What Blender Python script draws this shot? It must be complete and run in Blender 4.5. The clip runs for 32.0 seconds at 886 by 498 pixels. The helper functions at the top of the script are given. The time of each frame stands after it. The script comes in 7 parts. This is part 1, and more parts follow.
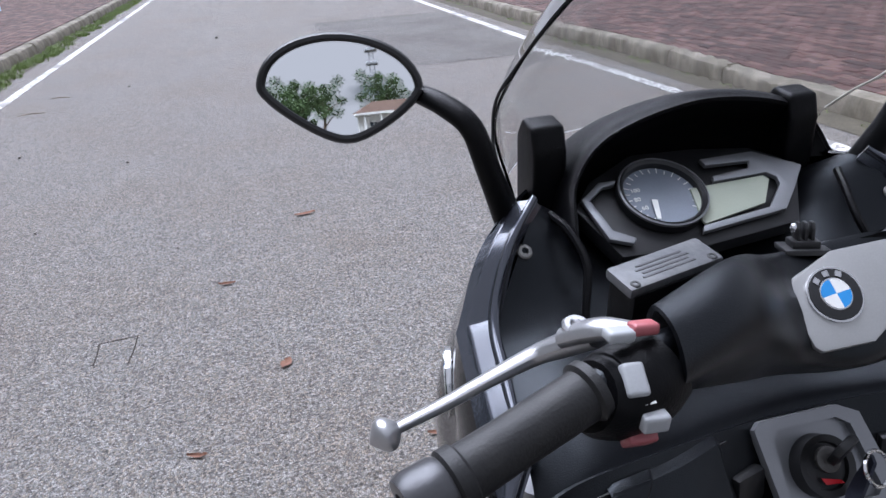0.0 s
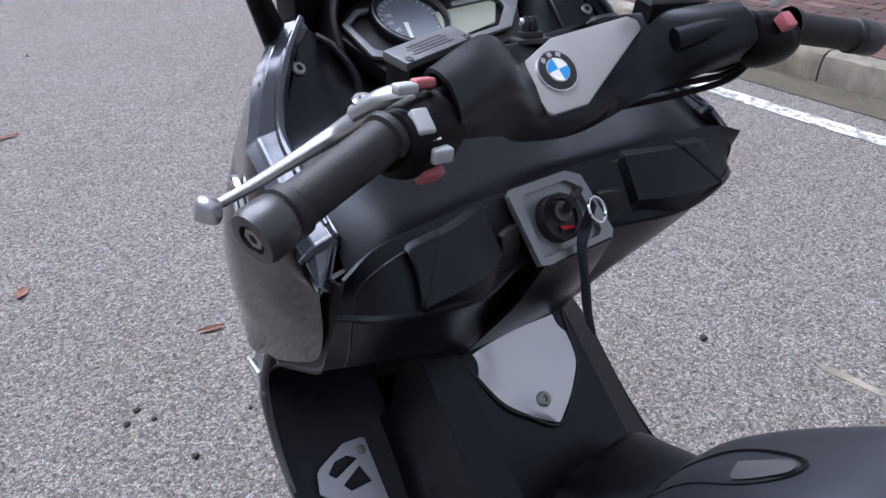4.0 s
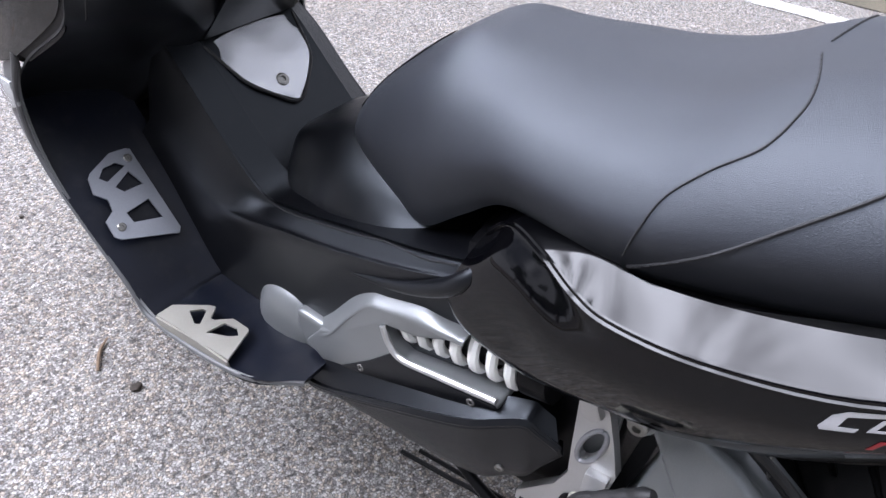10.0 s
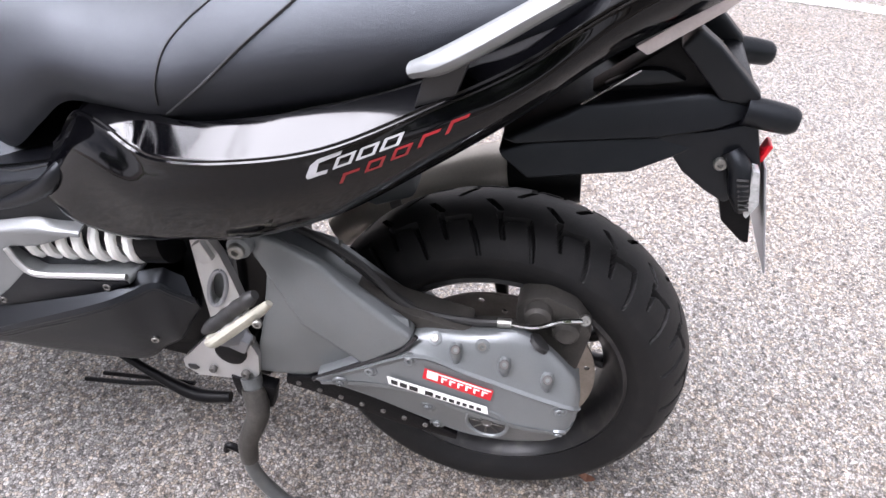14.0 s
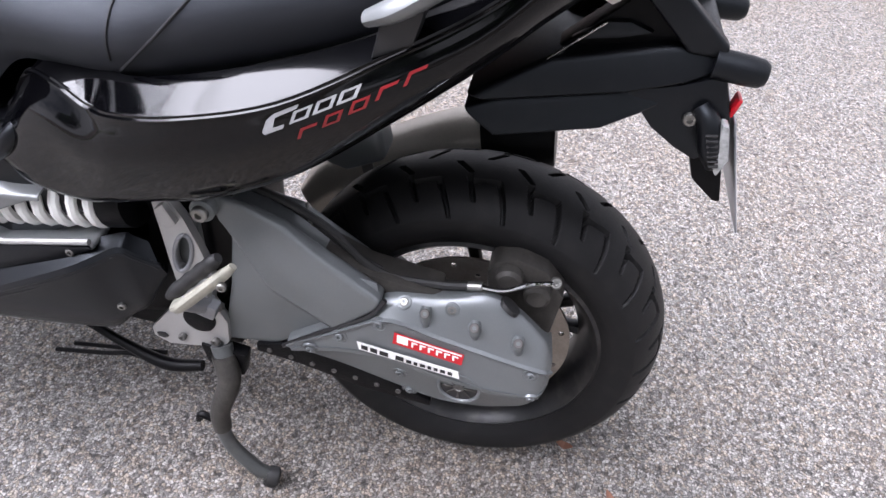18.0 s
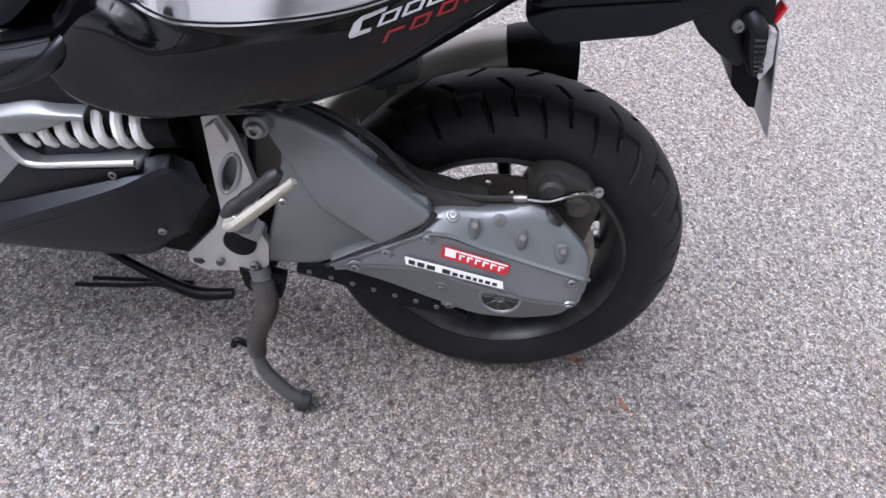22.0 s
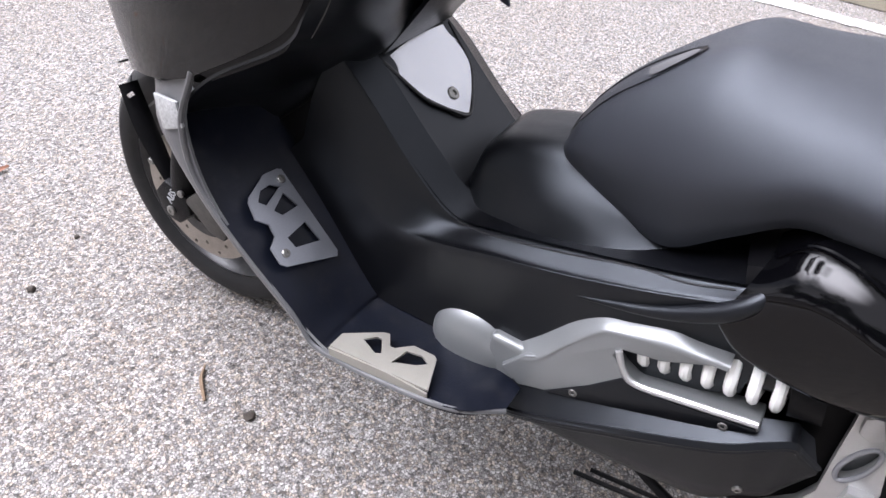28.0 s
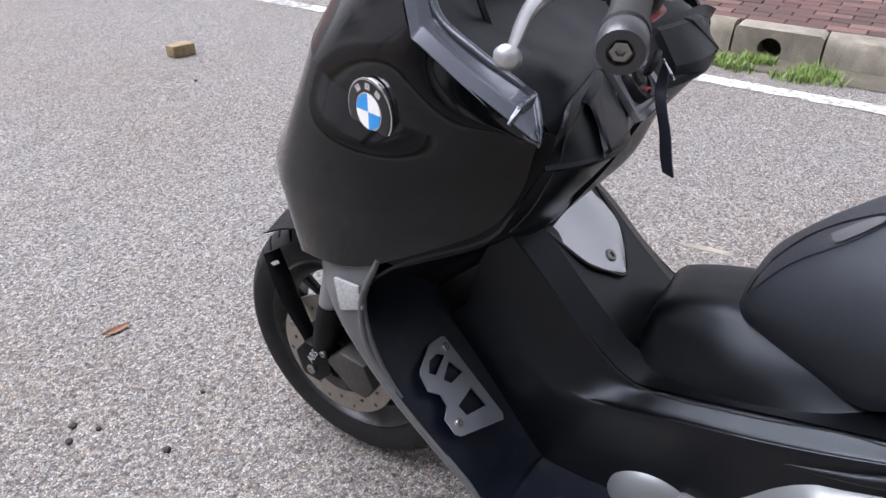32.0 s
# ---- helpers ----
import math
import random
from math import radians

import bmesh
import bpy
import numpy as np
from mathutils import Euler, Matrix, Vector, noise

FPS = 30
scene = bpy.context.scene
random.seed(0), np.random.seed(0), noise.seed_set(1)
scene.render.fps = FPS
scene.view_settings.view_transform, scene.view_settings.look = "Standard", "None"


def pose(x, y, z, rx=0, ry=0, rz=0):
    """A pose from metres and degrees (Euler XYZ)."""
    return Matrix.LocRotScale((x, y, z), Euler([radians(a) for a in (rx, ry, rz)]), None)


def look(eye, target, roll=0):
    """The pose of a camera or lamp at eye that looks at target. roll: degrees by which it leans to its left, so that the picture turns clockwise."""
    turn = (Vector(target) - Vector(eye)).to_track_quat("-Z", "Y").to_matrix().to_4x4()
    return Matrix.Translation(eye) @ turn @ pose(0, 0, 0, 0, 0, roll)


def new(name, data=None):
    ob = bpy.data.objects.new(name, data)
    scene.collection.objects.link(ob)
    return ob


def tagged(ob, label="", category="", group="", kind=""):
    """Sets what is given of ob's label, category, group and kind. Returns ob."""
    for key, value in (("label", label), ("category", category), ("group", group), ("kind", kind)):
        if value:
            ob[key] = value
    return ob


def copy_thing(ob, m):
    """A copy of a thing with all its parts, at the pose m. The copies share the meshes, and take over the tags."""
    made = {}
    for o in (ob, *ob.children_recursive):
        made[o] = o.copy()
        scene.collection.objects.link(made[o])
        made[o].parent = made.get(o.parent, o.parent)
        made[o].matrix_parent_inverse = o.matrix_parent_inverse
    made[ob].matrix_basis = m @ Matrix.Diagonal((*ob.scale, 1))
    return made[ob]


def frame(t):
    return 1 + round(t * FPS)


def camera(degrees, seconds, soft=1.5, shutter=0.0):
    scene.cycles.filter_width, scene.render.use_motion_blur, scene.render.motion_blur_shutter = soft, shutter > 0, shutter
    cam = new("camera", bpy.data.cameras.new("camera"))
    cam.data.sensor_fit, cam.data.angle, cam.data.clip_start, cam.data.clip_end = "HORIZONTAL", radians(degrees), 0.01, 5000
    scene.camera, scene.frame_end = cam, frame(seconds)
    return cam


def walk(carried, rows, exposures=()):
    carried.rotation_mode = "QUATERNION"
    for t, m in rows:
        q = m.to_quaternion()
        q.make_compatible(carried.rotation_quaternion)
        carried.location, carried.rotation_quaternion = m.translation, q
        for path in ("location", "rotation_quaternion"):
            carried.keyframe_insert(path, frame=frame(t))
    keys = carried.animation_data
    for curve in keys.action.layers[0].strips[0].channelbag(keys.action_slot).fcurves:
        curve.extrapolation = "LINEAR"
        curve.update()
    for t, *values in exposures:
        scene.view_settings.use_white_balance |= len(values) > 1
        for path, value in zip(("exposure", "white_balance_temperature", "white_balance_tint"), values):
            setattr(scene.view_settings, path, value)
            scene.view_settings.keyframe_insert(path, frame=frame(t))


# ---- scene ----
cam = camera(62.9, 32.0)
PATH = [
    (0, (0.068, -0.02, 1.34), (0.477, 1.76, 0.525), -3.8),
    (0.5, (0.063, -0.032, 1.338), (0.455, 1.756, 0.531), -3.7),
    (1, (0.07, -0.056, 1.321), (0.447, 1.703, 0.447), -4.2),
    (1.5, (0.09, -0.084, 1.302), (0.438, 1.642, 0.353), -4.6),
    (2, (0.082, -0.092, 1.299), (0.537, 1.597, 0.329), -5.4),
    (2.5, (0.046, -0.068, 1.312), (0.814, 1.511, 0.354), -3.8),
    (3, (0.004, -0.051, 1.292), (0.952, 1.366, 0.246), -1.1),
    (3.5, (-0.021, -0.061, 1.283), (1.011, 1.292, 0.232), -0.7),
    (5.5, (-0.026, -0.286, 1.244), (0.757, 1.276, 0.271), -0.1),
    (6, (-0.032, -0.301, 1.225), (0.765, 1.234, 0.219), 0.6),
    (6.5, (-0.035, -0.279, 1.209), (0.816, 1.169, 0.122), 1.0),
    (7, (-0.044, -0.259, 1.185), (0.872, 1.071, 0.006), 3.5),
    (7.5, (-0.063, -0.239, 1.173), (0.936, 0.979, -0.058), 3.8),
    (8, (-0.093, -0.209, 1.151), (0.973, 0.904, -0.123), 3.3),
    (8.5, (-0.113, -0.218, 1.138), (1.018, 0.785, -0.172), 5.1),
    (9, (-0.136, -0.269, 1.138), (0.99, 0.748, -0.165), 4.1),
    (9.5, (-0.16, -0.345, 1.124), (1.041, 0.594, -0.171), 5.3),
    (10, (-0.184, -0.389, 1.14), (1.086, 0.491, -0.129), 3.8),
    (10.5, (-0.221, -0.39, 1.15), (1.148, 0.306, -0.132), 5.6),
    (11, (-0.286, -0.406, 1.16), (1.18, 0.126, -0.092), 6.0),
    (11.5, (-0.345, -0.441, 1.163), (1.182, -0.065, -0.073), 5.9),
    (12, (-0.353, -0.491, 1.169), (1.206, -0.194, -0.048), 4.8),
    (12.5, (-0.353, -0.557, 1.175), (1.19, -0.214, -0.05), 3.4),
    (13, (-0.354, -0.605, 1.165), (1.174, -0.271, -0.081), 3.1),
    (13.5, (-0.342, -0.637, 1.157), (1.189, -0.37, -0.101), 4.3),
    (14, (-0.329, -0.652, 1.147), (1.199, -0.426, -0.124), 4.8),
    (14.5, (-0.317, -0.665, 1.14), (1.2, -0.495, -0.153), 4.9),
    (16.5, (-0.321, -0.68, 1.127), (1.179, -0.491, -0.183), 4.8),
    (17, (-0.322, -0.682, 1.12), (1.187, -0.501, -0.181), 5.9),
    (17.5, (-0.327, -0.68, 1.12), (1.171, -0.494, -0.192), 5.7),
    (18, (-0.325, -0.685, 1.122), (1.172, -0.486, -0.19), 5.0),
    (18.5, (-0.329, -0.681, 1.123), (1.169, -0.468, -0.185), 5.5),
    (19, (-0.337, -0.684, 1.116), (1.128, -0.438, -0.223), 6.2),
    (19.5, (-0.34, -0.708, 1.111), (1.106, -0.392, -0.235), 6.4),
    (20, (-0.346, -0.709, 1.105), (1.09, -0.323, -0.233), 5.4),
    (20.5, (-0.358, -0.677, 1.111), (1.107, -0.349, -0.211), 6.9),
    (21, (-0.38, -0.602, 1.116), (1.068, -0.37, -0.244), 6.9),
    (21.5, (-0.394, -0.558, 1.1), (1.059, -0.501, -0.273), 9.5),
    (22, (-0.408, -0.543, 1.086), (1.039, -0.554, -0.294), 8.6),
    (22.5, (-0.39, -0.524, 1.074), (1.058, -0.578, -0.304), 8.9),
    (23, (-0.307, -0.486, 1.044), (1.07, -0.581, -0.403), 8.3),
    (23.5, (-0.231, -0.45, 1.021), (1.105, -0.548, -0.464), 9.0),
    (24, (-0.221, -0.406, 1.007), (1.102, -0.421, -0.493), 8.6),
    (24.5, (-0.236, -0.339, 1.027), (1.104, -0.353, -0.458), 8.4),
    (25, (-0.248, -0.274, 1.03), (1.105, -0.209, -0.442), 9.0),
    (25.5, (-0.254, -0.228, 1.036), (1.097, -0.055, -0.429), 9.0),
    (26, (-0.258, -0.198, 1.055), (1.102, 0.148, -0.37), 6.4),
    (26.2, (-0.26, -0.186, 1.062), (1.1, 0.240, -0.342), 5.3),
    (26.5, (-0.254, -0.176, 1.076), (1.054, 0.368, -0.334), 3.7),
    (28.5, (-0.37, -0.048, 1.131), (1.005, 0.718, -0.102), 6.1),
    (29, (-0.377, -0.042, 1.145), (1.011, 0.775, -0.041), 5.4),
    (29.5, (-0.371, -0.017, 1.189), (1.017, 0.893, 0.073), 3.1),
    (30, (-0.377, -0.003, 1.212), (1.026, 0.966, 0.168), 1.8),
    (30.5, (-0.391, 0.023, 1.233), (1.027, 1.03, 0.246), 0.8),
    (31, (-0.413, 0.061, 1.238), (1.025, 1.051, 0.261), 0.3),
    (31.5, (-0.436, 0.087, 1.227), (1.001, 1.018, 0.193), 1.0),
    (32, (-0.411, 0.11, 1.211), (1.023, 1.012, 0.147), 0.3),
]
walk(cam, [(t, look(eye, target, roll)) for t, eye, target, roll in PATH],
     [(0.0, -2.95, 5850, 15), (3.5, -2.9, 5800, 16), (6.0, -2.9, 5850, 16), (9.0, -2.4, 6000, 16), (12.5, -1.5, 6250, 18), (14.0, -1.6, 6400, 18), (17.0, -1.95, 6250, 18), (20.0, -2.0, 6200, 18), (23.0, -2.2, 6050, 17), (26.0, -1.5, 6200, 18), (29.0, -2.1, 6350, 17), (32.0, -2.5, 6200, 16)])

# ---- daylight: high thin cloud, soft sun ----
world = bpy.data.worlds.new("sky")
scene.world = world
world.use_nodes = True
wn, wl = world.node_tree.nodes, world.node_tree.links
wn.clear()
SUN_UP, SUN_TURN = 58.0, 346.0
sky = wn.new("ShaderNodeTexSky")
sky.sky_type = "NISHITA"
sky.sun_disc = False
sky.sun_elevation, sky.sun_rotation = radians(SUN_UP), radians(SUN_TURN)
coord = wn.new("ShaderNodeTexCoord")
stretch = wn.new("ShaderNodeMapping")
stretch.inputs["Scale"].default_value = (1.0, 1.0, 2.2)
stretch.inputs["Location"].default_value = (0.4, 0.15, 0.3)
puffs = wn.new("ShaderNodeTexNoise")
puffs.inputs["Scale"].default_value, puffs.inputs["Detail"].default_value = 2.6, 7.0
puffs.inputs["Roughness"].default_value = 0.56
cover = wn.new("ShaderNodeValToRGB")
cover.color_ramp.elements[0].position, cover.color_ramp.elements[1].position = 0.34, 0.47
cover.color_ramp.elements[0].color = (0.22, 0.22, 0.22, 1)
cloud = wn.new("ShaderNodeMix")
cloud.data_type = "RGBA"
back = wn.new("ShaderNodeBackground")
back.inputs["Strength"].default_value = 0.15
wout = wn.new("ShaderNodeOutputWorld")
wl.new(coord.outputs["Generated"], stretch.inputs["Vector"])
wl.new(stretch.outputs["Vector"], puffs.inputs["Vector"])
wl.new(puffs.outputs["Fac"], cover.inputs["Fac"])
wl.new(cover.outputs["Color"], cloud.inputs[0])
wl.new(sky.outputs["Color"], cloud.inputs[6])
# cloud glows more strongly round the veiled sun
toward = wn.new("ShaderNodeVectorMath")
toward.operation = "DOT_PRODUCT"
az, up = radians(SUN_TURN), radians(SUN_UP)
toward.inputs[1].default_value = (math.sin(az) * math.cos(up), math.cos(az) * math.cos(up), math.sin(up))
glow = wn.new("ShaderNodeMapRange")
glow.interpolation_type = "SMOOTHSTEP"
glow.inputs["From Min"].default_value, glow.inputs["From Max"].default_value = 0.79, 0.97
glow.inputs["To Min"].default_value, glow.inputs["To Max"].default_value = 3.6, 70.0
lit = wn.new("ShaderNodeVectorMath")
lit.operation = "SCALE"
lit.inputs[0].default_value = (8.5, 8.65, 9.1)
wl.new(coord.outputs["Generated"], toward.inputs[0])
wl.new(toward.outputs["Value"], glow.inputs["Value"])
wl.new(glow.outputs["Result"], lit.inputs["Scale"])
wl.new(lit.outputs["Vector"], cloud.inputs[7])
wl.new(cloud.outputs[2], back.inputs["Color"])
wl.new(back.outputs["Background"], wout.inputs["Surface"])

sun = new("sun", bpy.data.lights.new("sun", "SUN"))
sun.data.energy, sun.data.angle, sun.data.color = 0.8, radians(70), (1.0, 0.96, 0.9)
sun.matrix_world = look((0, 0, 0), (-math.sin(az) * math.cos(up), -math.cos(az) * math.cos(up), -math.sin(up)))
scene.view_settings.exposure = 0.0

# ---- materials ----
def material(name, color, rough=0.5, metal=0.0, grain=0.0, grain_scale=400.0, bump=0.0, patch=0.0, patch_scale=9.0, coat=0.0, rough_var=0.0, dust=0.0):
    """A surface with fine grain, larger patches of wear and a little dust on top of its base colour."""
    m = bpy.data.materials.new(name)
    m.use_nodes = True
    n, l = m.node_tree.nodes, m.node_tree.links
    p = n["Principled BSDF"]
    p.inputs["Metallic"].default_value = metal
    p.inputs["Coat Weight"].default_value = coat
    p.inputs["Coat Roughness"].default_value = 0.03
    tc = n.new("ShaderNodeTexCoord")
    fine = n.new("ShaderNodeTexNoise")
    fine.inputs["Scale"].default_value, fine.inputs["Detail"].default_value = grain_scale, 3.0
    wide = n.new("ShaderNodeTexNoise")
    wide.inputs["Scale"].default_value, wide.inputs["Detail"].default_value = patch_scale, 6.0
    for node in (fine, wide):
        l.new(tc.outputs["Object"], node.inputs["Vector"])
    mixed = n.new("ShaderNodeMath")
    mixed.operation = "MULTIPLY_ADD"
    l.new(fine.outputs["Fac"], mixed.inputs[0])
    mixed.inputs[1].default_value, mixed.inputs[2].default_value = 2 * grain, 1 - grain
    second = n.new("ShaderNodeMath")
    second.operation = "MULTIPLY_ADD"
    l.new(wide.outputs["Fac"], second.inputs[0])
    second.inputs[1].default_value, second.inputs[2].default_value = 2 * patch, 1 - patch
    both = n.new("ShaderNodeMath")
    both.operation = "MULTIPLY"
    l.new(mixed.outputs[0], both.inputs[0])
    l.new(second.outputs[0], both.inputs[1])
    tint = n.new("ShaderNodeVectorMath")
    tint.operation = "SCALE"
    tint.inputs[0].default_value = color
    l.new(both.outputs[0], tint.inputs["Scale"])
    last = tint.outputs["Vector"]
    if dust:
        speck = n.new("ShaderNodeTexNoise")
        speck.inputs["Scale"].default_value, speck.inputs["Detail"].default_value = 38.0, 9.0
        l.new(tc.outputs["Object"], speck.inputs["Vector"])
        ramp = n.new("ShaderNodeValToRGB")
        ramp.color_ramp.elements[0].position, ramp.color_ramp.elements[1].position = 0.5, 0.78
        ramp.color_ramp.elements[1].color = (dust, dust, dust, 1)
        l.new(speck.outputs["Fac"], ramp.inputs["Fac"])
        dm = n.new("ShaderNodeMix")
        dm.data_type = "RGBA"
        dm.inputs[7].default_value = (0.25, 0.23, 0.2, 1)
        l.new(ramp.outputs["Color"], dm.inputs[0])
        l.new(last, dm.inputs[6])
        last = dm.outputs[2]
    l.new(last, p.inputs["Base Color"])
    r = n.new("ShaderNodeMath")
    r.operation = "MULTIPLY_ADD"
    l.new(wide.outputs["Fac"], r.inputs[0])
    r.inputs[1].default_value, r.inputs[2].default_value = 2 * rough_var, rough - rough_var
    l.new(r.outputs[0], p.inputs["Roughness"])
    if bump:
        b = n.new("ShaderNodeBump")
        b.inputs["Strength"].default_value, b.inputs["Distance"].default_value = bump, 0.001
        l.new(fine.outputs["Fac"], b.inputs["Height"])
        l.new(b.outputs["Normal"], p.inputs["Normal"])
    return m


MATTE = material("textured black plastic", (0.0022, 0.0023, 0.0032), 0.33, 0, 0.25, 900, 0.3, 0.2, 12, rough_var=0.08, dust=0.012)
INNER = material("worn black plastic", (0.0018, 0.0018, 0.0024), 0.42, 0, 0.3, 700, 0.4, 0.25, 10, rough_var=0.08, dust=0.012)
GLOSS = material("gloss black paint", (0.001, 0.001, 0.0014), 0.3, 0, 0.1, 300, 0, 0.2, 7, coat=1.0, rough_var=0.02, dust=0.002)
SEAT = material("black seat vinyl", (0.0115, 0.0122, 0.016), 0.50, 0, 0.2, 1300, 0.5, 0.1, 8, rough_var=0.05)
SILVER = material("silver paint", (0.25, 0.255, 0.268), 0.36, 0.6, 0.08, 900, 0.05, 0.06, 12, rough_var=0.05, dust=0.1)
CAST = material("grey cast aluminium", (0.172, 0.184, 0.189), 0.38, 0.5, 0.12, 700, 0.25, 0.15, 14, rough_var=0.07, dust=0.08)
ALU = material("bare brushed aluminium", (0.40, 0.415, 0.45), 0.38, 0.9, 0.1, 500, 0.15, 0.1, 20, rough_var=0.06)
STEEL = material("zinc-plated steel", (0.27, 0.265, 0.25), 0.38, 0.9, 0.2, 300, 0.2, 0.2, 25, rough_var=0.1, dust=0.1)
RUBBER = material("black rubber", (0.012, 0.012, 0.0125), 0.55, 0, 0.3, 500, 0.35, 0.3, 15, rough_var=0.08, dust=0.05)
TYRE = material("tyre rubber", (0.0085, 0.0085, 0.009), 0.5, 0, 0.25, 420, 0.3, 0.35, 10, rough_var=0.1, dust=0.025)
WHITE = material("white enamel", (0.78, 0.78, 0.75), 0.3, 0, 0.05, 300, 0, 0.08, 30, coat=0.4, dust=0.12)
PALE = material("raw alloy with dirt, lit screen edge", (0.42, 0.41, 0.345), 0.5, 0.4, 0.2, 260, 0.3, 0.25, 25, dust=0.3)
GREYBTN = material("pale grey plastic", (0.36, 0.37, 0.38), 0.4, 0, 0.08, 500, 0.1, 0.08, 30)
REDBTN = material("faded red plastic", (0.36, 0.10, 0.11), 0.4, 0, 0.1, 500, 0.1, 0.2, 60)
RED = material("red enamel", (0.5, 0.010, 0.018), 0.3, 0, 0.05, 400, 0, 0.06, 30)
BLUE = material("blue enamel", (0.02, 0.25, 0.62), 0.2, 0, 0.03, 400, 0, 0.05, 30, coat=0.5)
INK = material("black print", (0.01, 0.01, 0.011), 0.4, 0, 0.05, 400, 0, 0.1, 30)
CHROME = material("polished metal", (0.75, 0.75, 0.76), 0.12, 1.0, 0.05, 300, 0, 0.1, 30, rough_var=0.03)
BAND = material("dark blue-grey metallic lacquer", (0.05, 0.055, 0.07), 0.24, 0.6, 0.12, 900, 0, 0.1, 9, coat=1.0, rough_var=0.03, dust=0.01)
MIRROR = material("mirror glass", (0.86, 0.88, 0.88), 0.015, 1.0)
DIAL = material("grey dial face", (0.2, 0.225, 0.27), 0.35, 0, 0.1, 600, 0, 0.25, 14, coat=0.8)
LCD = material("pale display glass", (0.36, 0.39, 0.31), 0.22, 0, 0.04, 500, 0, 0.08, 12, coat=0.8)


def glass(name, tint, rough=0.02):
    m = bpy.data.materials.new(name)
    m.use_nodes = True
    p = m.node_tree.nodes["Principled BSDF"]
    p.inputs["Base Color"].default_value = (*tint, 1)
    p.inputs["Transmission Weight"].default_value = 1.0
    p.inputs["Roughness"].default_value = rough
    p.inputs["IOR"].default_value = 1.4
    return m


GLASS = glass("smoked screen", (0.86, 0.87, 0.88))


def ground_material(name, low, high, cell=130.0, rough=0.85, relief=0.6, stain=(0.3, 0.24, 0.18)):
    """Bound chippings: angular small stones of differing grey and buff in a dark binder, with wide patches."""
    m = bpy.data.materials.new(name)
    m.use_nodes = True
    n, l = m.node_tree.nodes, m.node_tree.links
    p = n["Principled BSDF"]
    tc = n.new("ShaderNodeTexCoord")
    bend = n.new("ShaderNodeTexNoise")
    bend.inputs["Scale"].default_value, bend.inputs["Detail"].default_value = cell * 1.3, 2.0
    l.new(tc.outputs["Object"], bend.inputs["Vector"])
    off = n.new("ShaderNodeVectorMath")
    off.operation = "MULTIPLY_ADD"
    off.inputs[1].default_value = (1.1 / cell,) * 3
    l.new(bend.outputs["Color"], off.inputs[0])
    l.new(tc.outputs["Object"], off.inputs[2])
    stones, gaps, grit = n.new("ShaderNodeTexVoronoi"), n.new("ShaderNodeTexVoronoi"), n.new("ShaderNodeTexVoronoi")
    gaps.feature = "DISTANCE_TO_EDGE"
    stones.inputs["Scale"].default_value = gaps.inputs["Scale"].default_value = cell
    grit.inputs["Scale"].default_value = cell * 2.3
    for node in (stones, gaps, grit):
        l.new(off.outputs["Vector"], node.inputs["Vector"])
    wide, mid, pits = n.new("ShaderNodeTexNoise"), n.new("ShaderNodeTexNoise"), n.new("ShaderNodeTexNoise")
    wide.inputs["Scale"].default_value, wide.inputs["Detail"].default_value = 0.9, 8.0
    mid.inputs["Scale"].default_value, mid.inputs["Detail"].default_value = 14.0, 5.0
    pits.inputs["Scale"].default_value, pits.inputs["Detail"].default_value = cell * 0.42, 3.0
    for node in (wide, mid, pits):
        l.new(tc.outputs["Object"], node.inputs["Vector"])
    sep, sep2 = n.new("ShaderNodeSeparateColor"), n.new("ShaderNodeSeparateColor")
    l.new(stones.outputs["Color"], sep.inputs["Color"])
    l.new(grit.outputs["Color"], sep2.inputs["Color"])
    blend = n.new("ShaderNodeMath")
    blend.operation = "MULTIPLY_ADD"
    blend.inputs[1].default_value = 0.45
    l.new(sep2.outputs[0], blend.inputs[0])
    scaled = n.new("ShaderNodeMath")
    scaled.operation = "MULTIPLY"
    scaled.inputs[1].default_value = 0.55
    l.new(sep.outputs[0], scaled.inputs[0])
    l.new(scaled.outputs[0], blend.inputs[2])
    ramp = n.new("ShaderNodeValToRGB")
    e = ramp.color_ramp.elements
    e[0].position, e[0].color = 0.15, (*low, 1)
    e[1].position, e[1].color = 0.9, (*high, 1)
    half = ramp.color_ramp.elements.new(0.55)
    half.color = tuple((a * 0.55 + b * 0.45) for a, b in zip(low, high)) + (1,)
    l.new(blend.outputs[0], ramp.inputs["Fac"])
    buff = n.new("ShaderNodeMix")
    buff.data_type, buff.blend_type = "RGBA", "MULTIPLY"
    buff.inputs[7].default_value = (1.0, 0.9, 0.79, 1)
    pick = n.new("ShaderNodeMapRange")
    pick.inputs["From Min"].default_value, pick.inputs["From Max"].default_value = 0.55, 0.75
    l.new(sep.outputs[1], pick.inputs["Value"])
    l.new(pick.outputs["Result"], buff.inputs[0])
    l.new(ramp.outputs["Color"], buff.inputs[6])
    edge = n.new("ShaderNodeMapRange")
    edge.inputs["From Max"].default_value = 0.16
    edge.inputs["To Min"].default_value = 0.22
    l.new(gaps.outputs["Distance"], edge.inputs["Value"])
    pit = n.new("ShaderNodeMapRange")
    pit.inputs["From Min"].default_value, pit.inputs["From Max"].default_value = 0.33, 0.47
    pit.inputs["To Min"].default_value = 0.35
    l.new(pits.outputs["Fac"], pit.inputs["Value"])
    sunk = n.new("ShaderNodeMath")
    sunk.operation = "MULTIPLY"
    l.new(edge.outputs["Result"], sunk.inputs[0])
    l.new(pit.outputs["Result"], sunk.inputs[1])
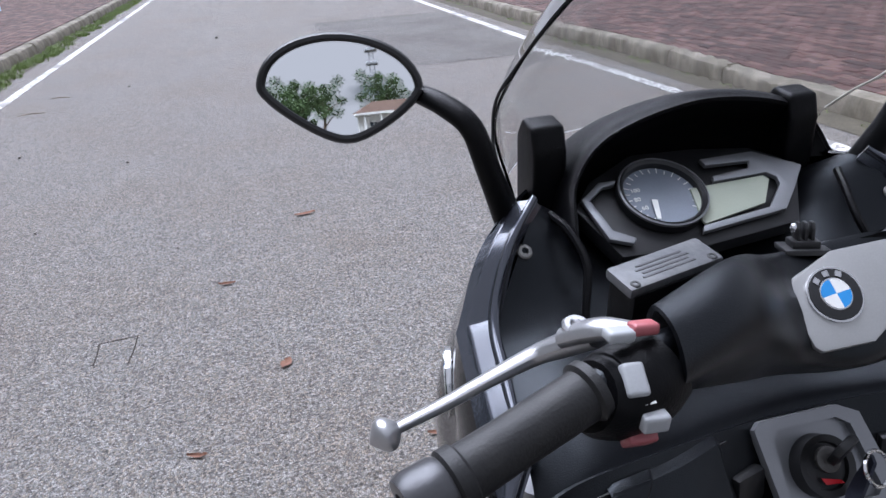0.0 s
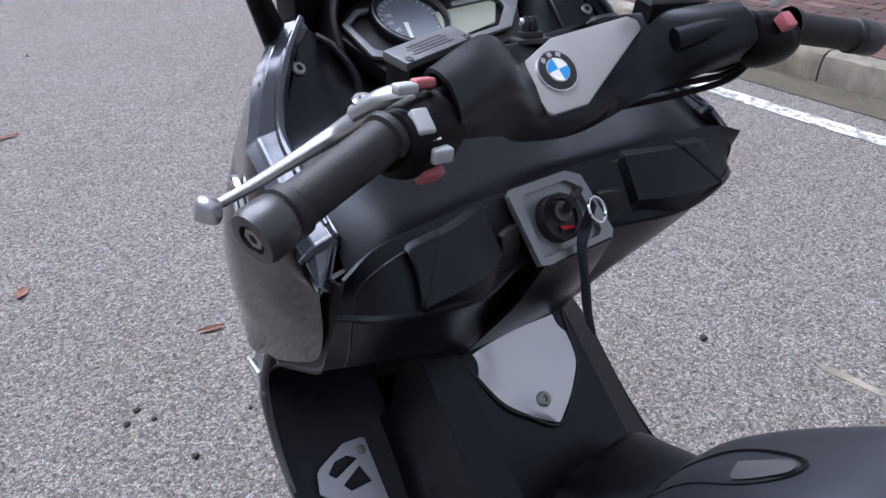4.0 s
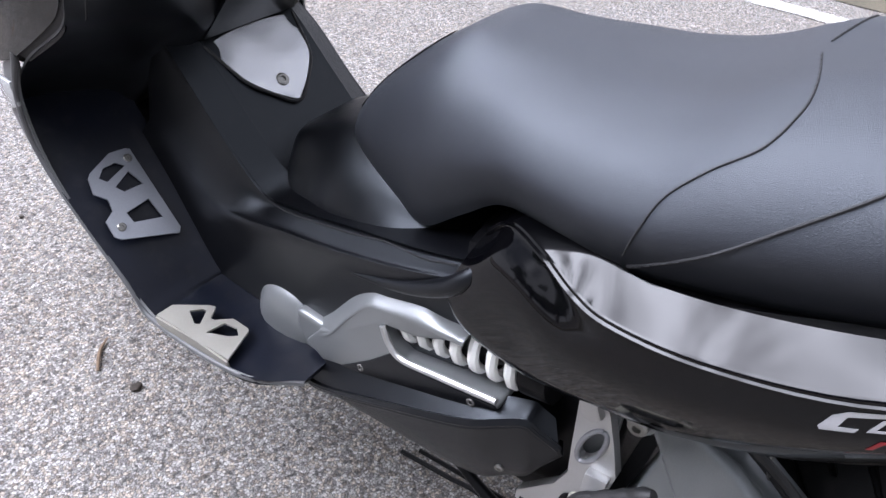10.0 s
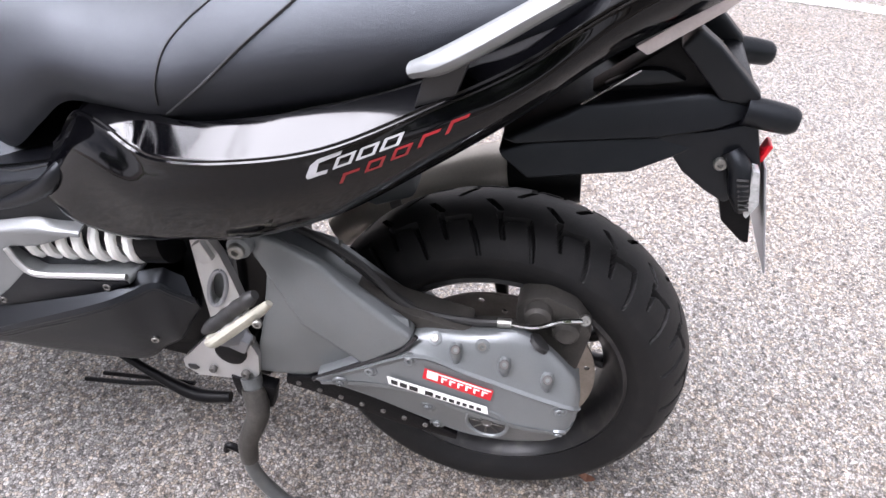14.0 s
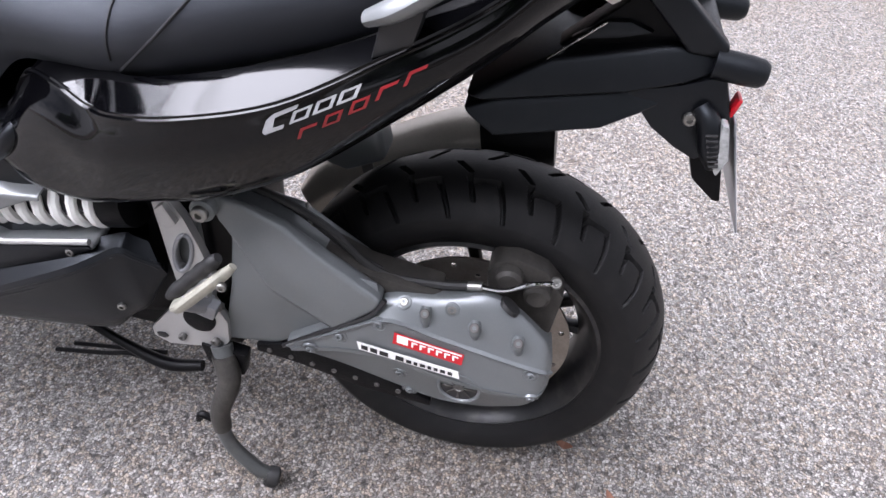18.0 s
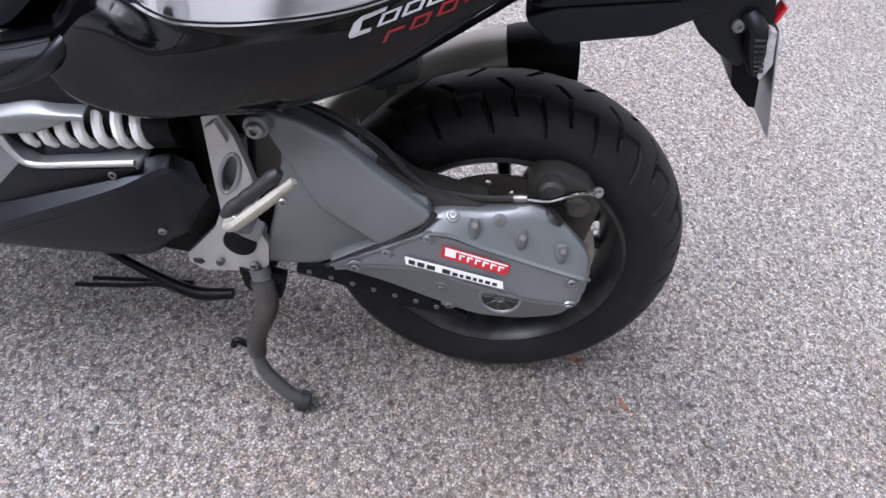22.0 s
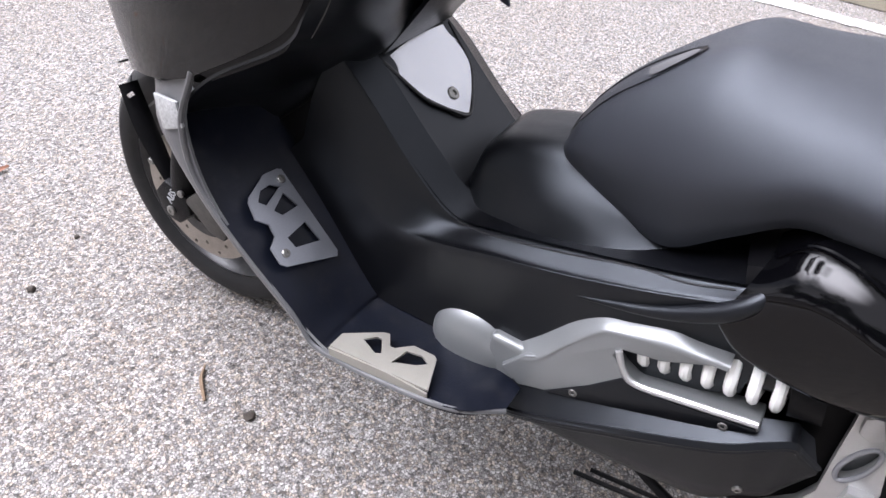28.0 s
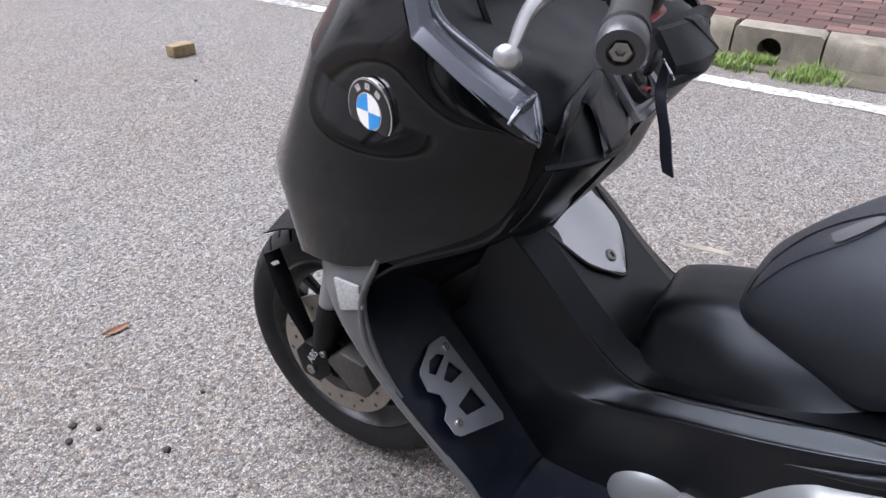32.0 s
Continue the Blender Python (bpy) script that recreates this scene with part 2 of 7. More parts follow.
    dark = n.new("ShaderNodeVectorMath")
    dark.operation = "SCALE"
    l.new(buff.outputs[2], dark.inputs[0])
    l.new(sunk.outputs[0], dark.inputs["Scale"])
    soil = n.new("ShaderNodeMix")
    soil.data_type, soil.blend_type = "RGBA", "MULTIPLY"
    soil.inputs[7].default_value = (*stain, 1)
    sr = n.new("ShaderNodeMapRange")
    sr.inputs["From Min"].default_value, sr.inputs["From Max"].default_value = 0.42, 0.75
    sr.inputs["To Max"].default_value = 0.55
    l.new(wide.outputs["Fac"], sr.inputs["Value"])
    l.new(sr.outputs["Result"], soil.inputs[0])
    l.new(dark.outputs["Vector"], soil.inputs[6])
    vary = n.new("ShaderNodeMapRange")
    vary.inputs["To Min"].default_value, vary.inputs["To Max"].default_value = 0.75, 1.25
    l.new(mid.outputs["Fac"], vary.inputs["Value"])
    fin = n.new("ShaderNodeVectorMath")
    fin.operation = "SCALE"
    l.new(soil.outputs[2], fin.inputs[0])
    l.new(vary.outputs["Result"], fin.inputs["Scale"])
    l.new(fin.outputs["Vector"], p.inputs["Base Color"])
    p.inputs["Roughness"].default_value = rough
    high_low = n.new("ShaderNodeMath")
    high_low.operation = "MULTIPLY_ADD"
    high_low.inputs[1].default_value = 0.5
    l.new(sep2.outputs[1], high_low.inputs[0])
    l.new(sunk.outputs[0], high_low.inputs[2])
    b = n.new("ShaderNodeBump")
    b.inputs["Strength"].default_value, b.inputs["Distance"].default_value = relief, 0.003
    l.new(high_low.outputs[0], b.inputs["Height"])
    l.new(b.outputs["Normal"], p.inputs["Normal"])
    return m


ASPHALT = ground_material("worn chipped asphalt", (0.085, 0.080, 0.077), (0.45, 0.434, 0.414), cell=165.0, stain=(0.88, 0.77, 0.68))
PATCHED = ground_material("darker newer asphalt", (0.07, 0.067, 0.065), (0.35, 0.34, 0.33))
LINEPAINT = material("worn white road paint", (0.72, 0.72, 0.7), 0.7, 0, 0.25, 160, 0.6, 0.3, 6, dust=0.5)
CONCRETE = material("weathered kerb concrete", (0.25, 0.222, 0.178), 0.9, 0, 0.3, 120, 0.8, 0.6, 5, dust=0.35)
SOIL = material("mossy soil", (0.075, 0.065, 0.045), 0.95, 0, 0.5, 90, 0.8, 0.5, 6)
SATINGREY = material("satin dark grey plastic", (0.07, 0.071, 0.075), 0.4, 0.1, 0.15, 700, 0.2, 0.12, 10)
STRAP = material("dark blue webbing", (0.012, 0.015, 0.03), 0.7, 0, 0.4, 900, 0.6, 0.2, 20)
CAP = material("dark grey anodised metal", (0.07, 0.07, 0.074), 0.35, 0.6, 0.1, 400, 0.1, 0.15, 20)
BRIGHT = material("polished lever aluminium", (0.5, 0.5, 0.51), 0.3, 0.85, 0.06, 400, 0.05, 0.1, 30)
LIDGREY = material("scuffed grey lid", (0.10, 0.103, 0.108), 0.42, 0.2, 0.3, 200, 0.3, 0.4, 40, dust=0.2)
BRASS = material("dull brass", (0.22, 0.19, 0.1), 0.45, 0.8, 0.2, 300, 0.2, 0.2, 30)
STITCH = material("dark thread", (0.012, 0.012, 0.014), 0.7, 0, 0.5, 1500, 0.5, 0.2, 30)
GLOSS.node_tree.nodes["Principled BSDF"].inputs["Coat IOR"].default_value = 1.37
GLOSS.node_tree.nodes["Principled BSDF"].inputs["Specular IOR Level"].default_value = 0.0
GLOSS.node_tree.nodes["Principled BSDF"].inputs["Coat Roughness"].default_value = 0.07
for m, ior in ((SEAT, 1.58), (MATTE, 1.42), (INNER, 1.24), (TYRE, 1.3), (RUBBER, 1.45)):
    m.node_tree.nodes["Principled BSDF"].inputs["IOR"].default_value = ior
LETTER = material("dull silver print", (0.34, 0.34, 0.35), 0.4, 0.2, 0.1, 400, 0, 0.1, 30)
FADED = material("faded red print", (0.22, 0.008, 0.012), 0.4, 0, 0.1, 400, 0, 0.15, 40)
GREASE = material("grimy steel", (0.12, 0.115, 0.11), 0.5, 0.6, 0.3, 300, 0.3, 0.3, 25, dust=0.1)


def stain(m, color, scale, lo, hi, amount, stretch=(1, 1, 1)):
    """Dirt with an outline of its own over a material's base colour."""
    n, l = m.node_tree.nodes, m.node_tree.links
    p = n["Principled BSDF"]
    old = p.inputs["Base Color"].links[0].from_socket
    tc, mp = n.new("ShaderNodeTexCoord"), n.new("ShaderNodeMapping")
    mp.inputs["Scale"].default_value = stretch
    no = n.new("ShaderNodeTexNoise")
    no.inputs["Scale"].default_value, no.inputs["Detail"].default_value = scale, 9.0
    no.inputs["Roughness"].default_value = 0.65
    r = n.new("ShaderNodeMapRange")
    r.inputs["From Min"].default_value, r.inputs["From Max"].default_value = lo, hi
    r.inputs["To Max"].default_value = amount
    mx = n.new("ShaderNodeMix")
    mx.data_type = "RGBA"
    mx.inputs[7].default_value = (*color, 1)
    l.new(tc.outputs["Object"], mp.inputs["Vector"])
    l.new(mp.outputs["Vector"], no.inputs["Vector"])
    l.new(no.outputs["Fac"], r.inputs["Value"])
    l.new(r.outputs["Result"], mx.inputs[0])
    l.new(old, mx.inputs[6])
    l.new(mx.outputs[2], p.inputs["Base Color"])


stain(CONCRETE, (0.075, 0.068, 0.05), 4.0, 0.44, 0.66, 0.7, (1, 1, 0.5))
stain(CONCRETE, (0.10, 0.085, 0.05), 1.6, 0.5, 0.7, 0.6)
stain(LINEPAINT, (0.2, 0.19, 0.18), 22.0, 0.48, 0.56, 0.95)
stain(LINEPAINT, (0.16, 0.15, 0.14), 1.1, 0.5, 0.62, 0.85)
stain(ASPHALT, (0.12, 0.085, 0.06), 0.45, 0.58, 0.75, 0.35)
COVERGREY = material("grey painted casting", (0.2, 0.208, 0.211), 0.36, 0.5, 0.08, 900, 0.1, 0.1, 12, rough_var=0.05, dust=0.06)
PEWTER = material("pale painted casting", (0.43, 0.43, 0.425), 0.33, 0.65, 0.08, 700, 0.1, 0.1, 14, rough_var=0.05, dust=0.1)
PLATEALU = material("dull aluminium sheet", (0.27, 0.258, 0.228), 0.42, 0.35, 0.08, 500, 0.15, 0.12, 24, rough_var=0.06, dust=0.15)
PLATESILVER = material("polished silver plate", (0.56, 0.57, 0.59), 0.24, 0.75, 0.05, 500, 0.05, 0.08, 12, rough_var=0.05, dust=0.08)
CLEAR = material("faceted clear reflector", (0.4, 0.41, 0.41), 0.18, 0.3, 0.5, 260, 0.5, 0.3, 60, coat=0.8)
for m in (SEAT, MATTE):
    m.node_tree.nodes["Principled BSDF"].inputs["Specular Tint"].default_value = (0.84, 0.92, 1.0, 1)

# ---- building kit ----
def part(name, bm, mat, parent=None, label="", smooth=True, recalc=True):
    """Links a bmesh as one mesh object under a thing or a part, and frees it."""
    if recalc:
        bmesh.ops.recalc_face_normals(bm, faces=bm.faces)
    me = bpy.data.meshes.new(name)
    bm.to_mesh(me)
    bm.free()
    if smooth:
        me.shade_smooth()
        me.set_sharp_from_angle(angle=radians(38))
    me.materials.append(mat)
    ob = new(name, me)
    ob.parent = parent
    if label:
        tagged(ob, label)
    return ob


def thing(name, label, category, at=(0, 0, 0), group="", kind=""):
    ob = new(name)
    ob.empty_display_size = 0.1
    ob.location = at
    return tagged(ob, label, category, group, kind)


def curve(pts, n):
    """Catmull-Rom through pts, n points a span."""
    p = [Vector(q) for q in pts]
    p = [2 * p[0] - p[1]] + p + [2 * p[-1] - p[-2]]
    out = []
    for i in range(1, len(p) - 2):
        a, b, c, d = p[i - 1:i + 3]
        for k in range(n):
            t = k / n
            out.append(0.5 * (2 * b + (c - a) * t + (2 * a - 5 * b + 4 * c - d) * t * t + (3 * b - a - 3 * c + d) * t ** 3))
    return out + [p[-2]]


def grid(rows, bm=None, closed=False):
    bm = bm or bmesh.new()
    v = [[bm.verts.new(q) for q in r] for r in rows]
    for a, b in zip(v, v[1:]):
        m = len(a)
        for i in range(m if closed else m - 1):
            j = (i + 1) % m
            bm.faces.new((a[i], a[j], b[j], b[i]))
    return bm, v


def shell(ctrl, nu=5, nv=5, thick=0.003, mirror=False, inward=(0, 0, 0)):
    """A smooth panel through a small net of control points, given a thickness towards `inward`."""
    cols = [curve(r, nu) for r in ctrl]
    rows = list(zip(*[curve(c, nv) for c in zip(*cols)]))
    bm = bmesh.new()
    for side in ((1, -1) if mirror else (1,)):
        flip = Vector((side, 1, 1))
        grid([[Vector((q.x * flip.x, q.y, q.z)) for q in r] for r in rows], bm)
    bmesh.ops.remove_doubles(bm, verts=bm.verts, dist=1e-5)
    bmesh.ops.recalc_face_normals(bm, faces=bm.faces)
    if thick:
        goal = Vector(inward)
        f = max(bm.faces, key=lambda q: q.calc_area())
        s = -1 if f.normal.dot(goal - f.calc_center_median()) < 0 else 1
        bm.normal_update()
        outer = list(bm.verts)
        twin = {v: bm.verts.new(v.co + s * thick * v.normal) for v in outer}
        rim = [e for e in bm.edges if e.is_boundary]
        for g in list(bm.faces):
            bm.faces.new([twin[v] for v in reversed(g.verts)])
        for e in rim:
            p, q = e.verts
            bm.faces.new((p, q, twin[q], twin[p]))
    return bm


def prism(outline, x0, x1, bevel=0.004, seg=2, holes=(), taper=None):
    """A plate with the outline (y, z), from x0 to x1, its rims bevelled. taper(v) may move its points."""
    bm = bmesh.new()
    a = [bm.verts.new((x0, y, z)) for y, z in outline]
    f = bm.faces.new(a)
    got = bmesh.ops.extrude_face_region(bm, geom=[f])
    for v in [g for g in got["geom"] if isinstance(g, bmesh.types.BMVert)]:
        v.co.x = x1
    bmesh.ops.recalc_face_normals(bm, faces=bm.faces)
    if bevel:
        bmesh.ops.bevel(bm, geom=bm.edges[:], offset=bevel, segments=seg, profile=0.6, affect="EDGES", clamp_overlap=True)
    if taper:
        for v in bm.verts:
            v.co = Vector(taper(v.co))
    return bm


def turned(bm, m):
    bm.transform(m)
    return bm


def slab(outline, thick, m, bevel=0.002, holes=()):
    """A plate in the plane of m: outline (u, v) along m's x and y, thickness along m's z. holes: outlines cut through it."""
    bm = bmesh.new()
    if not holes:
        f = bm.faces.new([bm.verts.new((u, v, 0)) for u, v in outline])
    else:
        edges = []
        for loop in (outline, *holes):
            vs = [bm.verts.new((u, v, 0)) for u, v in loop]
            edges += [bm.edges.new((vs[i], vs[(i + 1) % len(vs)])) for i in range(len(vs))]
        bmesh.ops.triangle_fill(bm, edges=edges, use_beauty=True, use_dissolve=False)
    bmesh.ops.recalc_face_normals(bm, faces=bm.faces)
    got = bmesh.ops.extrude_face_region(bm, geom=bm.faces[:])
    for v in [g for g in got["geom"] if isinstance(g, bmesh.types.BMVert)]:
        v.co.z = thick
    bmesh.ops.recalc_face_normals(bm, faces=bm.faces)
    if bevel and not holes:
        bmesh.ops.bevel(bm, geom=bm.edges[:], offset=bevel, segments=2, profile=0.6, affect="EDGES", clamp_overlap=True)
    bm.transform(m)
    return bm


def tube(pts, r, n=10, span=6, caps=True, flat=1.0, bm=None, close=False):
    """A round bar along a smooth line; r is a number or one for each control point."""
    line = curve(pts, span)
    rs = [r] * len(pts) if not isinstance(r, (list, tuple)) else r
    radii = [q.x for q in curve([(q, 0, 0) for q in rs], span)]
    bm = bm or bmesh.new()
    rings, side = [], None
    for i, p in enumerate(line):
        way = (line[min(i + 1, len(line) - 1)] - line[max(i - 1, 0)]).normalized()
        if side is None:
            side = way.cross(Vector((0, 0, 1)))
            if side.length < 0.1:
                side = way.cross(Vector((1, 0, 0)))
        side = (side - way * side.dot(way)).normalized()
        up = way.cross(side)
        rings.append([p + radii[i] * (math.cos(2 * math.pi * k / n) * side + flat * math.sin(2 * math.pi * k / n) * up) for k in range(n)])
    _, v = grid(rings, bm, closed=True)
    if caps:
        bm.faces.new(v[0][::-1])
        bm.faces.new(v[-1])
    return bm


def lathe(profile, n=48, m=Matrix(), bm=None):
    """A turned piece about x: profile of (x, radius)."""
    bm = bm or bmesh.new()
    rows = []
    for k in range(n):
        a = 2 * math.pi * k / n
        rows.append([(m @ Vector((x, r * math.cos(a), r * math.sin(a)))) for x, r in profile])
    _, v = grid(rows + [rows[0]], bm)
    bmesh.ops.remove_doubles(bm, verts=bm.verts, dist=1e-6)
    return bm


def block(size, m, bevel=0.003, seg=2, shape=None):
    """A bevelled block of the given size at the pose m; shape(v) may move its corners first."""
    bm = bmesh.new()
    bmesh.ops.create_cube(bm, size=1.0)
    for v in bm.verts:
        v.co = Vector((v.co.x * size[0], v.co.y * size[1], v.co.z * size[2]))
        if shape:
            v.co = Vector(shape(v.co))
    if bevel:
        bmesh.ops.bevel(bm, geom=bm.edges[:], offset=bevel, segments=seg, profile=0.6, affect="EDGES", clamp_overlap=True)
    bm.transform(m)
    return bm


def aim(at, way, up=(0, 0, 1)):
    """A pose at `at` whose x axis points along way."""
    x = Vector(way).normalized()
    y = Vector(up).cross(x).normalized()
    z = x.cross(y)
    return Matrix.Translation(at) @ Matrix((x, y, z)).transposed().to_4x4()


def plane(at, u, v):
    """A pose at `at` with x along u, y as near v as can be, z the face's normal."""
    x = Vector(u).normalized()
    z = x.cross(Vector(v)).normalized()
    y = z.cross(x)
    return Matrix.Translation(at) @ Matrix((x, y, z)).transposed().to_4x4()


def bolt(parent, at, way, r=0.007, mat=None, name="bolt", deep=0.004):
    """A socket-head screw, its head facing along way."""
    p = [(-0.004, r * 0.8), (0, r), (deep * 0.7, r), (deep, r * 0.82), (deep, r * 0.45), (deep * 0.3, r * 0.38), (deep * 0.3, 0.0)]
    return part(name, lathe(p, 14, aim(at, way)), mat or STEEL, parent)


def letters(text, size, m, mat, name="lettering", parent=None, depth=0.0004, shear=0.0, label="", bold=0.0):
    """Raised flat lettering; x of m is the reading direction."""
    cu = bpy.data.curves.new(name, "FONT")
    cu.body, cu.size, cu.extrude, cu.shear, cu.offset = text, size, depth, shear, bold
    cu.align_x, cu.align_y = "CENTER", "CENTER"
    cu.resolution_u = 3
    ob = new(name, cu)
    me = bpy.data.meshes.new_from_object(ob)
    bpy.data.objects.remove(ob)
    me.transform(m)
    me.materials.append(mat)
    ob = new(name, me)
    ob.parent = parent
    if label:
        tagged(ob, label)
    return ob

# ---- ground, road, kerbs ----
def sheet(x0, x1, y0, y1, z, nx=1, ny=1, rise=None):
    bm = bmesh.new()
    rows = [[(x0 + (x1 - x0) * i / nx, y0 + (y1 - y0) * j / ny, z + (rise(x0 + (x1 - x0) * i / nx, y0 + (y1 - y0) * j / ny) if rise else 0)) for i in range(nx + 1)] for j in range(ny + 1)]
    return grid(rows, bm)[0]


KERB_R, KERB_L, TOP = 3.83, -3.0, 0.15
tagged(part("ground", sheet(-700, 700, -700, 700, -0.03), SOIL), "bare soil and rough grass reaching to the horizon", "ground", kind="structure")
tagged(part("road", sheet(KERB_L - 0.05, KERB_R + 0.05, -60, 120, 0.0), ASPHALT), "grey chip-surfaced asphalt road with brown stains", "road", kind="structure")
tagged(part("repair_patch", sheet(1.0, 3.2, 7.6, 12.5, 0.004), PATCHED), "darker repaired strip of asphalt in the road", "road", kind="structure")


def road_line(name, x, w, y0, y1, seed):
    rnd = random.Random(seed)
    bm = bmesh.new()
    y, rows = y0, []
    while y < y1:
        rows.append([(x - w / 2 + rnd.uniform(-0.006, 0.006), y, 0.004), (x + w / 2 + rnd.uniform(-0.006, 0.006), y, 0.004)])
        y += 0.06 if y < 12 else 0.5
    grid(rows, bm)
    return tagged(part(name, bm, LINEPAINT), "worn white painted line along the road's edge", "road marking", kind="structure")


road_line("edge_line_right", 3.3, 0.11, -8, 60, 1)
road_line("edge_line_left", -2.42, 0.10, -8, 60, 2)


def kerb_block(length, seed, hole=False):
    """One concrete kerb stone lying along y, its face towards -x, with a rounded upper edge."""
    prof = [(0.0, -0.02), (0.004, 0.10), (0.022, 0.14), (0.06, 0.156), (0.15, 0.152), (0.17, 0.14), (0.17, -0.02)]
    rnd = random.Random(seed)
    n = 8
    rows = []
    for k in range(n + 1):
        y = (length - 0.012) * (k / n - 0.5)
        rows.append([(x + rnd.uniform(-0.004, 0.004), y, z + (rnd.uniform(-0.003, 0.003) if z > 0 else 0)) for x, z in prof])
    bm, v = grid(rows)
    bm.faces.new(v[0])
    bm.faces.new(v[-1][::-1])
    return bm


def kerb(name, x, side, starts, first, label):
    top = tagged(new(name), label, "kerb", kind="structure")
    top.location = (x, 0, 0)
    shared = []
    for s in range(5):
        me = part("kerb_stone", kerb_block(0.9, s + first), CONCRETE, top)
        shared.append(me.data)
        bpy.data.objects.remove(me)
    for k, y in enumerate(starts):
        ob = new("kerb_stone", shared[k % 5])
        ob.parent = top
        ob.location = (0, y + 0.45, random.uniform(-0.004, 0.004))
        ob.rotation_euler = (0, 0, 0 if side > 0 else math.pi)
    return top


random.seed(5)
kerb_r = kerb("kerb_right", KERB_R, 1, [0.437 - 0.9 * k for k in range(1, 10)] + [0.901 + 0.9 * k for k in range(50)], 10, "weathered concrete kerb stones with dark joints")
kerb("kerb_left", KERB_L, -1, [-6.2 + 0.9 * k for k in range(58)], 20, "weathered mossy concrete kerb stones")
hole = [(0.70 + 0.062 * math.cos(-2 * math.pi * k / 20), 0.045 + 0.062 * math.sin(-2 * math.pi * k / 20)) for k in range(20)]
part("drain_stone", slab([(0.443, -0.02), (0.895, -0.02), (0.895, 0.135), (0.875, 0.150), (0.463, 0.150), (0.443, 0.135)], 0.165, plane((0.003, 0, 0), (0, 1, 0), (0, 0, 1)), 0, [hole]), CONCRETE, kerb_r, "kerb stone with a round drain hole")
part("drain_back", sheet(0, 0.3, 0.45, 0.9, -0.012), SOIL, kerb_r)
part("drain_dark", slab([(0.45, -0.02), (0.89, -0.02), (0.89, 0.14), (0.45, 0.14)], 0.01, plane((0.172, 0, 0), (0, 1, 0), (0, 0, 1)), 0), SOIL, kerb_r)
PAVEBED = material("sand between pavers", (0.07, 0.06, 0.05), 0.95, 0, 0.4, 200, 0.5, 0.3, 8)
tagged(part("pavement_right", sheet(KERB_R + 0.16, KERB_R + 14, -30, 60, TOP - 0.012), PAVEBED), "sand bed under the brick pavement", "pavement", kind="structure")
tagged(part("pavement_left", sheet(KERB_L - 14, KERB_L - 0.16, -30, 60, TOP - 0.012), PAVEBED), "sand bed under the brick pavement", "pavement", kind="structure")

# ---- the scooter ----
X0 = 0.485
REAR, FRONT = (-0.637, 0.290), (0.868, 0.274)
scooter = thing("scooter", "black maxi scooter with silver trim, on its side stand", "scooter", (X0, 0, 0))


def tyre(R, rim_r, half, groove, n=1100):
    """A tyre about x: crowned tread with cut sipes, shoulders and smooth side walls."""
    edge = R - half * (1 - math.cos(1.12))
    rows = []
    for k in range(n):
        a = 2 * math.pi * k / n
        row = []
        for i in range(-66, 67):
            if abs(i) <= 56:
                v = i / 56
                x, r = half * math.sin(v * 1.12) / math.sin(1.12) * 0.985, R - half * (1 - math.cos(v * 1.12)) - groove(a, v)
            else:
                q = (abs(i) - 56) / 10
                r = edge + (rim_r - edge) * q + (0.0012 if abs(i) == 64 else 0.0)
                x = math.copysign(half * (0.985 + 0.05 * math.sin(q * 2.2) - 0.22 * q * q), i)
            row.append((x, r * math.cos(a), r * math.sin(a)))
        rows.append(row)
    return grid(rows + [rows[0]])[0]


def rear_cut(a, w):
    """On each side of the crown: a long curved groove, a short one, and a bar that joins their heads."""
    side = 1 if w > 0 else -1
    u = (a * 22 / (2 * math.pi) + (0.5 if side > 0 else 0)) % 1.0
    v = abs(w)
    near = lambda c: abs((u - c + 0.5) % 1.0 - 0.5)
    ends = lambda lo, hi: min(v - lo, hi - v)
    long_cut = min(0.060 * (1.15 - 0.5 * v) - near(0.66 + 0.20 * math.sin((v - 0.40) * 2.2)), ends(0.38, 0.96))
    short_cut = min(0.054 * (1.15 - 0.5 * v) - near(0.15 + 0.30 * (v - 0.30)), ends(0.29, 0.70))
    bar = min(0.034 - abs(v - 0.41 + 0.06 * (u - 0.1)), min(u - 0.13, 0.70 - u))
    crown = min(0.05 - near(0.88 + 1.1 * v), ends(0.04, 0.26))
    return 0.0105 * min(1.0, max(0.0, max(long_cut, short_cut, bar, crown) / 0.014)) * (1.0 - 0.4 * max(0.0, v - 0.65) / 0.35)


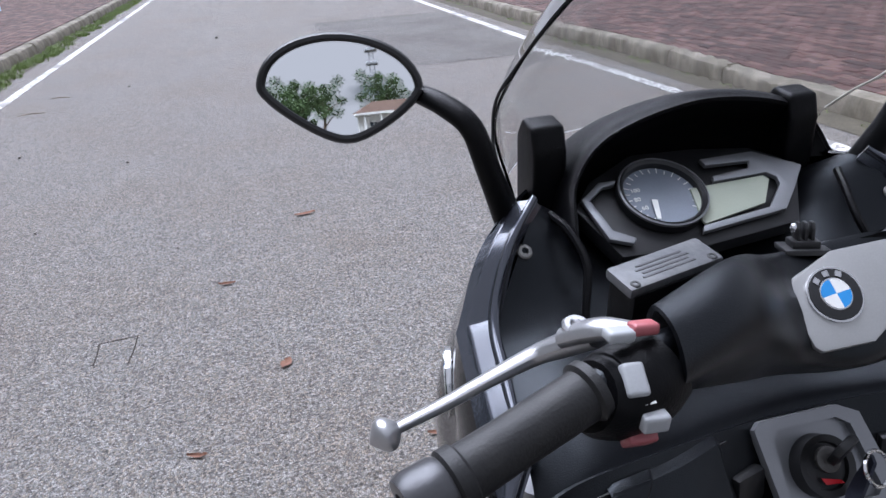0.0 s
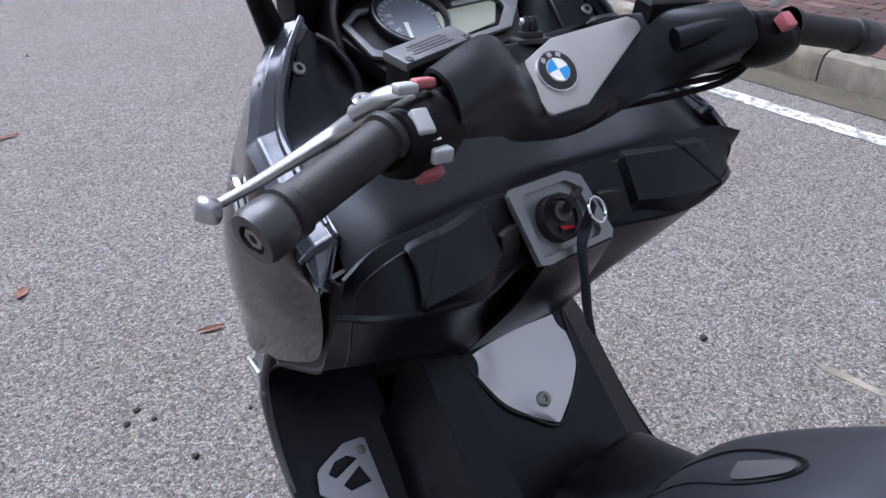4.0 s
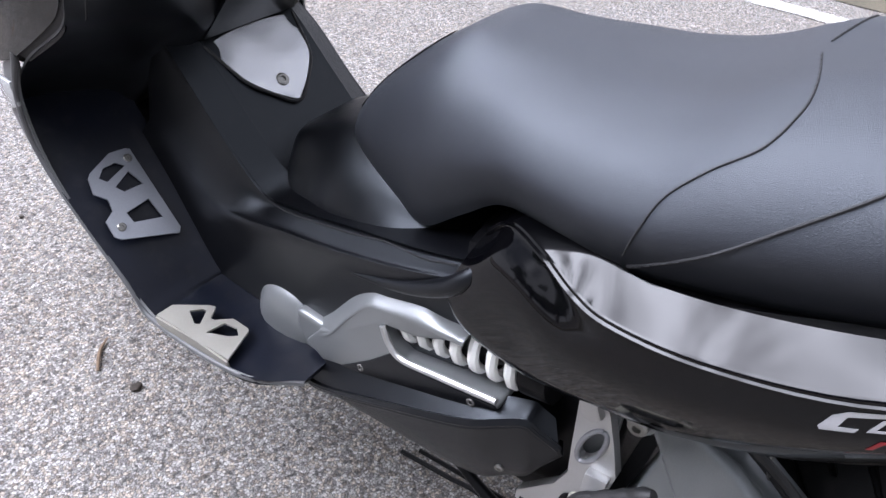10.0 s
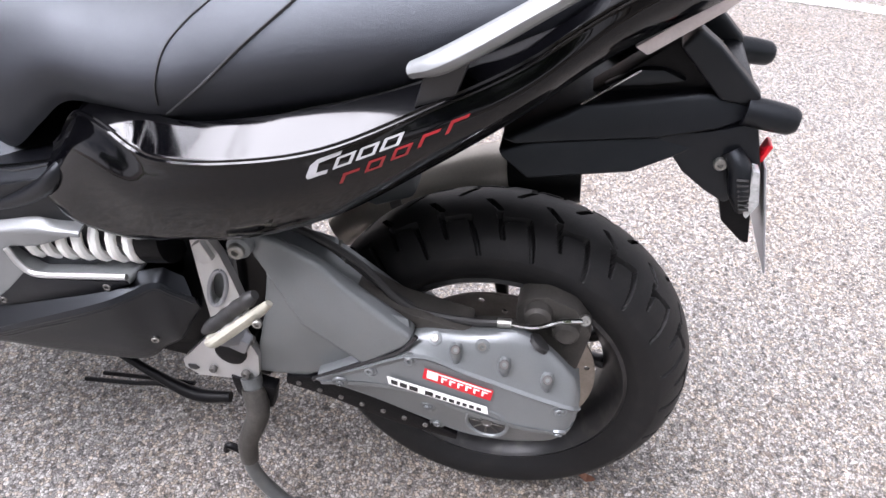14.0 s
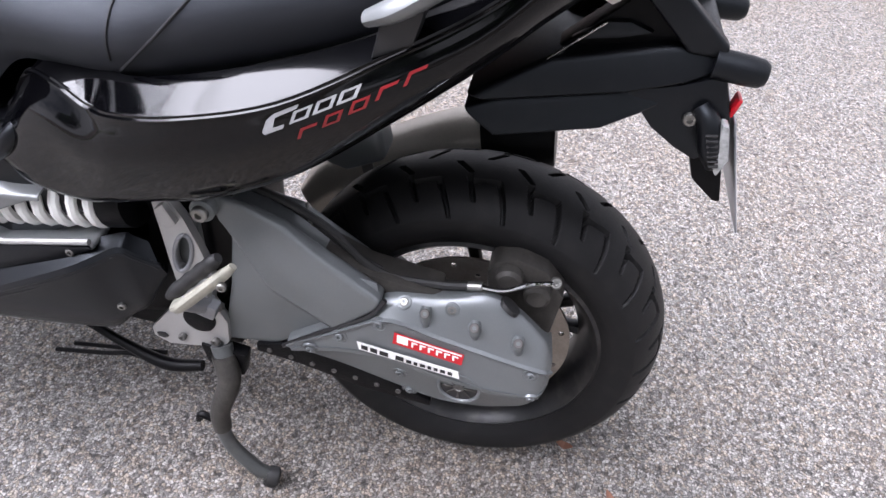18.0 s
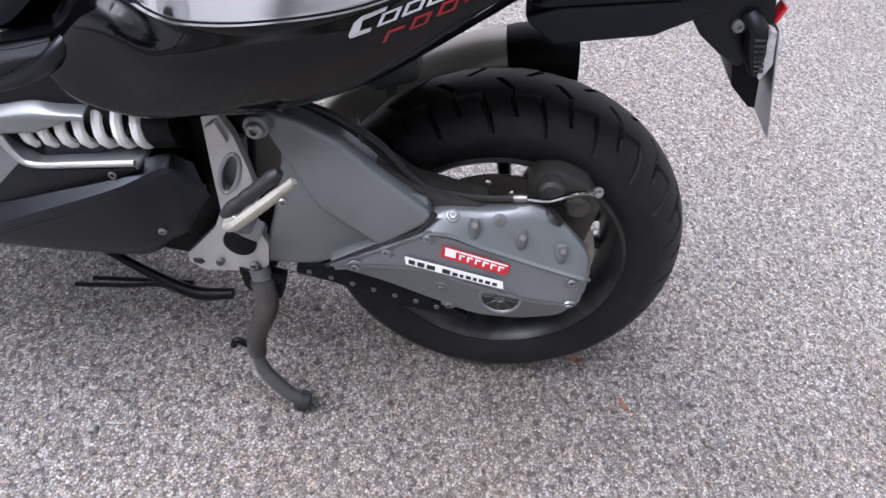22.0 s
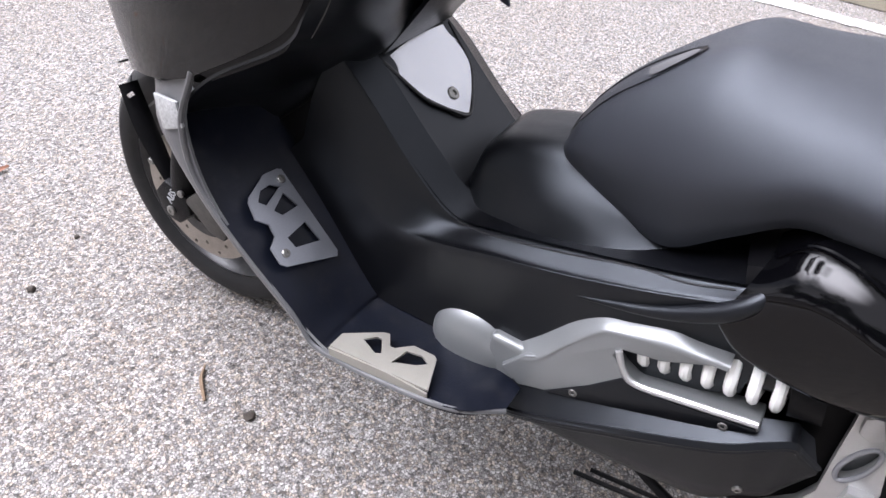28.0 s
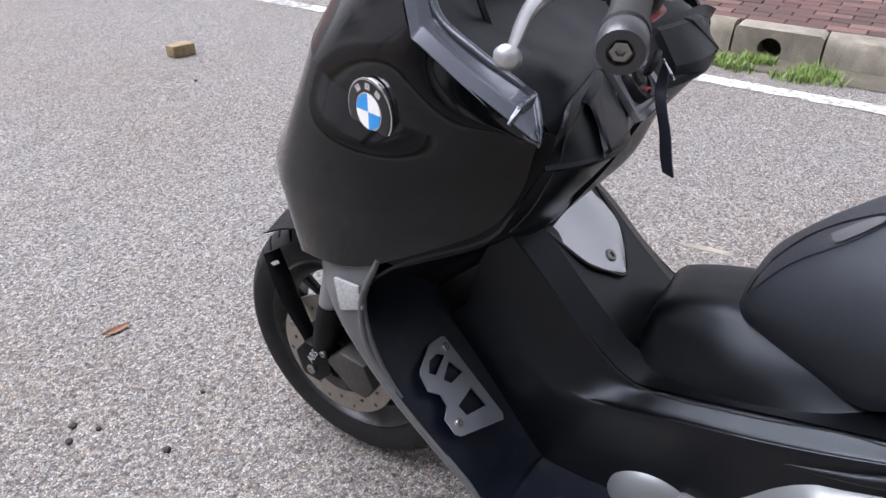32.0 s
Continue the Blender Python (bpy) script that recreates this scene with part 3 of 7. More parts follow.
def wheel(name, axle, R, rim_r, half, parent, cut, spokes, label):
    hub = thing(name, label, "wheel", (0, axle[0], axle[1]))
    hub.parent = parent
    del hub["category"]
    bm = tyre(R, rim_r, half, cut)
    bmesh.ops.remove_doubles(bm, verts=bm.verts, dist=1e-6)
    part("tyre", bm, TYRE, hub, "black rubber tyre with cut tread")
    w = half * 0.8
    prof = [(-w, rim_r + 0.004), (-w - 0.004, rim_r - 0.004), (-w + 0.004, rim_r - 0.012), (-w + 0.02, rim_r - 0.02), (-0.02, rim_r - 0.034), (0.02, rim_r - 0.034), (w - 0.02, rim_r - 0.02), (w - 0.004, rim_r - 0.012), (w + 0.004, rim_r - 0.004), (w, rim_r + 0.004)]
    part("rim", lathe(prof, 96), RIMBLACK, hub, "black painted rim")
    part("hub", lathe([(-0.05, 0.0), (-0.05, 0.03), (-0.04, 0.045), (0.04, 0.045), (0.05, 0.03), (0.05, 0.0)], 32), RIMBLACK, hub)
    for k in range(spokes):
        a = 2 * math.pi * (k + 0.3) / spokes
        for d in (-0.12, 0.12):
            r0, r1 = 0.035, rim_r - 0.026
            pts = [(0.0, r0 * math.cos(a + d * 2), r0 * math.sin(a + d * 2)), (0.004, (r0 + r1) / 2 * math.cos(a + d * 1.2), (r0 + r1) / 2 * math.sin(a + d * 1.2)), (0.0, r1 * math.cos(a + d * 1.6), r1 * math.sin(a + d * 1.6))]
            part("spoke", tube(pts, [0.013, 0.010, 0.013], 8, 4, flat=0.8), RIMBLACK, hub)
    return hub


def brake_disc(parent, x, r, label="drilled steel brake disc"):
    """A disc with real holes near its rim and a wavy inner carrier."""
    outer = [(r * math.cos(2 * math.pi * k / 72), r * math.sin(2 * math.pi * k / 72)) for k in range(72)]
    holes = [[(0.6 * r * math.cos(-2 * math.pi * k / 36), 0.6 * r * math.sin(-2 * math.pi * k / 36)) for k in range(36)]]
    for k in range(24):
        a, q = 2 * math.pi * k / 24, r * (0.92 if k % 2 else 0.8)
        holes.append([(q * math.cos(a) + 0.0048 * math.cos(-j * math.pi / 3), q * math.sin(a) + 0.0048 * math.sin(-j * math.pi / 3)) for j in range(6)])
    d = part("brake_disc", slab(outer, 0.005, plane((x, 0, 0), (0, 1, 0), (0, 0, 1)), 0, holes), DISCSTEEL, parent, label)
    part("disc_carrier", lathe([(x - 0.004, 0.03), (x - 0.004, 0.62 * r), (x + 0.007, 0.62 * r), (x + 0.012, 0.5 * r), (x + 0.012, 0.03)], 48), RIMBLACK, d)
    return d


RIMBLACK = material("black wheel paint", (0.012, 0.012, 0.013), 0.3, 0.2, 0.1, 400, 0.1, 0.2, 12, dust=0.15)
LAMP = material("frosted lamp plastic", (0.5, 0.45, 0.44), 0.2, 0, 0.1, 300, 0, 0.2, 20, coat=0.6)
SATINSTEEL = material("satin stainless steel", (0.55, 0.51, 0.45), 0.36, 0.45, 0.1, 300, 0.1, 0.2, 12, rough_var=0.08)
CASTDARK = material("grimy grey casting", (0.045, 0.042, 0.038), 0.5, 0.4, 0.3, 300, 0.4, 0.35, 25, dust=0.14)
STANDSTEEL = material("grey painted stand steel", (0.085, 0.09, 0.09), 0.42, 0.3, 0.15, 400, 0.3, 0.35, 30, rough_var=0.08, dust=0.12)
DISCSTEEL = material("worn brake steel", (0.3, 0.27, 0.24), 0.4, 0.85, 0.2, 300, 0.2, 0.3, 40, rough_var=0.1)
rear_wheel = wheel("rear_wheel", REAR, 0.290, 0.198, 0.08, scooter, rear_cut, 5, "wide rear wheel with a black rim")
brake_disc(rear_wheel, -0.045, 0.152)
front_wheel = wheel("front_wheel", FRONT, 0.274, 0.196, 0.06, scooter, rear_cut, 5, "narrow front wheel with a black rim")
brake_disc(front_wheel, -0.078, 0.135)

# ---- bodywork ----
def net(*rows):
    return [[Vector(p) for p in r] for r in rows]


def sided(s, *rows):
    return [[Vector((p[0] * s, p[1], p[2])) for p in r] for r in rows]


def creased(rows, col, gap=0.06):
    """Pinches the net at one column, so that the panel has a firm edge there."""
    out = []
    for r in rows:
        a, b, c = r[col - 1], r[col], r[col + 1]
        out.append(r[:col] + [b + (a - b) * gap, b, b + (c - b) * gap] + r[col + 1:])
    return out


SATIN = material("satin grey plastic", (0.08, 0.081, 0.084), 0.4, 0, 0.15, 800, 0.2, 0.15, 10, dust=0.1)
BOARD = material("blue-black rubberised board", (0.003, 0.0042, 0.009), 0.36, 0, 0.3, 500, 0.3, 0.4, 16, rough_var=0.1, dust=0.03)
BOARD.node_tree.nodes["Principled BSDF"].inputs["IOR"].default_value = 1.33

# outer front fairing: a lower skin up to a soft ridge, and an upper skin from the ridge to the band
ridge = ((-0.293, 0.381, 0.921), (-0.297, 0.48, 0.903), (-0.281, 0.57, 0.904), (-0.250, 0.678, 0.918), (-0.214, 0.738, 0.934), (-0.12, 0.80, 0.945), (0, 0.83, 0.95))
brow = ((-0.293, 0.380, 0.922), (-0.286, 0.475, 0.966), (-0.279, 0.538, 1.000), (-0.245, 0.575, 1.055), (-0.206, 0.608, 1.084), (-0.13, 0.70, 1.075), (0, 0.76, 1.06))
fairing = part("front_fairing", shell(net(
    ((-0.275, 0.612, 0.686), (-0.276, 0.64, 0.676), (-0.272, 0.68, 0.664), (-0.25, 0.745, 0.645), (-0.21, 0.80, 0.62), (-0.12, 0.84, 0.60), (0, 0.86, 0.60)),
    ((-0.279, 0.50, 0.755), (-0.284, 0.57, 0.742), (-0.280, 0.65, 0.727), (-0.258, 0.74, 0.710), (-0.222, 0.805, 0.695), (-0.125, 0.89, 0.69), (0, 0.93, 0.69)),
    ((-0.280, 0.435, 0.803), (-0.291, 0.53, 0.793), (-0.290, 0.62, 0.782), (-0.265, 0.73, 0.77), (-0.225, 0.81, 0.755), (-0.13, 0.90, 0.74), (0, 0.94, 0.74)),
    ((-0.287, 0.398, 0.86), (-0.298, 0.50, 0.852), (-0.290, 0.61, 0.848), (-0.262, 0.715, 0.845), (-0.222, 0.782, 0.835), (-0.12, 0.85, 0.83), (0, 0.885, 0.83)),
    ridge,
), 8, 8, 0.004, True, (0, 0.5, 0.8)), GLOSS, scooter, "large gloss black front fairing")
mid_skin = [(Vector(a) * 0.5 + Vector(b) * 0.5) + Vector((-0.003 if k < 5 else 0.0, 0, 0)) for k, (a, b) in enumerate(zip(ridge, brow))]
upper_fairing = part("upper_fairing", shell([[Vector(p) for p in ridge], mid_skin, [Vector(p) for p in brow]], 8, 6, 0.004, True, (0, 0.5, 0.9)), GLOSS, fairing)

# glossy edge bands between fairing and cockpit
for s in (1, -1):
    band = sided(s,
        ((-0.2945, 0.3785, 0.9185), (-0.2925, 0.378, 0.920), (-0.289, 0.378, 0.921), (-0.286, 0.381, 0.919)),
        ((-0.2915, 0.414, 0.933), (-0.280, 0.408, 0.947), (-0.264, 0.400, 0.958), (-0.258, 0.406, 0.950)),
        ((-0.2885, 0.462, 0.958), (-0.276, 0.467, 0.974), (-0.258, 0.473, 0.986), (-0.252, 0.477, 0.976)),
        ((-0.2825, 0.536, 0.999), (-0.270, 0.532, 1.009), (-0.250, 0.526, 1.015), (-0.243, 0.528, 1.004)),
        ((-0.2485, 0.574, 1.055), (-0.238, 0.566, 1.063), (-0.222, 0.558, 1.067), (-0.214, 0.562, 1.058)),
        ((-0.2085, 0.607, 1.085), (-0.200, 0.598, 1.094), (-0.186, 0.588, 1.098), (-0.178, 0.590, 1.088)),
    )
    band = creased(creased(band, 2, 0.08), 1, 0.3)
    band = [list(r) for r in zip(*creased(creased([list(r) for r in zip(*band)], 3, 0.15), 1, 0.06))]
    edge_band = part("fairing_band", shell(band, 4, 5, 0.004, False, (0, 0.6, 0.9)), BAND, scooter, "glossy dark blue-grey edge band")
    part("band_lip", tube([(s * x, y, z) for x, y, z in ((-0.264, 0.412, 0.964), (-0.257, 0.473, 0.988), (-0.2485, 0.526, 1.017), (-0.221, 0.558, 1.069), (-0.186, 0.587, 1.100))], [0.003, 0.0055, 0.0055, 0.005, 0.003], 10, 8), BAND, edge_band)

# cockpit floor between the bands and the instruments
part("cockpit_panel", shell(net(
    ((-0.270, 0.374, 0.900), (-0.22, 0.364, 0.915), (-0.13, 0.380, 0.915), (-0.05, 0.40, 0.91), (0, 0.402, 0.908)),
    ((-0.264, 0.384, 0.925), (-0.215, 0.380, 0.946), (-0.13, 0.40, 0.945), (-0.05, 0.42, 0.938), (0, 0.425, 0.936)),
    ((-0.257, 0.44, 0.966), (-0.20, 0.45, 0.978), (-0.12, 0.46, 0.96), (-0.05, 0.46, 0.95), (0, 0.46, 0.95)),
    ((-0.244, 0.527, 1.004), (-0.19, 0.53, 1.004), (-0.12, 0.54, 1.0), (-0.05, 0.54, 0.99), (0, 0.54, 0.99)),
    ((-0.186, 0.590, 1.088), (-0.16, 0.60, 1.07), (-0.12, 0.62, 1.03), (-0.05, 0.64, 1.02), (0, 0.64, 1.02)),
    ((-0.18, 0.66, 1.06), (-0.15, 0.68, 1.05), (-0.1, 0.72, 1.03), (-0.05, 0.76, 1.03), (0, 0.78, 1.03)),
), 5, 5, 0.004, True, (0, 0.6, 0.8)), MATTE, scooter)

# rear-facing fascia with its glove boxes
fascia = part("fascia", shell(list(zip(*creased(list(map(list, zip(*net(
    ((-0.278, 0.360, 0.937), (-0.235, 0.372, 0.950), (-0.15, 0.388, 0.948), (-0.06, 0.41, 0.936), (0, 0.415, 0.932)),
    ((-0.280, 0.377, 0.890), (-0.24, 0.345, 0.890), (-0.15, 0.336, 0.880), (-0.07, 0.372, 0.868), (0, 0.38, 0.868)),
    ((-0.281, 0.409, 0.826), (-0.23, 0.392, 0.815), (-0.15, 0.392, 0.80), (-0.08, 0.41, 0.79), (0, 0.41, 0.79)),
    ((-0.277, 0.446, 0.777), (-0.22, 0.45, 0.755), (-0.14, 0.435, 0.745), (-0.09, 0.43, 0.73), (0, 0.43, 0.74)),
    ((-0.272, 0.58, 0.69), (-0.22, 0.60, 0.66), (-0.14, 0.57, 0.64), (-0.10, 0.50, 0.66), (0, 0.48, 0.69)),
    ((-0.270, 0.68, 0.58), (-0.22, 0.70, 0.57), (-0.14, 0.68, 0.55), (-0.11, 0.62, 0.55), (0, 0.6, 0.6)),
)))), 1, 0.1))), 6, 6, 0.004, True, (0, 0.8, 0.8)), MATTE, scooter, "matte black leg shield with glove boxes")

# centre tunnel between the feet, with bevelled top edges and a side ledge
tunnel_net = creased(creased(creased(net(
    ((0, 0.50, 0.735), (-0.085, 0.50, 0.735), (-0.122, 0.50, 0.712), (-0.130, 0.53, 0.64), (-0.134, 0.55, 0.56), (-0.14, 0.60, 0.50)),
    ((0, 0.44, 0.690), (-0.088, 0.44, 0.690), (-0.130, 0.44, 0.666), (-0.134, 0.46, 0.61), (-0.142, 0.48, 0.53), (-0.148, 0.52, 0.43)),
    ((0, 0.36, 0.612), (-0.09, 0.36, 0.612), (-0.134, 0.36, 0.588), (-0.140, 0.37, 0.555), (-0.160, 0.38, 0.490), (-0.162, 0.41, 0.36)),
    ((0, 0.29, 0.552), (-0.09, 0.29, 0.555), (-0.138, 0.29, 0.540), (-0.144, 0.29, 0.530), (-0.173, 0.30, 0.510), (-0.170, 0.30, 0.36)),
    ((0, 0.22, 0.542), (-0.09, 0.22, 0.548), (-0.148, 0.22, 0.553), (-0.152, 0.22, 0.551), (-0.179, 0.21, 0.535), (-0.175, 0.20, 0.36)),
    ((0, 0.10, 0.575), (-0.10, 0.10, 0.578), (-0.158, 0.10, 0.586), (-0.162, 0.10, 0.584), (-0.186, 0.10, 0.564), (-0.175, 0.10, 0.38)),
    ((0, -0.02, 0.62), (-0.1, -0.02, 0.62), (-0.172, -0.02, 0.624), (-0.176, -0.02, 0.622), (-0.192, -0.02, 0.606), (-0.170, -0.04, 0.45)),
    ((0, -0.12, 0.66), (-0.1, -0.12, 0.66), (-0.180, -0.12, 0.662), (-0.183, -0.12, 0.660), (-0.190, -0.12, 0.645), (-0.170, -0.12, 0.5)),
), 4, 0.3), 2, 0.12), 1, 0.12)
tunnel = part("centre_tunnel", shell(tunnel_net, 4, 6, 0.004, True, (0, 0.3, 0.2)), MATTE, scooter, "matte black centre tunnel")

# dark returns that close the slit between fairing and leg shield
for s in (1, -1):
    part("shield_return", shell(sided(s,
        ((-0.2905, 0.384, 0.917), (-0.272, 0.388, 0.920), (-0.250, 0.402, 0.915), (-0.212, 0.432, 0.908)),
        ((-0.2850, 0.402, 0.860), (-0.268, 0.408, 0.856), (-0.248, 0.425, 0.850), (-0.208, 0.462, 0.842)),
        ((-0.2780, 0.440, 0.803), (-0.262, 0.446, 0.797), (-0.243, 0.462, 0.788), (-0.204, 0.502, 0.775)),
        ((-0.2770, 0.506, 0.755), (-0.260, 0.514, 0.745), (-0.240, 0.532, 0.730), (-0.200, 0.572, 0.712)),
        ((-0.2730, 0.616, 0.684), (-0.258, 0.622, 0.674), (-0.240, 0.632, 0.660), (-0.200, 0.665, 0.640)),
    ), 4, 6, 0.003, False, (0, 0.8, 0.8)), INNER, scooter)

# skin that joins the fairing's rear edge to the leg shield
for s in (1, -1):
    part("shield_joint", shell(sided(s,
        ((-0.287, 0.392, 0.932), (-0.283, 0.380, 0.930), (-0.277, 0.364, 0.926)),
        ((-0.286, 0.402, 0.890), (-0.284, 0.388, 0.890), (-0.279, 0.376, 0.890)),
        ((-0.283, 0.420, 0.855), (-0.2825, 0.404, 0.857), (-0.279, 0.392, 0.858)),
        ((-0.281, 0.438, 0.826), (-0.281, 0.420, 0.826), (-0.279, 0.408, 0.826)),
        ((-0.277, 0.465, 0.795), (-0.278, 0.445, 0.795), (-0.277, 0.430, 0.795)),
        ((-0.275, 0.53, 0.755), (-0.275, 0.49, 0.760), (-0.274, 0.455, 0.765)),
        ((-0.271, 0.61, 0.70), (-0.271, 0.59, 0.698), (-0.270, 0.57, 0.695)),
    ), 3, 4, 0.003, False, (0, 0.6, 0.8)), INNER, scooter)

# raised cover between the tunnel and the nose of the seat
part("tank_cover", shell(net(
    ((0, 0.306, 0.548), (-0.062, 0.306, 0.548), (-0.084, 0.302, 0.546), (-0.096, 0.296, 0.540), (-0.112, 0.290, 0.530)),
    ((0, 0.298, 0.592), (-0.060, 0.298, 0.590), (-0.080, 0.292, 0.578), (-0.094, 0.284, 0.556), (-0.110, 0.280, 0.532)),
    ((0, 0.284, 0.622), (-0.056, 0.284, 0.619), (-0.078, 0.278, 0.604), (-0.092, 0.270, 0.574), (-0.112, 0.262, 0.536)),
    ((0, 0.240, 0.640), (-0.054, 0.240, 0.637), (-0.078, 0.236, 0.620), (-0.096, 0.230, 0.588), (-0.118, 0.225, 0.542)),
    ((0, 0.180, 0.652), (-0.056, 0.180, 0.648), (-0.088, 0.176, 0.630), (-0.112, 0.170, 0.602), (-0.134, 0.165, 0.556)),
    ((0, 0.100, 0.650), (-0.065, 0.100, 0.645), (-0.098, 0.096, 0.628), (-0.120, 0.090, 0.604), (-0.140, 0.085, 0.578)),
    ((0, 0.020, 0.640), (-0.06, 0.020, 0.635), (-0.096, 0.016, 0.622), (-0.118, 0.010, 0.606), (-0.140, 0.005, 0.596)),
    ((0, -0.06, 0.640), (-0.06, -0.06, 0.640), (-0.096, -0.06, 0.635), (-0.118, -0.06, 0.628), (-0.130, -0.06, 0.620)),
), 6, 6, 0.004, True, (0, 0.2, 0.4)), MATTE, scooter, "matte black cover below the nose of the seat")

# foot boards
for s in (1, -1):
    part("foot_board", shell(sided(s,
    ((-0.262, 0.670, 0.60), (-0.20, 0.69, 0.60), (-0.11, 0.67, 0.61)),
    ((-0.280, 0.62, 0.532), (-0.20, 0.61, 0.542), (-0.12, 0.60, 0.556)),
    ((-0.286, 0.54, 0.462), (-0.20, 0.53, 0.472), (-0.13, 0.52, 0.485)),
    ((-0.288, 0.45, 0.388), (-0.20, 0.445, 0.395), (-0.14, 0.435, 0.405)),
    ((-0.289, 0.405, 0.350), (-0.20, 0.40, 0.355), (-0.15, 0.39, 0.362)),
    ((-0.290, 0.37, 0.345), (-0.20, 0.37, 0.350), (-0.155, 0.37, 0.355)),
    ((-0.292, 0.19, 0.370), (-0.21, 0.19, 0.366), (-0.165, 0.19, 0.366)),
    ((-0.238, 0.125, 0.358), (-0.20, 0.125, 0.36), (-0.165, 0.125, 0.36)),
    ), 5, 5, 0.010, False, (0, 0.4, 0.0)), BOARD, scooter, "worn blue-black foot board")
for side in (-1, 1):
    part("foot_board_edge", tube([(side * 0.275, 0.60, 0.70), (side * 0.279, 0.632, 0.61), (side * 0.282, 0.60, 0.512), (side * 0.288, 0.45, 0.384), (side * 0.29, 0.39, 0.340), (side * 0.292, 0.20, 0.366), (side * 0.24, 0.125, 0.354)], 0.0042, 8, 6), SATIN, scooter)

# lower side shield in front of the foot boards
for s in (1, -1):
    part("lower_shield", shell(sided(s,
    ((-0.274, 0.60, 0.695), (-0.262, 0.68, 0.655), (-0.21, 0.76, 0.63)),
    ((-0.277, 0.626, 0.61), (-0.270, 0.685, 0.585), (-0.22, 0.74, 0.55)),
    ((-0.283, 0.58, 0.50), (-0.276, 0.60, 0.475), (-0.23, 0.64, 0.45)),
    ((-0.289, 0.44, 0.375), (-0.28, 0.45, 0.355), (-0.24, 0.48, 0.33)),
    ((-0.291, 0.37, 0.338), (-0.28, 0.375, 0.318), (-0.24, 0.39, 0.29)),
    ), 5, 5, 0.004, False, (0, 0.6, 0.5)), SATIN, scooter, "satin grey-black lower leg shield")

# seat
def seat_row(y, top, half, low, tuck):
    """Half section: crown, shoulder, side, lower edge."""
    h = top - low
    return ((0, y, top), (-half * 0.45, y, top - 0.004), (-half * 0.82, y, top - 0.20 * h), (-half, y, top - 0.52 * h), (-half + tuck * 0.35, y, top - 0.82 * h), (-half + tuck, y, low))


saddle = part("seat", shell(net(
    seat_row(0.190, 0.655, 0.045, 0.632, 0.015),
    seat_row(0.172, 0.705, 0.075, 0.626, 0.02),
    seat_row(0.13, 0.754, 0.098, 0.616, 0.02),
    seat_row(0.07, 0.804, 0.124, 0.612, 0.02),
    seat_row(0.015, 0.836, 0.148, 0.620, 0.02),
    seat_row(-0.045, 0.838, 0.160, 0.672, 0.02),
    seat_row(-0.10, 0.840, 0.170, 0.716, 0.02),
    seat_row(-0.17, 0.846, 0.186, 0.720, 0.026),
    seat_row(-0.24, 0.864, 0.201, 0.724, 0.030),
    seat_row(-0.32, 0.905, 0.208, 0.742, 0.032),
    seat_row(-0.42, 0.935, 0.207, 0.772, 0.032),
    seat_row(-0.54, 0.952, 0.191, 0.812, 0.028),
    seat_row(-0.66, 0.970, 0.162, 0.878, 0.012),
    seat_row(-0.75, 0.978, 0.11, 0.92, 0.03),
), 6, 6, 0.004, True, (0, -0.2, 0.6)), SEAT, scooter, "smooth black vinyl saddle with stitched seams")

# glossy tail side panels, one on each flank
def side_net(s):
    rows = (
        ((-0.125, -0.088, 0.690), (-0.160, -0.088, 0.680), (-0.185, -0.078, 0.650), (-0.194, -0.064, 0.608), (-0.180, -0.062, 0.596)),
        ((-0.128, -0.120, 0.722), (-0.168, -0.120, 0.712), (-0.201, -0.118, 0.670), (-0.204, -0.102, 0.586), (-0.190, -0.102, 0.577)),
        ((-0.145, -0.165, 0.735), (-0.190, -0.165, 0.718), (-0.219, -0.165, 0.672), (-0.212, -0.17, 0.580), (-0.195, -0.17, 0.573)),
        ((-0.172, -0.215, 0.740), (-0.214, -0.215, 0.711), (-0.235, -0.215, 0.662), (-0.218, -0.215, 0.588), (-0.200, -0.215, 0.582)),
        ((-0.194, -0.26, 0.743), (-0.234, -0.26, 0.717), (-0.244, -0.26, 0.668), (-0.221, -0.26, 0.600), (-0.200, -0.26, 0.594)),
        ((-0.205, -0.34, 0.764), (-0.248, -0.34, 0.737), (-0.250, -0.34, 0.686), (-0.222, -0.34, 0.621), (-0.200, -0.34, 0.615)),
        ((-0.203, -0.44, 0.795), (-0.244, -0.44, 0.768), (-0.246, -0.44, 0.726), (-0.216, -0.44, 0.668), (-0.195, -0.44, 0.662)),
        ((-0.190, -0.54, 0.834), (-0.224, -0.54, 0.820), (-0.232, -0.54, 0.785), (-0.206, -0.54, 0.742), (-0.185, -0.54, 0.736)),
        ((-0.170, -0.62, 0.872), (-0.204, -0.62, 0.866), (-0.213, -0.62, 0.835), (-0.192, -0.62, 0.805), (-0.17, -0.62, 0.799)),
        ((-0.155, -0.70, 0.936), (-0.182, -0.70, 0.928), (-0.184, -0.70, 0.90), (-0.166, -0.70, 0.872), (-0.15, -0.70, 0.868)),
        ((-0.10, -0.80, 0.975), (-0.122, -0.80, 0.968), (-0.123, -0.80, 0.95), (-0.112, -0.80, 0.925), (-0.10, -0.80, 0.922)),
        ((-0.04, -0.855, 0.985), (-0.055, -0.86, 0.980), (-0.056, -0.86, 0.968), (-0.05, -0.855, 0.952), (-0.04, -0.85, 0.95)),
    )
    return [[Vector((p[0] * s, p[1], p[2])) for p in r] for r in rows]


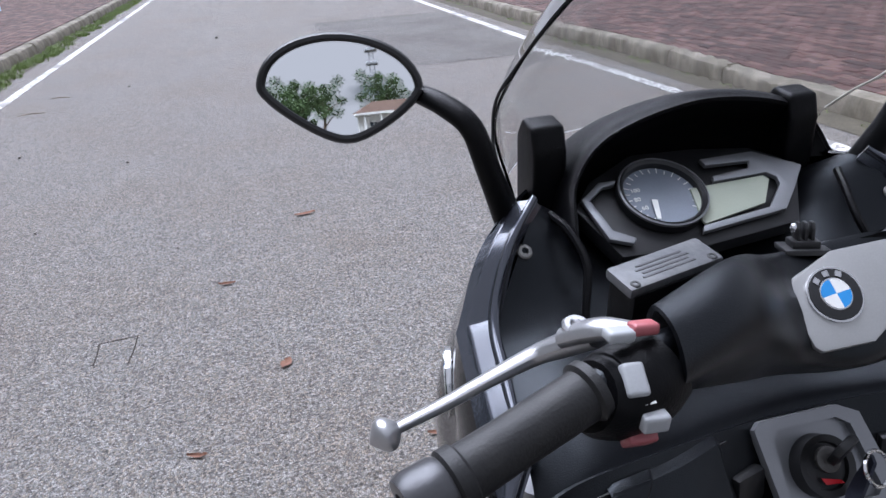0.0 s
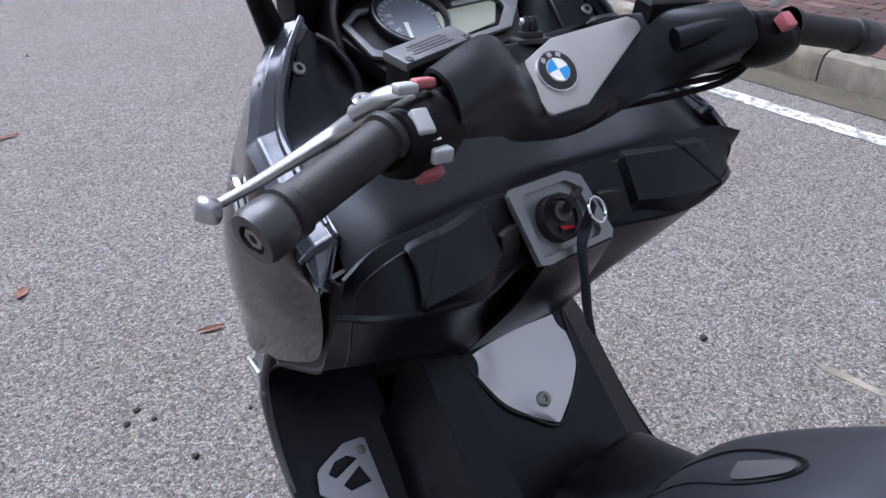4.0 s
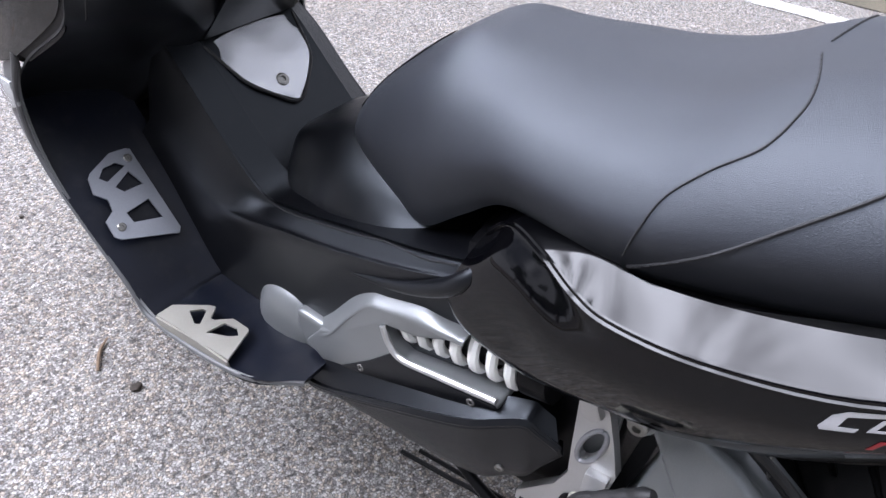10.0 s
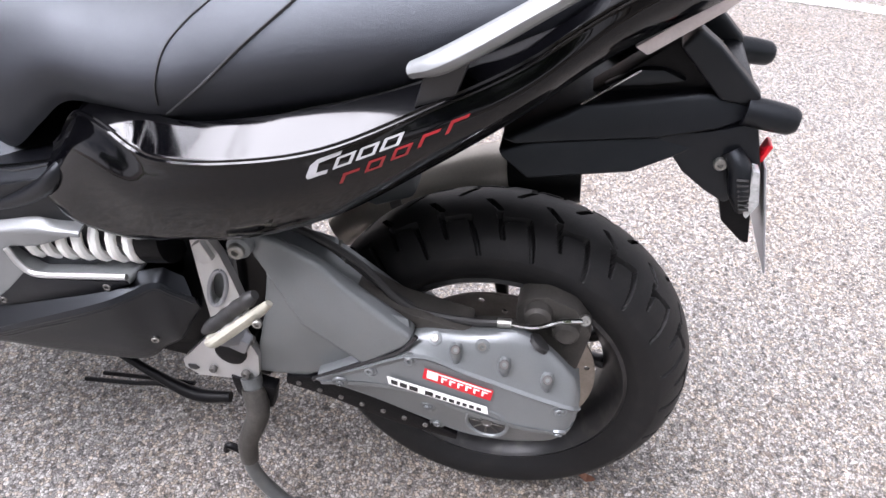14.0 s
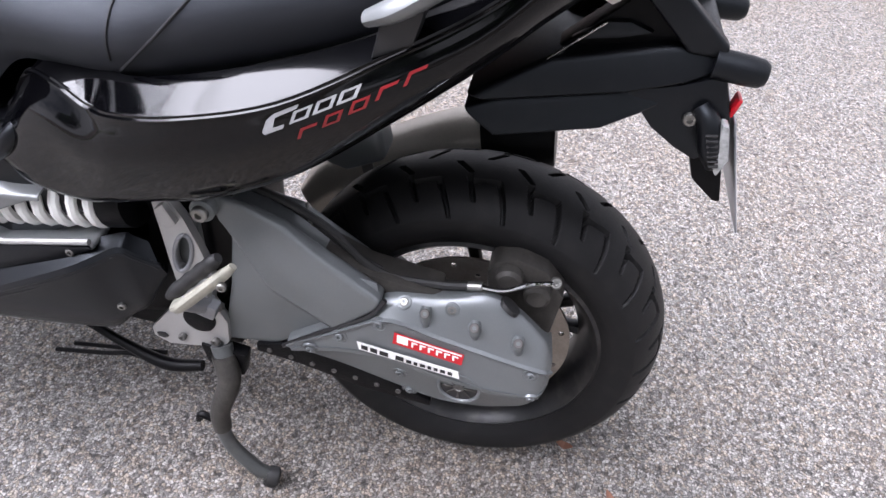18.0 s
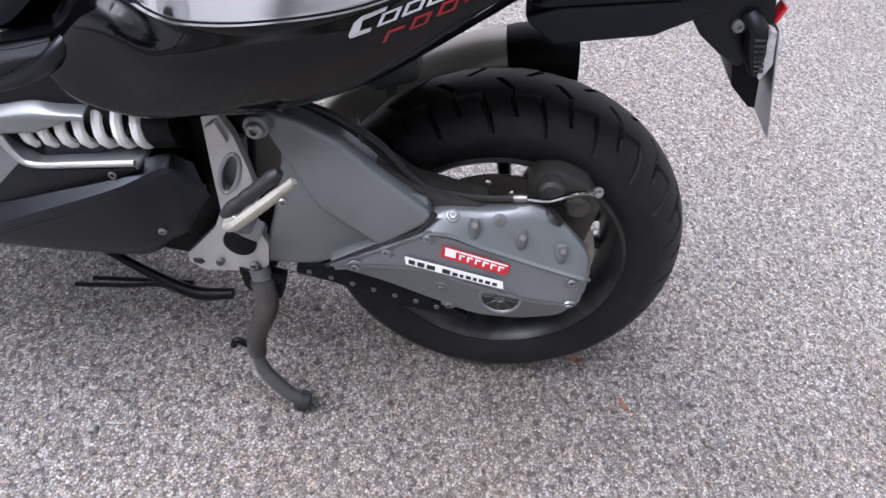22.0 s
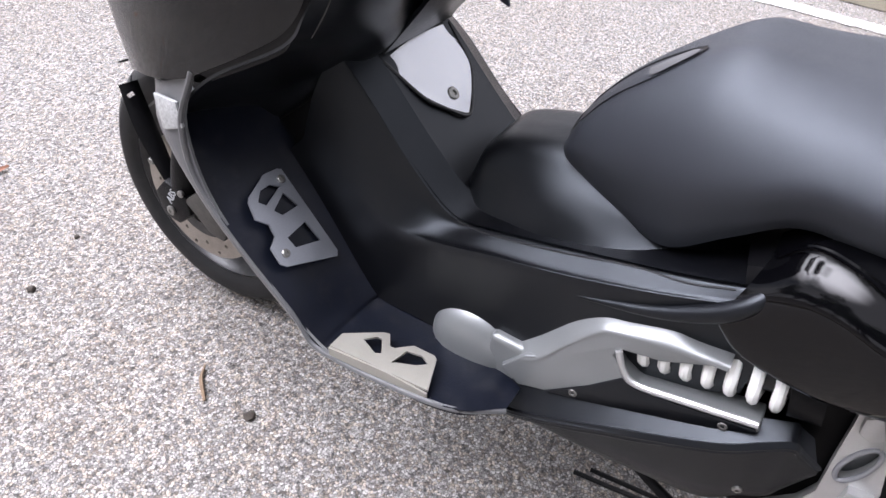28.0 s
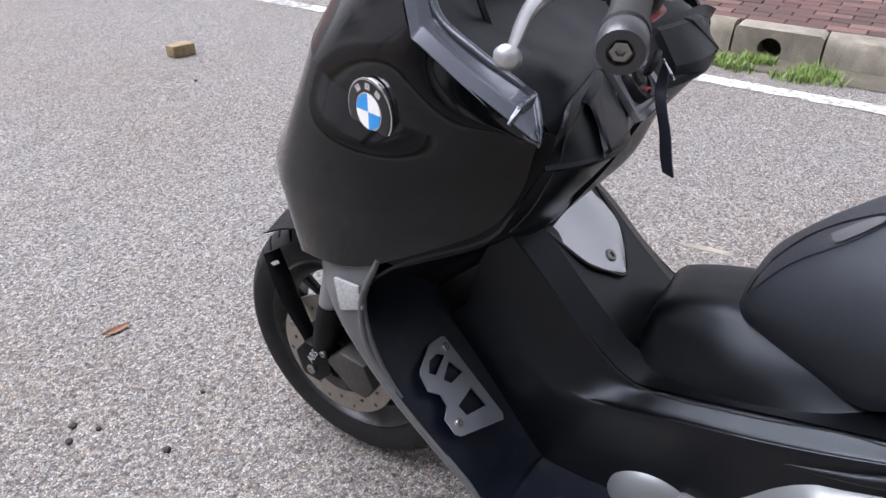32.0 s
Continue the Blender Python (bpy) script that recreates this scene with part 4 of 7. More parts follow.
side_panels = {}
for s in (1, -1):
    side_panels[s] = part("side_panel", shell(creased(side_net(s), 1, 0.1), 5, 6, 0.004, False, (0, -0.4, 0.7)), GLOSS, scooter, "gloss black tail panel with model lettering")

# dark inner body under the seat, between the panels
part("under_seat_body", shell(net(
    ((0, -0.05, 0.64), (-0.16, -0.07, 0.66), (-0.165, -0.09, 0.58), (-0.12, -0.08, 0.5)),
    ((0, -0.14, 0.69), (-0.185, -0.14, 0.70), (-0.185, -0.14, 0.6), (-0.12, -0.14, 0.5)),
    ((0, -0.30, 0.72), (-0.19, -0.30, 0.74), (-0.19, -0.30, 0.64), (-0.12, -0.30, 0.58)),
    ((0, -0.45, 0.77), (-0.18, -0.45, 0.795), (-0.18, -0.45, 0.70), (-0.12, -0.45, 0.66)),
    ((0, -0.62, 0.87), (-0.165, -0.62, 0.885), (-0.16, -0.62, 0.82), (-0.10, -0.62, 0.78)),
    ((0, -0.76, 0.94), (-0.12, -0.76, 0.95), (-0.11, -0.76, 0.91), (-0.06, -0.76, 0.88)),
), 3, 4, 0.004, True, (0, -0.4, 0.3)), INNER, scooter)

# ---- left flank: engine side ----
bpy.context.view_layer.update()


def drape(ob, p, way, lift=0.0):
    """The point of ob's surface met from p along way, raised by lift, and its normal."""
    hit, at, normal, _ = ob.ray_cast(Vector(p), Vector(way).normalized())
    if not hit:
        return Vector(p), -Vector(way).normalized()
    if normal.dot(Vector(way)) > 0:
        normal = -normal
    return at + lift * normal, normal


def on_side(ob, y, z, lift=0.0006):
    return drape(ob, (-0.5, y, z), (1, 0, 0), lift)


def side_shape(name, ob, outline, mat, parent, lift=0.0006, label=""):
    """A thin flat shape laid on a left flank: outline (y, z) draped on ob."""
    bm = bmesh.new()
    a = [bm.verts.new(on_side(ob, y, z, lift)[0]) for y, z in outline]
    bm.faces.new(a)
    bmesh.ops.recalc_face_normals(bm, faces=bm.faces)
    f = bm.faces[:]
    if f[0].normal.x > 0:
        bmesh.ops.reverse_faces(bm, faces=f)
    bmesh.ops.solidify(bm, geom=f, thickness=-0.0003)
    return part(name, bm, mat, parent, label, smooth=False)


part("tunnel_joint", tube([on_side(tunnel, y, z, 0.0003)[0] for y, z in ((0.28, 0.538), (0.226, 0.549), (0.12, 0.578), (0.04, 0.604), (-0.021, 0.621), (-0.07, 0.640))], 0.0013, 6, 5), INK, scooter)
part("side_lip", tube([(-0.184, 0.085, 0.545), (-0.190, 0.0, 0.576), (-0.195, -0.062, 0.613), (-0.194, -0.090, 0.640), (-0.180, -0.106, 0.664)], [0.002, 0.008, 0.0115, 0.0105, 0.005], 14, 8), MATTE, scooter, "rounded lip at the end of the side fairing")
swing = thing("swingarm", "grey cast aluminium swingarm", "swingarm")
swing.parent = scooter
del swing["category"]
part("arm", prism([(-0.318, 0.552), (-0.325, 0.505), (-0.314, 0.427), (-0.291, 0.318), (-0.30, 0.309), (-0.37, 0.318), (-0.456, 0.376), (-0.512, 0.432), (-0.52, 0.452), (-0.40, 0.535)], -0.160, -0.09, 0.007, 3), CAST, swing)
part("arm_rail", prism([(-0.300, 0.560), (-0.309, 0.573), (-0.348, 0.567), (-0.398, 0.549), (-0.439, 0.519), (-0.528, 0.460), (-0.521, 0.443), (-0.464, 0.390), (-0.377, 0.444), (-0.331, 0.510), (-0.312, 0.536)], -0.180, -0.148, 0.009, 3, taper=lambda v: (v.x + 0.02 * max(0.0, (v.z - 0.47 + 0.62 * (v.y + 0.43)) * 6) * (v.x < -0.165), v.y, v.z)), CAST, swing)
part("arm_inner", prism([(-0.345, 0.545), (-0.40, 0.525), (-0.50, 0.478), (-0.60, 0.462), (-0.60, 0.43), (-0.50, 0.43), (-0.40, 0.46)], -0.150, -0.100, 0.008, 2), CASTDARK, swing)
cover = part("chain_cover", shell(creased(creased(creased(net(
    ((-0.10, -0.393, 0.350), (-0.166, -0.393, 0.349), (-0.180, -0.395, 0.345), (-0.182, -0.400, 0.341), (-0.172, -0.402, 0.334), (-0.10, -0.402, 0.330)),
    ((-0.10, -0.457, 0.399), (-0.166, -0.459, 0.397), (-0.182, -0.462, 0.388), (-0.184, -0.465, 0.360), (-0.168, -0.470, 0.315), (-0.10, -0.470, 0.312)),
    ((-0.13, -0.528, 0.450), (-0.160, -0.530, 0.452), (-0.182, -0.534, 0.432), (-0.186, -0.534, 0.366), (-0.165, -0.538, 0.291), (-0.10, -0.538, 0.288)),
    ((-0.13, -0.600, 0.458), (-0.158, -0.600, 0.462), (-0.182, -0.604, 0.419), (-0.187, -0.604, 0.350), (-0.162, -0.606, 0.268), (-0.10, -0.606, 0.266)),
    ((-0.13, -0.660, 0.468), (-0.156, -0.660, 0.474), (-0.182, -0.664, 0.406), (-0.187, -0.664, 0.340), (-0.160, -0.664, 0.267), (-0.10, -0.664, 0.266)),
    ((-0.13, -0.700, 0.450), (-0.155, -0.702, 0.454), (-0.181, -0.704, 0.396), (-0.185, -0.704, 0.336), (-0.159, -0.702, 0.275), (-0.10, -0.702, 0.274)),
    ((-0.13, -0.740, 0.414), (-0.155, -0.742, 0.416), (-0.177, -0.744, 0.384), (-0.180, -0.744, 0.336), (-0.158, -0.738, 0.291), (-0.10, -0.738, 0.291)),
    ((-0.11, -0.752, 0.394), (-0.150, -0.757, 0.388), (-0.162, -0.758, 0.370), (-0.163, -0.758, 0.345), (-0.150, -0.755, 0.322), (-0.11, -0.752, 0.322)),
), 4, 0.12), 3, 0.1), 2, 0.1), 4, 6, 0.004, False, (0, -0.6, 0.37)), CAST, swing, "grey chain case cover with bolts")
part("cover_back", prism([(-0.42, 0.36), (-0.53, 0.43), (-0.66, 0.450), (-0.735, 0.40), (-0.745, 0.345), (-0.72, 0.30), (-0.61, 0.28), (-0.47, 0.33)], -0.148, -0.09, 0.006), CASTDARK, cover)
for y, z in ((-0.430, 0.352), (-0.472, 0.387), (-0.526, 0.424), (-0.732, 0.378), (-0.738, 0.331), (-0.569, 0.280), (-0.556, 0.329)):
    at, n = on_side(cover, y, z, 0.0)
    part("bolt_recess", lathe([(-0.003, 0.0115), (0.0008, 0.0112), (0.0012, 0.010), (0.0004, 0.009), (0.0004, 0)], 20, aim(at, n)), CAST, cover)
    bolt(cover, at, n, 0.0062, CAST)
for y, z in ((-0.585, 0.447), (-0.650, 0.440), (-0.708, 0.424)):
    at, n = on_side(cover, y, z, 0.0)
    low, n2 = on_side(cover, y - 0.002, z - 0.017, 0.0)
    part("bolt_boss", tube([at + Vector((0.004, 0, 0.008)), at + Vector((-0.004, 0, 0)), low + Vector((0.003, 0, 0))], [0.006, 0.0088, 0.0045], 12), CAST, cover)
    bolt(cover, at + Vector((-0.006, 0, 0.005)), (-0.75, 0, 0.65), 0.0066, GREASE, deep=0.006)
for y, z in ((-0.618, 0.468), (-0.555, 0.462)):
    at, n = drape(cover, (-0.164, y, 0.6), (0, 0, -1), 0.0)
    part("bolt_recess", lathe([(-0.003, 0.010), (0.0015, 0.0095), (0.002, 0.008), (0.002, 0)], 18, aim(at, n)), CAST, cover)
    bolt(cover, at, n, 0.006, STEEL)
at, n = on_side(cover, -0.640, 0.328, 0.0)
window = aim(at + Vector((-0.002, 0, 0)), (-1, 0.05, -0.05))
axle_window = part("axle_window", lathe([(-0.012, 0.0315), (0.0010, 0.0312), (0.0022, 0.0296), (0.0016, 0.0270), (-0.0022, 0.0258), (-0.0022, 0.0)], 40, window), CAST, cover, "round axle window with a dark ribbed middle")
part("window_floor", lathe([(-0.004, 0.0262), (-0.0014, 0.0260), (-0.0014, 0.0)], 36, window), INK, axle_window)
for k in range(8):
    a = k * math.pi / 4
    part("window_rib", block((0.003, 0.003, 0.017), window @ Matrix.Rotation(a, 4, "X") @ pose(-0.0008, 0, 0.0155), 0.0008, 1), CASTDARK, axle_window)
part("axle_nut", lathe([(-0.003, 0.0085), (0.0006, 0.0082), (0.0010, 0.006), (-0.0004, 0.005), (-0.0004, 0)], 6, window), GREASE, axle_window)
at, n = drape(cover, (-0.146, -0.69, 0.6), (0, 0, -1), 0.0)
part("rubber_plug", lathe([(-0.004, 0.016), (0.002, 0.015), (0.003, 0.010), (0.003, 0.0)], 24, aim(at, n)), RUBBER, cover)

# two stickers on the cover, their makers' words left as plain shapes
stick = [(-0.498, 0.390), (-0.637, 0.370), (-0.640, 0.356), (-0.501, 0.376)]
side_shape("white_sticker", cover, stick, WHITE, cover, 0.0048, "white sticker with black bars")
f = lambda q, h: (stick[0][0] + (stick[1][0] - stick[0][0]) * q, stick[0][1] + (stick[1][1] - stick[0][1]) * q - h)
q = 0.045
for tall, wide in ((1, 0.066), (1, 0.07), (1, 0.085), (2, 0.025), (1, 0.08), (0, 0.052), (0, 0.036), (0, 0.052), (0, 0.036), (0, 0.040), (0, 0.050), (0, 0.048)):
    if tall < 2:
        top = 0.0032 if tall else 0.0052
        side_shape("sticker_bar", cover, [f(q, top), f(q + wide, top), f(q + wide, 0.0108), f(q, 0.0108)], INK, cover, 0.0054)
    q += wide + 0.024
stick2 = [(-0.548, 0.418), (-0.642, 0.400), (-0.640, 0.380), (-0.546, 0.398)]
side_shape("red_sticker", cover, stick2, RED, cover, 0.0026, "red sticker with white bars")
g = lambda q, h: (stick2[0][0] + (stick2[1][0] - stick2[0][0]) * q, stick2[0][1] + (stick2[1][1] - stick2[0][1]) * q - h)
side_shape("sticker_bar", cover, [g(0.04, 0.002), g(0.97, 0.002), g(0.97, 0.0045), g(0.2, 0.0045), g(0.2, 0.016), g(0.04, 0.016)], WHITE, cover, 0.0031)
for k in range(6):
    q = 0.25 + 0.118 * k
    side_shape("sticker_bar", cover, [g(q, 0.007), g(q + 0.085, 0.007), g(q + 0.085, 0.0095), g(q + 0.03, 0.0095), g(q + 0.03, 0.016), g(q, 0.016)], WHITE, cover, 0.0031)

part("case_joint", tube([(-0.1785, -0.388, 0.340), (-0.1785, -0.463, 0.396), (-0.1785, -0.512, 0.432), (-0.175, -0.532, 0.462)], 0.0035, 6, 4), INK, swing)

# chain guard and chain below the arm
guard = part("chain_guard", prism([(-0.34, 0.315), (-0.42, 0.335), (-0.52, 0.295), (-0.60, 0.262), (-0.60, 0.250), (-0.50, 0.262), (-0.40, 0.290), (-0.34, 0.300)], -0.165, -0.13, 0.003), INNER, swing, "oily black chain guard")
for k in range(7):
    bolt(guard, (-0.166, -0.36 - 0.032 * k, 0.308 - 0.006 * k), (-1, 0, 0), 0.004, GREASE, "rivet", 0.002)

# brake caliper, hose and line
caliper = part("rear_caliper", prism([(-0.652, 0.478), (-0.662, 0.498), (-0.69, 0.508), (-0.73, 0.495), (-0.758, 0.455), (-0.750, 0.375), (-0.715, 0.37), (-0.70, 0.42), (-0.67, 0.440), (-0.654, 0.45)], -0.106, -0.045, 0.008, 2), CASTDARK, swing, "dirty grey brake caliper")
for y, z in ((-0.682, 0.482), (-0.722, 0.462)):
    part("piston_housing", lathe([(-0.004, 0.019), (0.008, 0.018), (0.012, 0.013), (0.012, 0)], 20, aim((-0.112, y, z), (-1, 0, 0))), CASTDARK, caliper)
bolt(caliper, (-0.118, -0.742, 0.492), (-0.8, 0, 0.6), 0.008, STEEL, "banjo_bolt", 0.01)
part("brake_line", tube([(-0.135, -0.644, 0.477), (-0.138, -0.68, 0.482), (-0.135, -0.71, 0.498), (-0.125, -0.738, 0.496)], 0.0032, 8), CHROME, swing, "bright metal brake line")
part("hose_ferrule", tube([(-0.135, -0.632, 0.475), (-0.135, -0.65, 0.478)], 0.0068, 10), STEEL, swing)
part("brake_hose", tube([(-0.105, -0.29, 0.56), (-0.13, -0.373, 0.566), (-0.135, -0.445, 0.533), (-0.135, -0.492, 0.487), (-0.135, -0.53, 0.468), (-0.135, -0.596, 0.468), (-0.135, -0.638, 0.476)], 0.0055, 8), RUBBER, swing, "black brake hose")
part("cable", tube([(-0.10, -0.30, 0.565), (-0.125, -0.40, 0.545), (-0.128, -0.47, 0.497), (-0.128, -0.54, 0.462), (-0.12, -0.60, 0.455)], 0.004, 8), RUBBER, swing)
part("hose_clip", tube([(-0.128, -0.425, 0.525), (-0.132, -0.42, 0.545), (-0.122, -0.416, 0.556)], 0.0025, 6), STEEL, swing)
part("arm_tab", slab([(0, 0), (0.036, 0), (0.038, 0.008), (0.012, 0.014)], 0.004, plane((-0.166, -0.523, 0.460), (0, 1, 0.45), (0.3, 0, 1)), 0.001), CAST, swing)

# lower engine cover with its raised ridge
belly_net = creased(net(
    ((-0.150, 0.165, 0.300), (-0.203, 0.172, 0.308), (-0.211, 0.158, 0.319), (-0.190, 0.138, 0.372)),
    ((-0.150, 0.107, 0.297), (-0.201, 0.105, 0.310), (-0.216, 0.107, 0.335), (-0.188, 0.090, 0.392)),
    ((-0.150, 0.0, 0.297), (-0.198, 0.0, 0.313), (-0.220, 0.0, 0.391), (-0.188, -0.005, 0.428)),
    ((-0.150, -0.117, 0.305), (-0.192, -0.125, 0.325), (-0.219, -0.117, 0.450), (-0.184, -0.117, 0.476)),
    ((-0.150, -0.190, 0.370), (-0.186, -0.195, 0.378), (-0.199, -0.188, 0.486), (-0.172, -0.185, 0.497)),
    ((-0.150, -0.220, 0.430), (-0.170, -0.230, 0.432), (-0.178, -0.226, 0.452), (-0.165, -0.210, 0.480)),
), 2, 0.05)
belly_net = [list(r) for r in zip(*creased([list(r) for r in zip(*belly_net)], 4, 0.35))]
bpy.context.view_layer.update()
belly = part("bottom_cover", shell(belly_net, 5, 5, 0.005, False, (0, 0, 0.4)), MATTE, scooter, "matte black lower engine cover with a sharp crease")
bpy.context.view_layer.update()
part("cover_pleat", tube([on_side(belly, y, z, -0.0022)[0] for y, z in ((0.120, 0.322), (0.06, 0.343), (0.0, 0.377), (-0.06, 0.407), (-0.112, 0.441))], [0.001, 0.003, 0.0038, 0.003, 0.001], 8, 6), MATTE, belly)
for y, z in ((-0.165, 0.378), (-0.205, 0.372)):
    at, n = on_side(belly, y, z, 0.0)
    bolt(belly, at, n, 0.006, STEEL)
# crankcase filling behind the covers, and the sump
part("engine_block", prism([(0.16, 0.30), (0.15, 0.45), (-0.06, 0.56), (-0.28, 0.56), (-0.28, 0.33), (-0.10, 0.29)], -0.14, 0.14, 0.02, 3), INNER, scooter)
part("pedal_tube", tube([(-0.14, 0.03, 0.172), (-0.14, -0.06, 0.188), (-0.142, -0.11, 0.203), (-0.142, -0.15, 0.192), (-0.14, -0.185, 0.192)], 0.0042, 8), INNER, scooter, "black centre stand lever")
part("pedal_tube", tube([(-0.12, 0.01, 0.170), (-0.122, -0.08, 0.186), (-0.125, -0.16, 0.200)], 0.004, 8), INNER, scooter)
part("stand_arm", tube([(-0.13, -0.03, 0.255), (-0.14, -0.10, 0.225), (-0.145, -0.17, 0.200), (-0.14, -0.23, 0.205)], [0.007, 0.008, 0.011, 0.009], 10), INNER, scooter)
part("under_tray", prism([(0.12, 0.285), (-0.18, 0.27), (-0.30, 0.26), (-0.30, 0.32), (0.12, 0.33)], -0.13, 0.13, 0.01), INNER, scooter)

# silver frame bracket with its oval window
oval = [(-0.2585 + 0.0120 * math.sin(2 * math.pi * k / 20) - 0.008 * math.cos(2 * math.pi * k / 20), 0.474 + 0.033 * math.cos(2 * math.pi * k / 20)) for k in range(20)]
bracket = part("frame_bracket", slab([(-0.232, 0.53), (-0.230, 0.562), (-0.250, 0.566), (-0.268, 0.535), (-0.282, 0.49), (-0.294, 0.445), (-0.286, 0.389), (-0.303, 0.352), (-0.300, 0.312), (-0.288, 0.296), (-0.204, 0.283), (-0.182, 0.296), (-0.182, 0.312), (-0.228, 0.372), (-0.240, 0.407), (-0.236, 0.46)], 0.014, plane((-0.168, 0, 0), (0, 1, 0), (0, 0, 1)), 0, [oval]), PEWTER, scooter, "silver cast footpeg bracket")
part("bracket_rim", prism([(-0.236, 0.548), (-0.250, 0.56), (-0.264, 0.53), (-0.252, 0.52), (-0.238, 0.525)], -0.178, -0.165, 0.004), PEWTER, bracket)
part("bracket_web", prism([(-0.262, 0.440), (-0.29, 0.444), (-0.287, 0.392), (-0.262, 0.40)], -0.180, -0.164, 0.005), PEWTER, bracket)
part("pivot_cap", lathe([(-0.004, 0.024), (0.002, 0.0235), (0.004, 0.019), (0.004, 0)], 28, aim((-0.170, -0.262, 0.352), (-1, 0, 0))), INNER, bracket, "round black pivot cap")
for y, z, r in ((-0.230, 0.308, 0.006), (-0.281, 0.311, 0.007), (-0.279, 0.396, 0.006), (-0.297, 0.387, 0.007), (-0.262, 0.384, 0.004)):
    bolt(bracket, (-0.170, y, z), (-1, 0, 0), r, GREASE, deep=0.006)
part("slot", prism([(-0.188, 0.304), (-0.20, 0.306), (-0.206, 0.300), (-0.20, 0.295), (-0.19, 0.296)], -0.1705, -0.165, 0.001), INK, bracket)
part("pivot_lug", lathe([(-0.012, 0.016), (0.004, 0.016), (0.007, 0.012), (0.007, 0)], 24, aim((-0.170, -0.300, 0.557), (-1, 0, 0))), CAST, scooter)
bolt(scooter, (-0.177, -0.300, 0.557), (-1, 0, 0), 0.011, STEEL, "pivot_bolt", 0.008)

# folded footpeg
peg = thing("footpeg", "folding footpeg of dirty alloy with a rubber pad", "footpeg")
peg.parent = scooter
del peg["category"]
part("peg_body", tube([(-0.205, -0.268, 0.430), (-0.238, -0.280, 0.446), (-0.239, -0.318, 0.486), (-0.233, -0.346, 0.514), (-0.229, -0.360, 0.529)], [0.009, 0.0098, 0.0098, 0.0095, 0.006], 10, flat=0.7), PALE, peg)
part("peg_rubber", tube([(-0.236 + 0.0006 * k, -0.270 - 0.0082 * k, 0.462 + 0.0087 * k) for k in range(10)], [0.005] + [0.0100 if k % 2 else 0.0088 for k in range(8)] + [0.006], 10, 3), RUBBER, peg, "worn black rubber pad")
bolt(peg, (-0.246, -0.350, 0.508), (-1, -0.2, 0.1), 0.006, STEEL)
part("peg_arm", tube([(-0.172, -0.284, 0.392), (-0.196, -0.276, 0.410), (-0.218, -0.272, 0.434)], [0.013, 0.011, 0.010], 12), SILVER, peg)
part("peg_hinge", block((0.02, 0.03, 0.026), pose(-0.18, -0.285, 0.392, 20, 0, 0), 0.005), SILVER, peg)

# shock absorber cover and spring
spring_cover = part("spring_cover", prism([(0.16, 0.385), (0.13, 0.425), (0.112, 0.434), (0.076, 0.487), (0.045, 0.526), (0.0, 0.536), (-0.031, 0.548), (-0.095, 0.556), (-0.088, 0.548), (-0.03, 0.518), (0.016, 0.508), (0.022, 0.495), (0.006, 0.478), (-0.014, 0.464), (-0.07, 0.474), (-0.152, 0.490), (-0.154, 0.482), (-0.10, 0.452), (-0.046, 0.432), (0.052, 0.393), (0.13, 0.365)], -0.199, -0.155, 0.004, 3), COVERGREY, scooter, "grey cover over the shock absorber")
facet = (((0.158, 0.412), (0.132, 0.418)), ((0.124, 0.457), (0.110, 0.436)), ((0.084, 0.514), (0.075, 0.488)), ((0.052, 0.537), (0.045, 0.524)), ((0.024, 0.547), (0.018, 0.534)), ((-0.026, 0.566), (-0.031, 0.547)), ((-0.055, 0.560), (-0.062, 0.551)), ((-0.097, 0.560), (-0.098, 0.555)))
part("cover_top", shell([[Vector((-0.160, a[0], a[1] - 0.004)), Vector((-0.170, *a)), Vector((-0.185, (a[0] + b[0]) / 2, (a[1] + b[1]) / 2 + 0.001)), Vector((-0.198, *b)), Vector((-0.200, b[0], b[1] - 0.006))] for a, b in facet], 4, 4, 0.003, False, (0, 0.0, 0.45)), COVERGREY, spring_cover)
# Dark sheet over the grey cover puts the shade below its lip into colour.
part("cover_shade", prism([(0.002, 0.470), (-0.016, 0.4615), (-0.07, 0.4715), (-0.148, 0.4875), (-0.152, 0.483), (-0.10, 0.4535), (-0.046, 0.4335), (0.050, 0.3955), (0.092, 0.381), (0.040, 0.428)], -0.2015, -0.19, 0.0015, 2), MATTE, spring_cover, "dark sheet painting shade on the lower cover face")
part("cover_lip", tube([(-0.199, 0.018, 0.506), (-0.200, 0.006, 0.481), (-0.200, -0.014, 0.468), (-0.200, -0.07, 0.478), (-0.199, -0.150, 0.494)], 0.0045, 8), PEWTER, spring_cover, "bright silver lip")
part("pivot_dome", lathe([(-0.03, 0.066), (-0.012, 0.065), (0.0, 0.060), (0.010, 0.051), (0.018, 0.037), (0.022, 0.019), (0.023, 0.0)], 40, Matrix.Translation((-0.176, 0.214, 0.374)) @ Matrix.Diagonal((1, 1.12, 1, 1)) @ aim((0, 0, 0), (-1, 0, 0.15))), COVERGREY, spring_cover, "round grey dome")
part("dome_link", prism([(0.19, 0.34), (0.185, 0.425), (0.15, 0.424), (0.12, 0.424), (0.10, 0.355)], -0.192, -0.155, 0.010, 3), COVERGREY, spring_cover)
for y, z in ((0.055, 0.404), (-0.118, 0.470)):
    bolt(spring_cover, (-0.199, y, z), (-1, 0, 0.1), 0.006, GREASE)
# Black sheet behind the coils stands in for the shade of the recess.
part("spring_shade", prism([(0.03, 0.555), (0.03, 0.44), (-0.20, 0.46), (-0.21, 0.57)], -0.140, -0.12, 0.005), INK, scooter)
turns, wires = 7, []
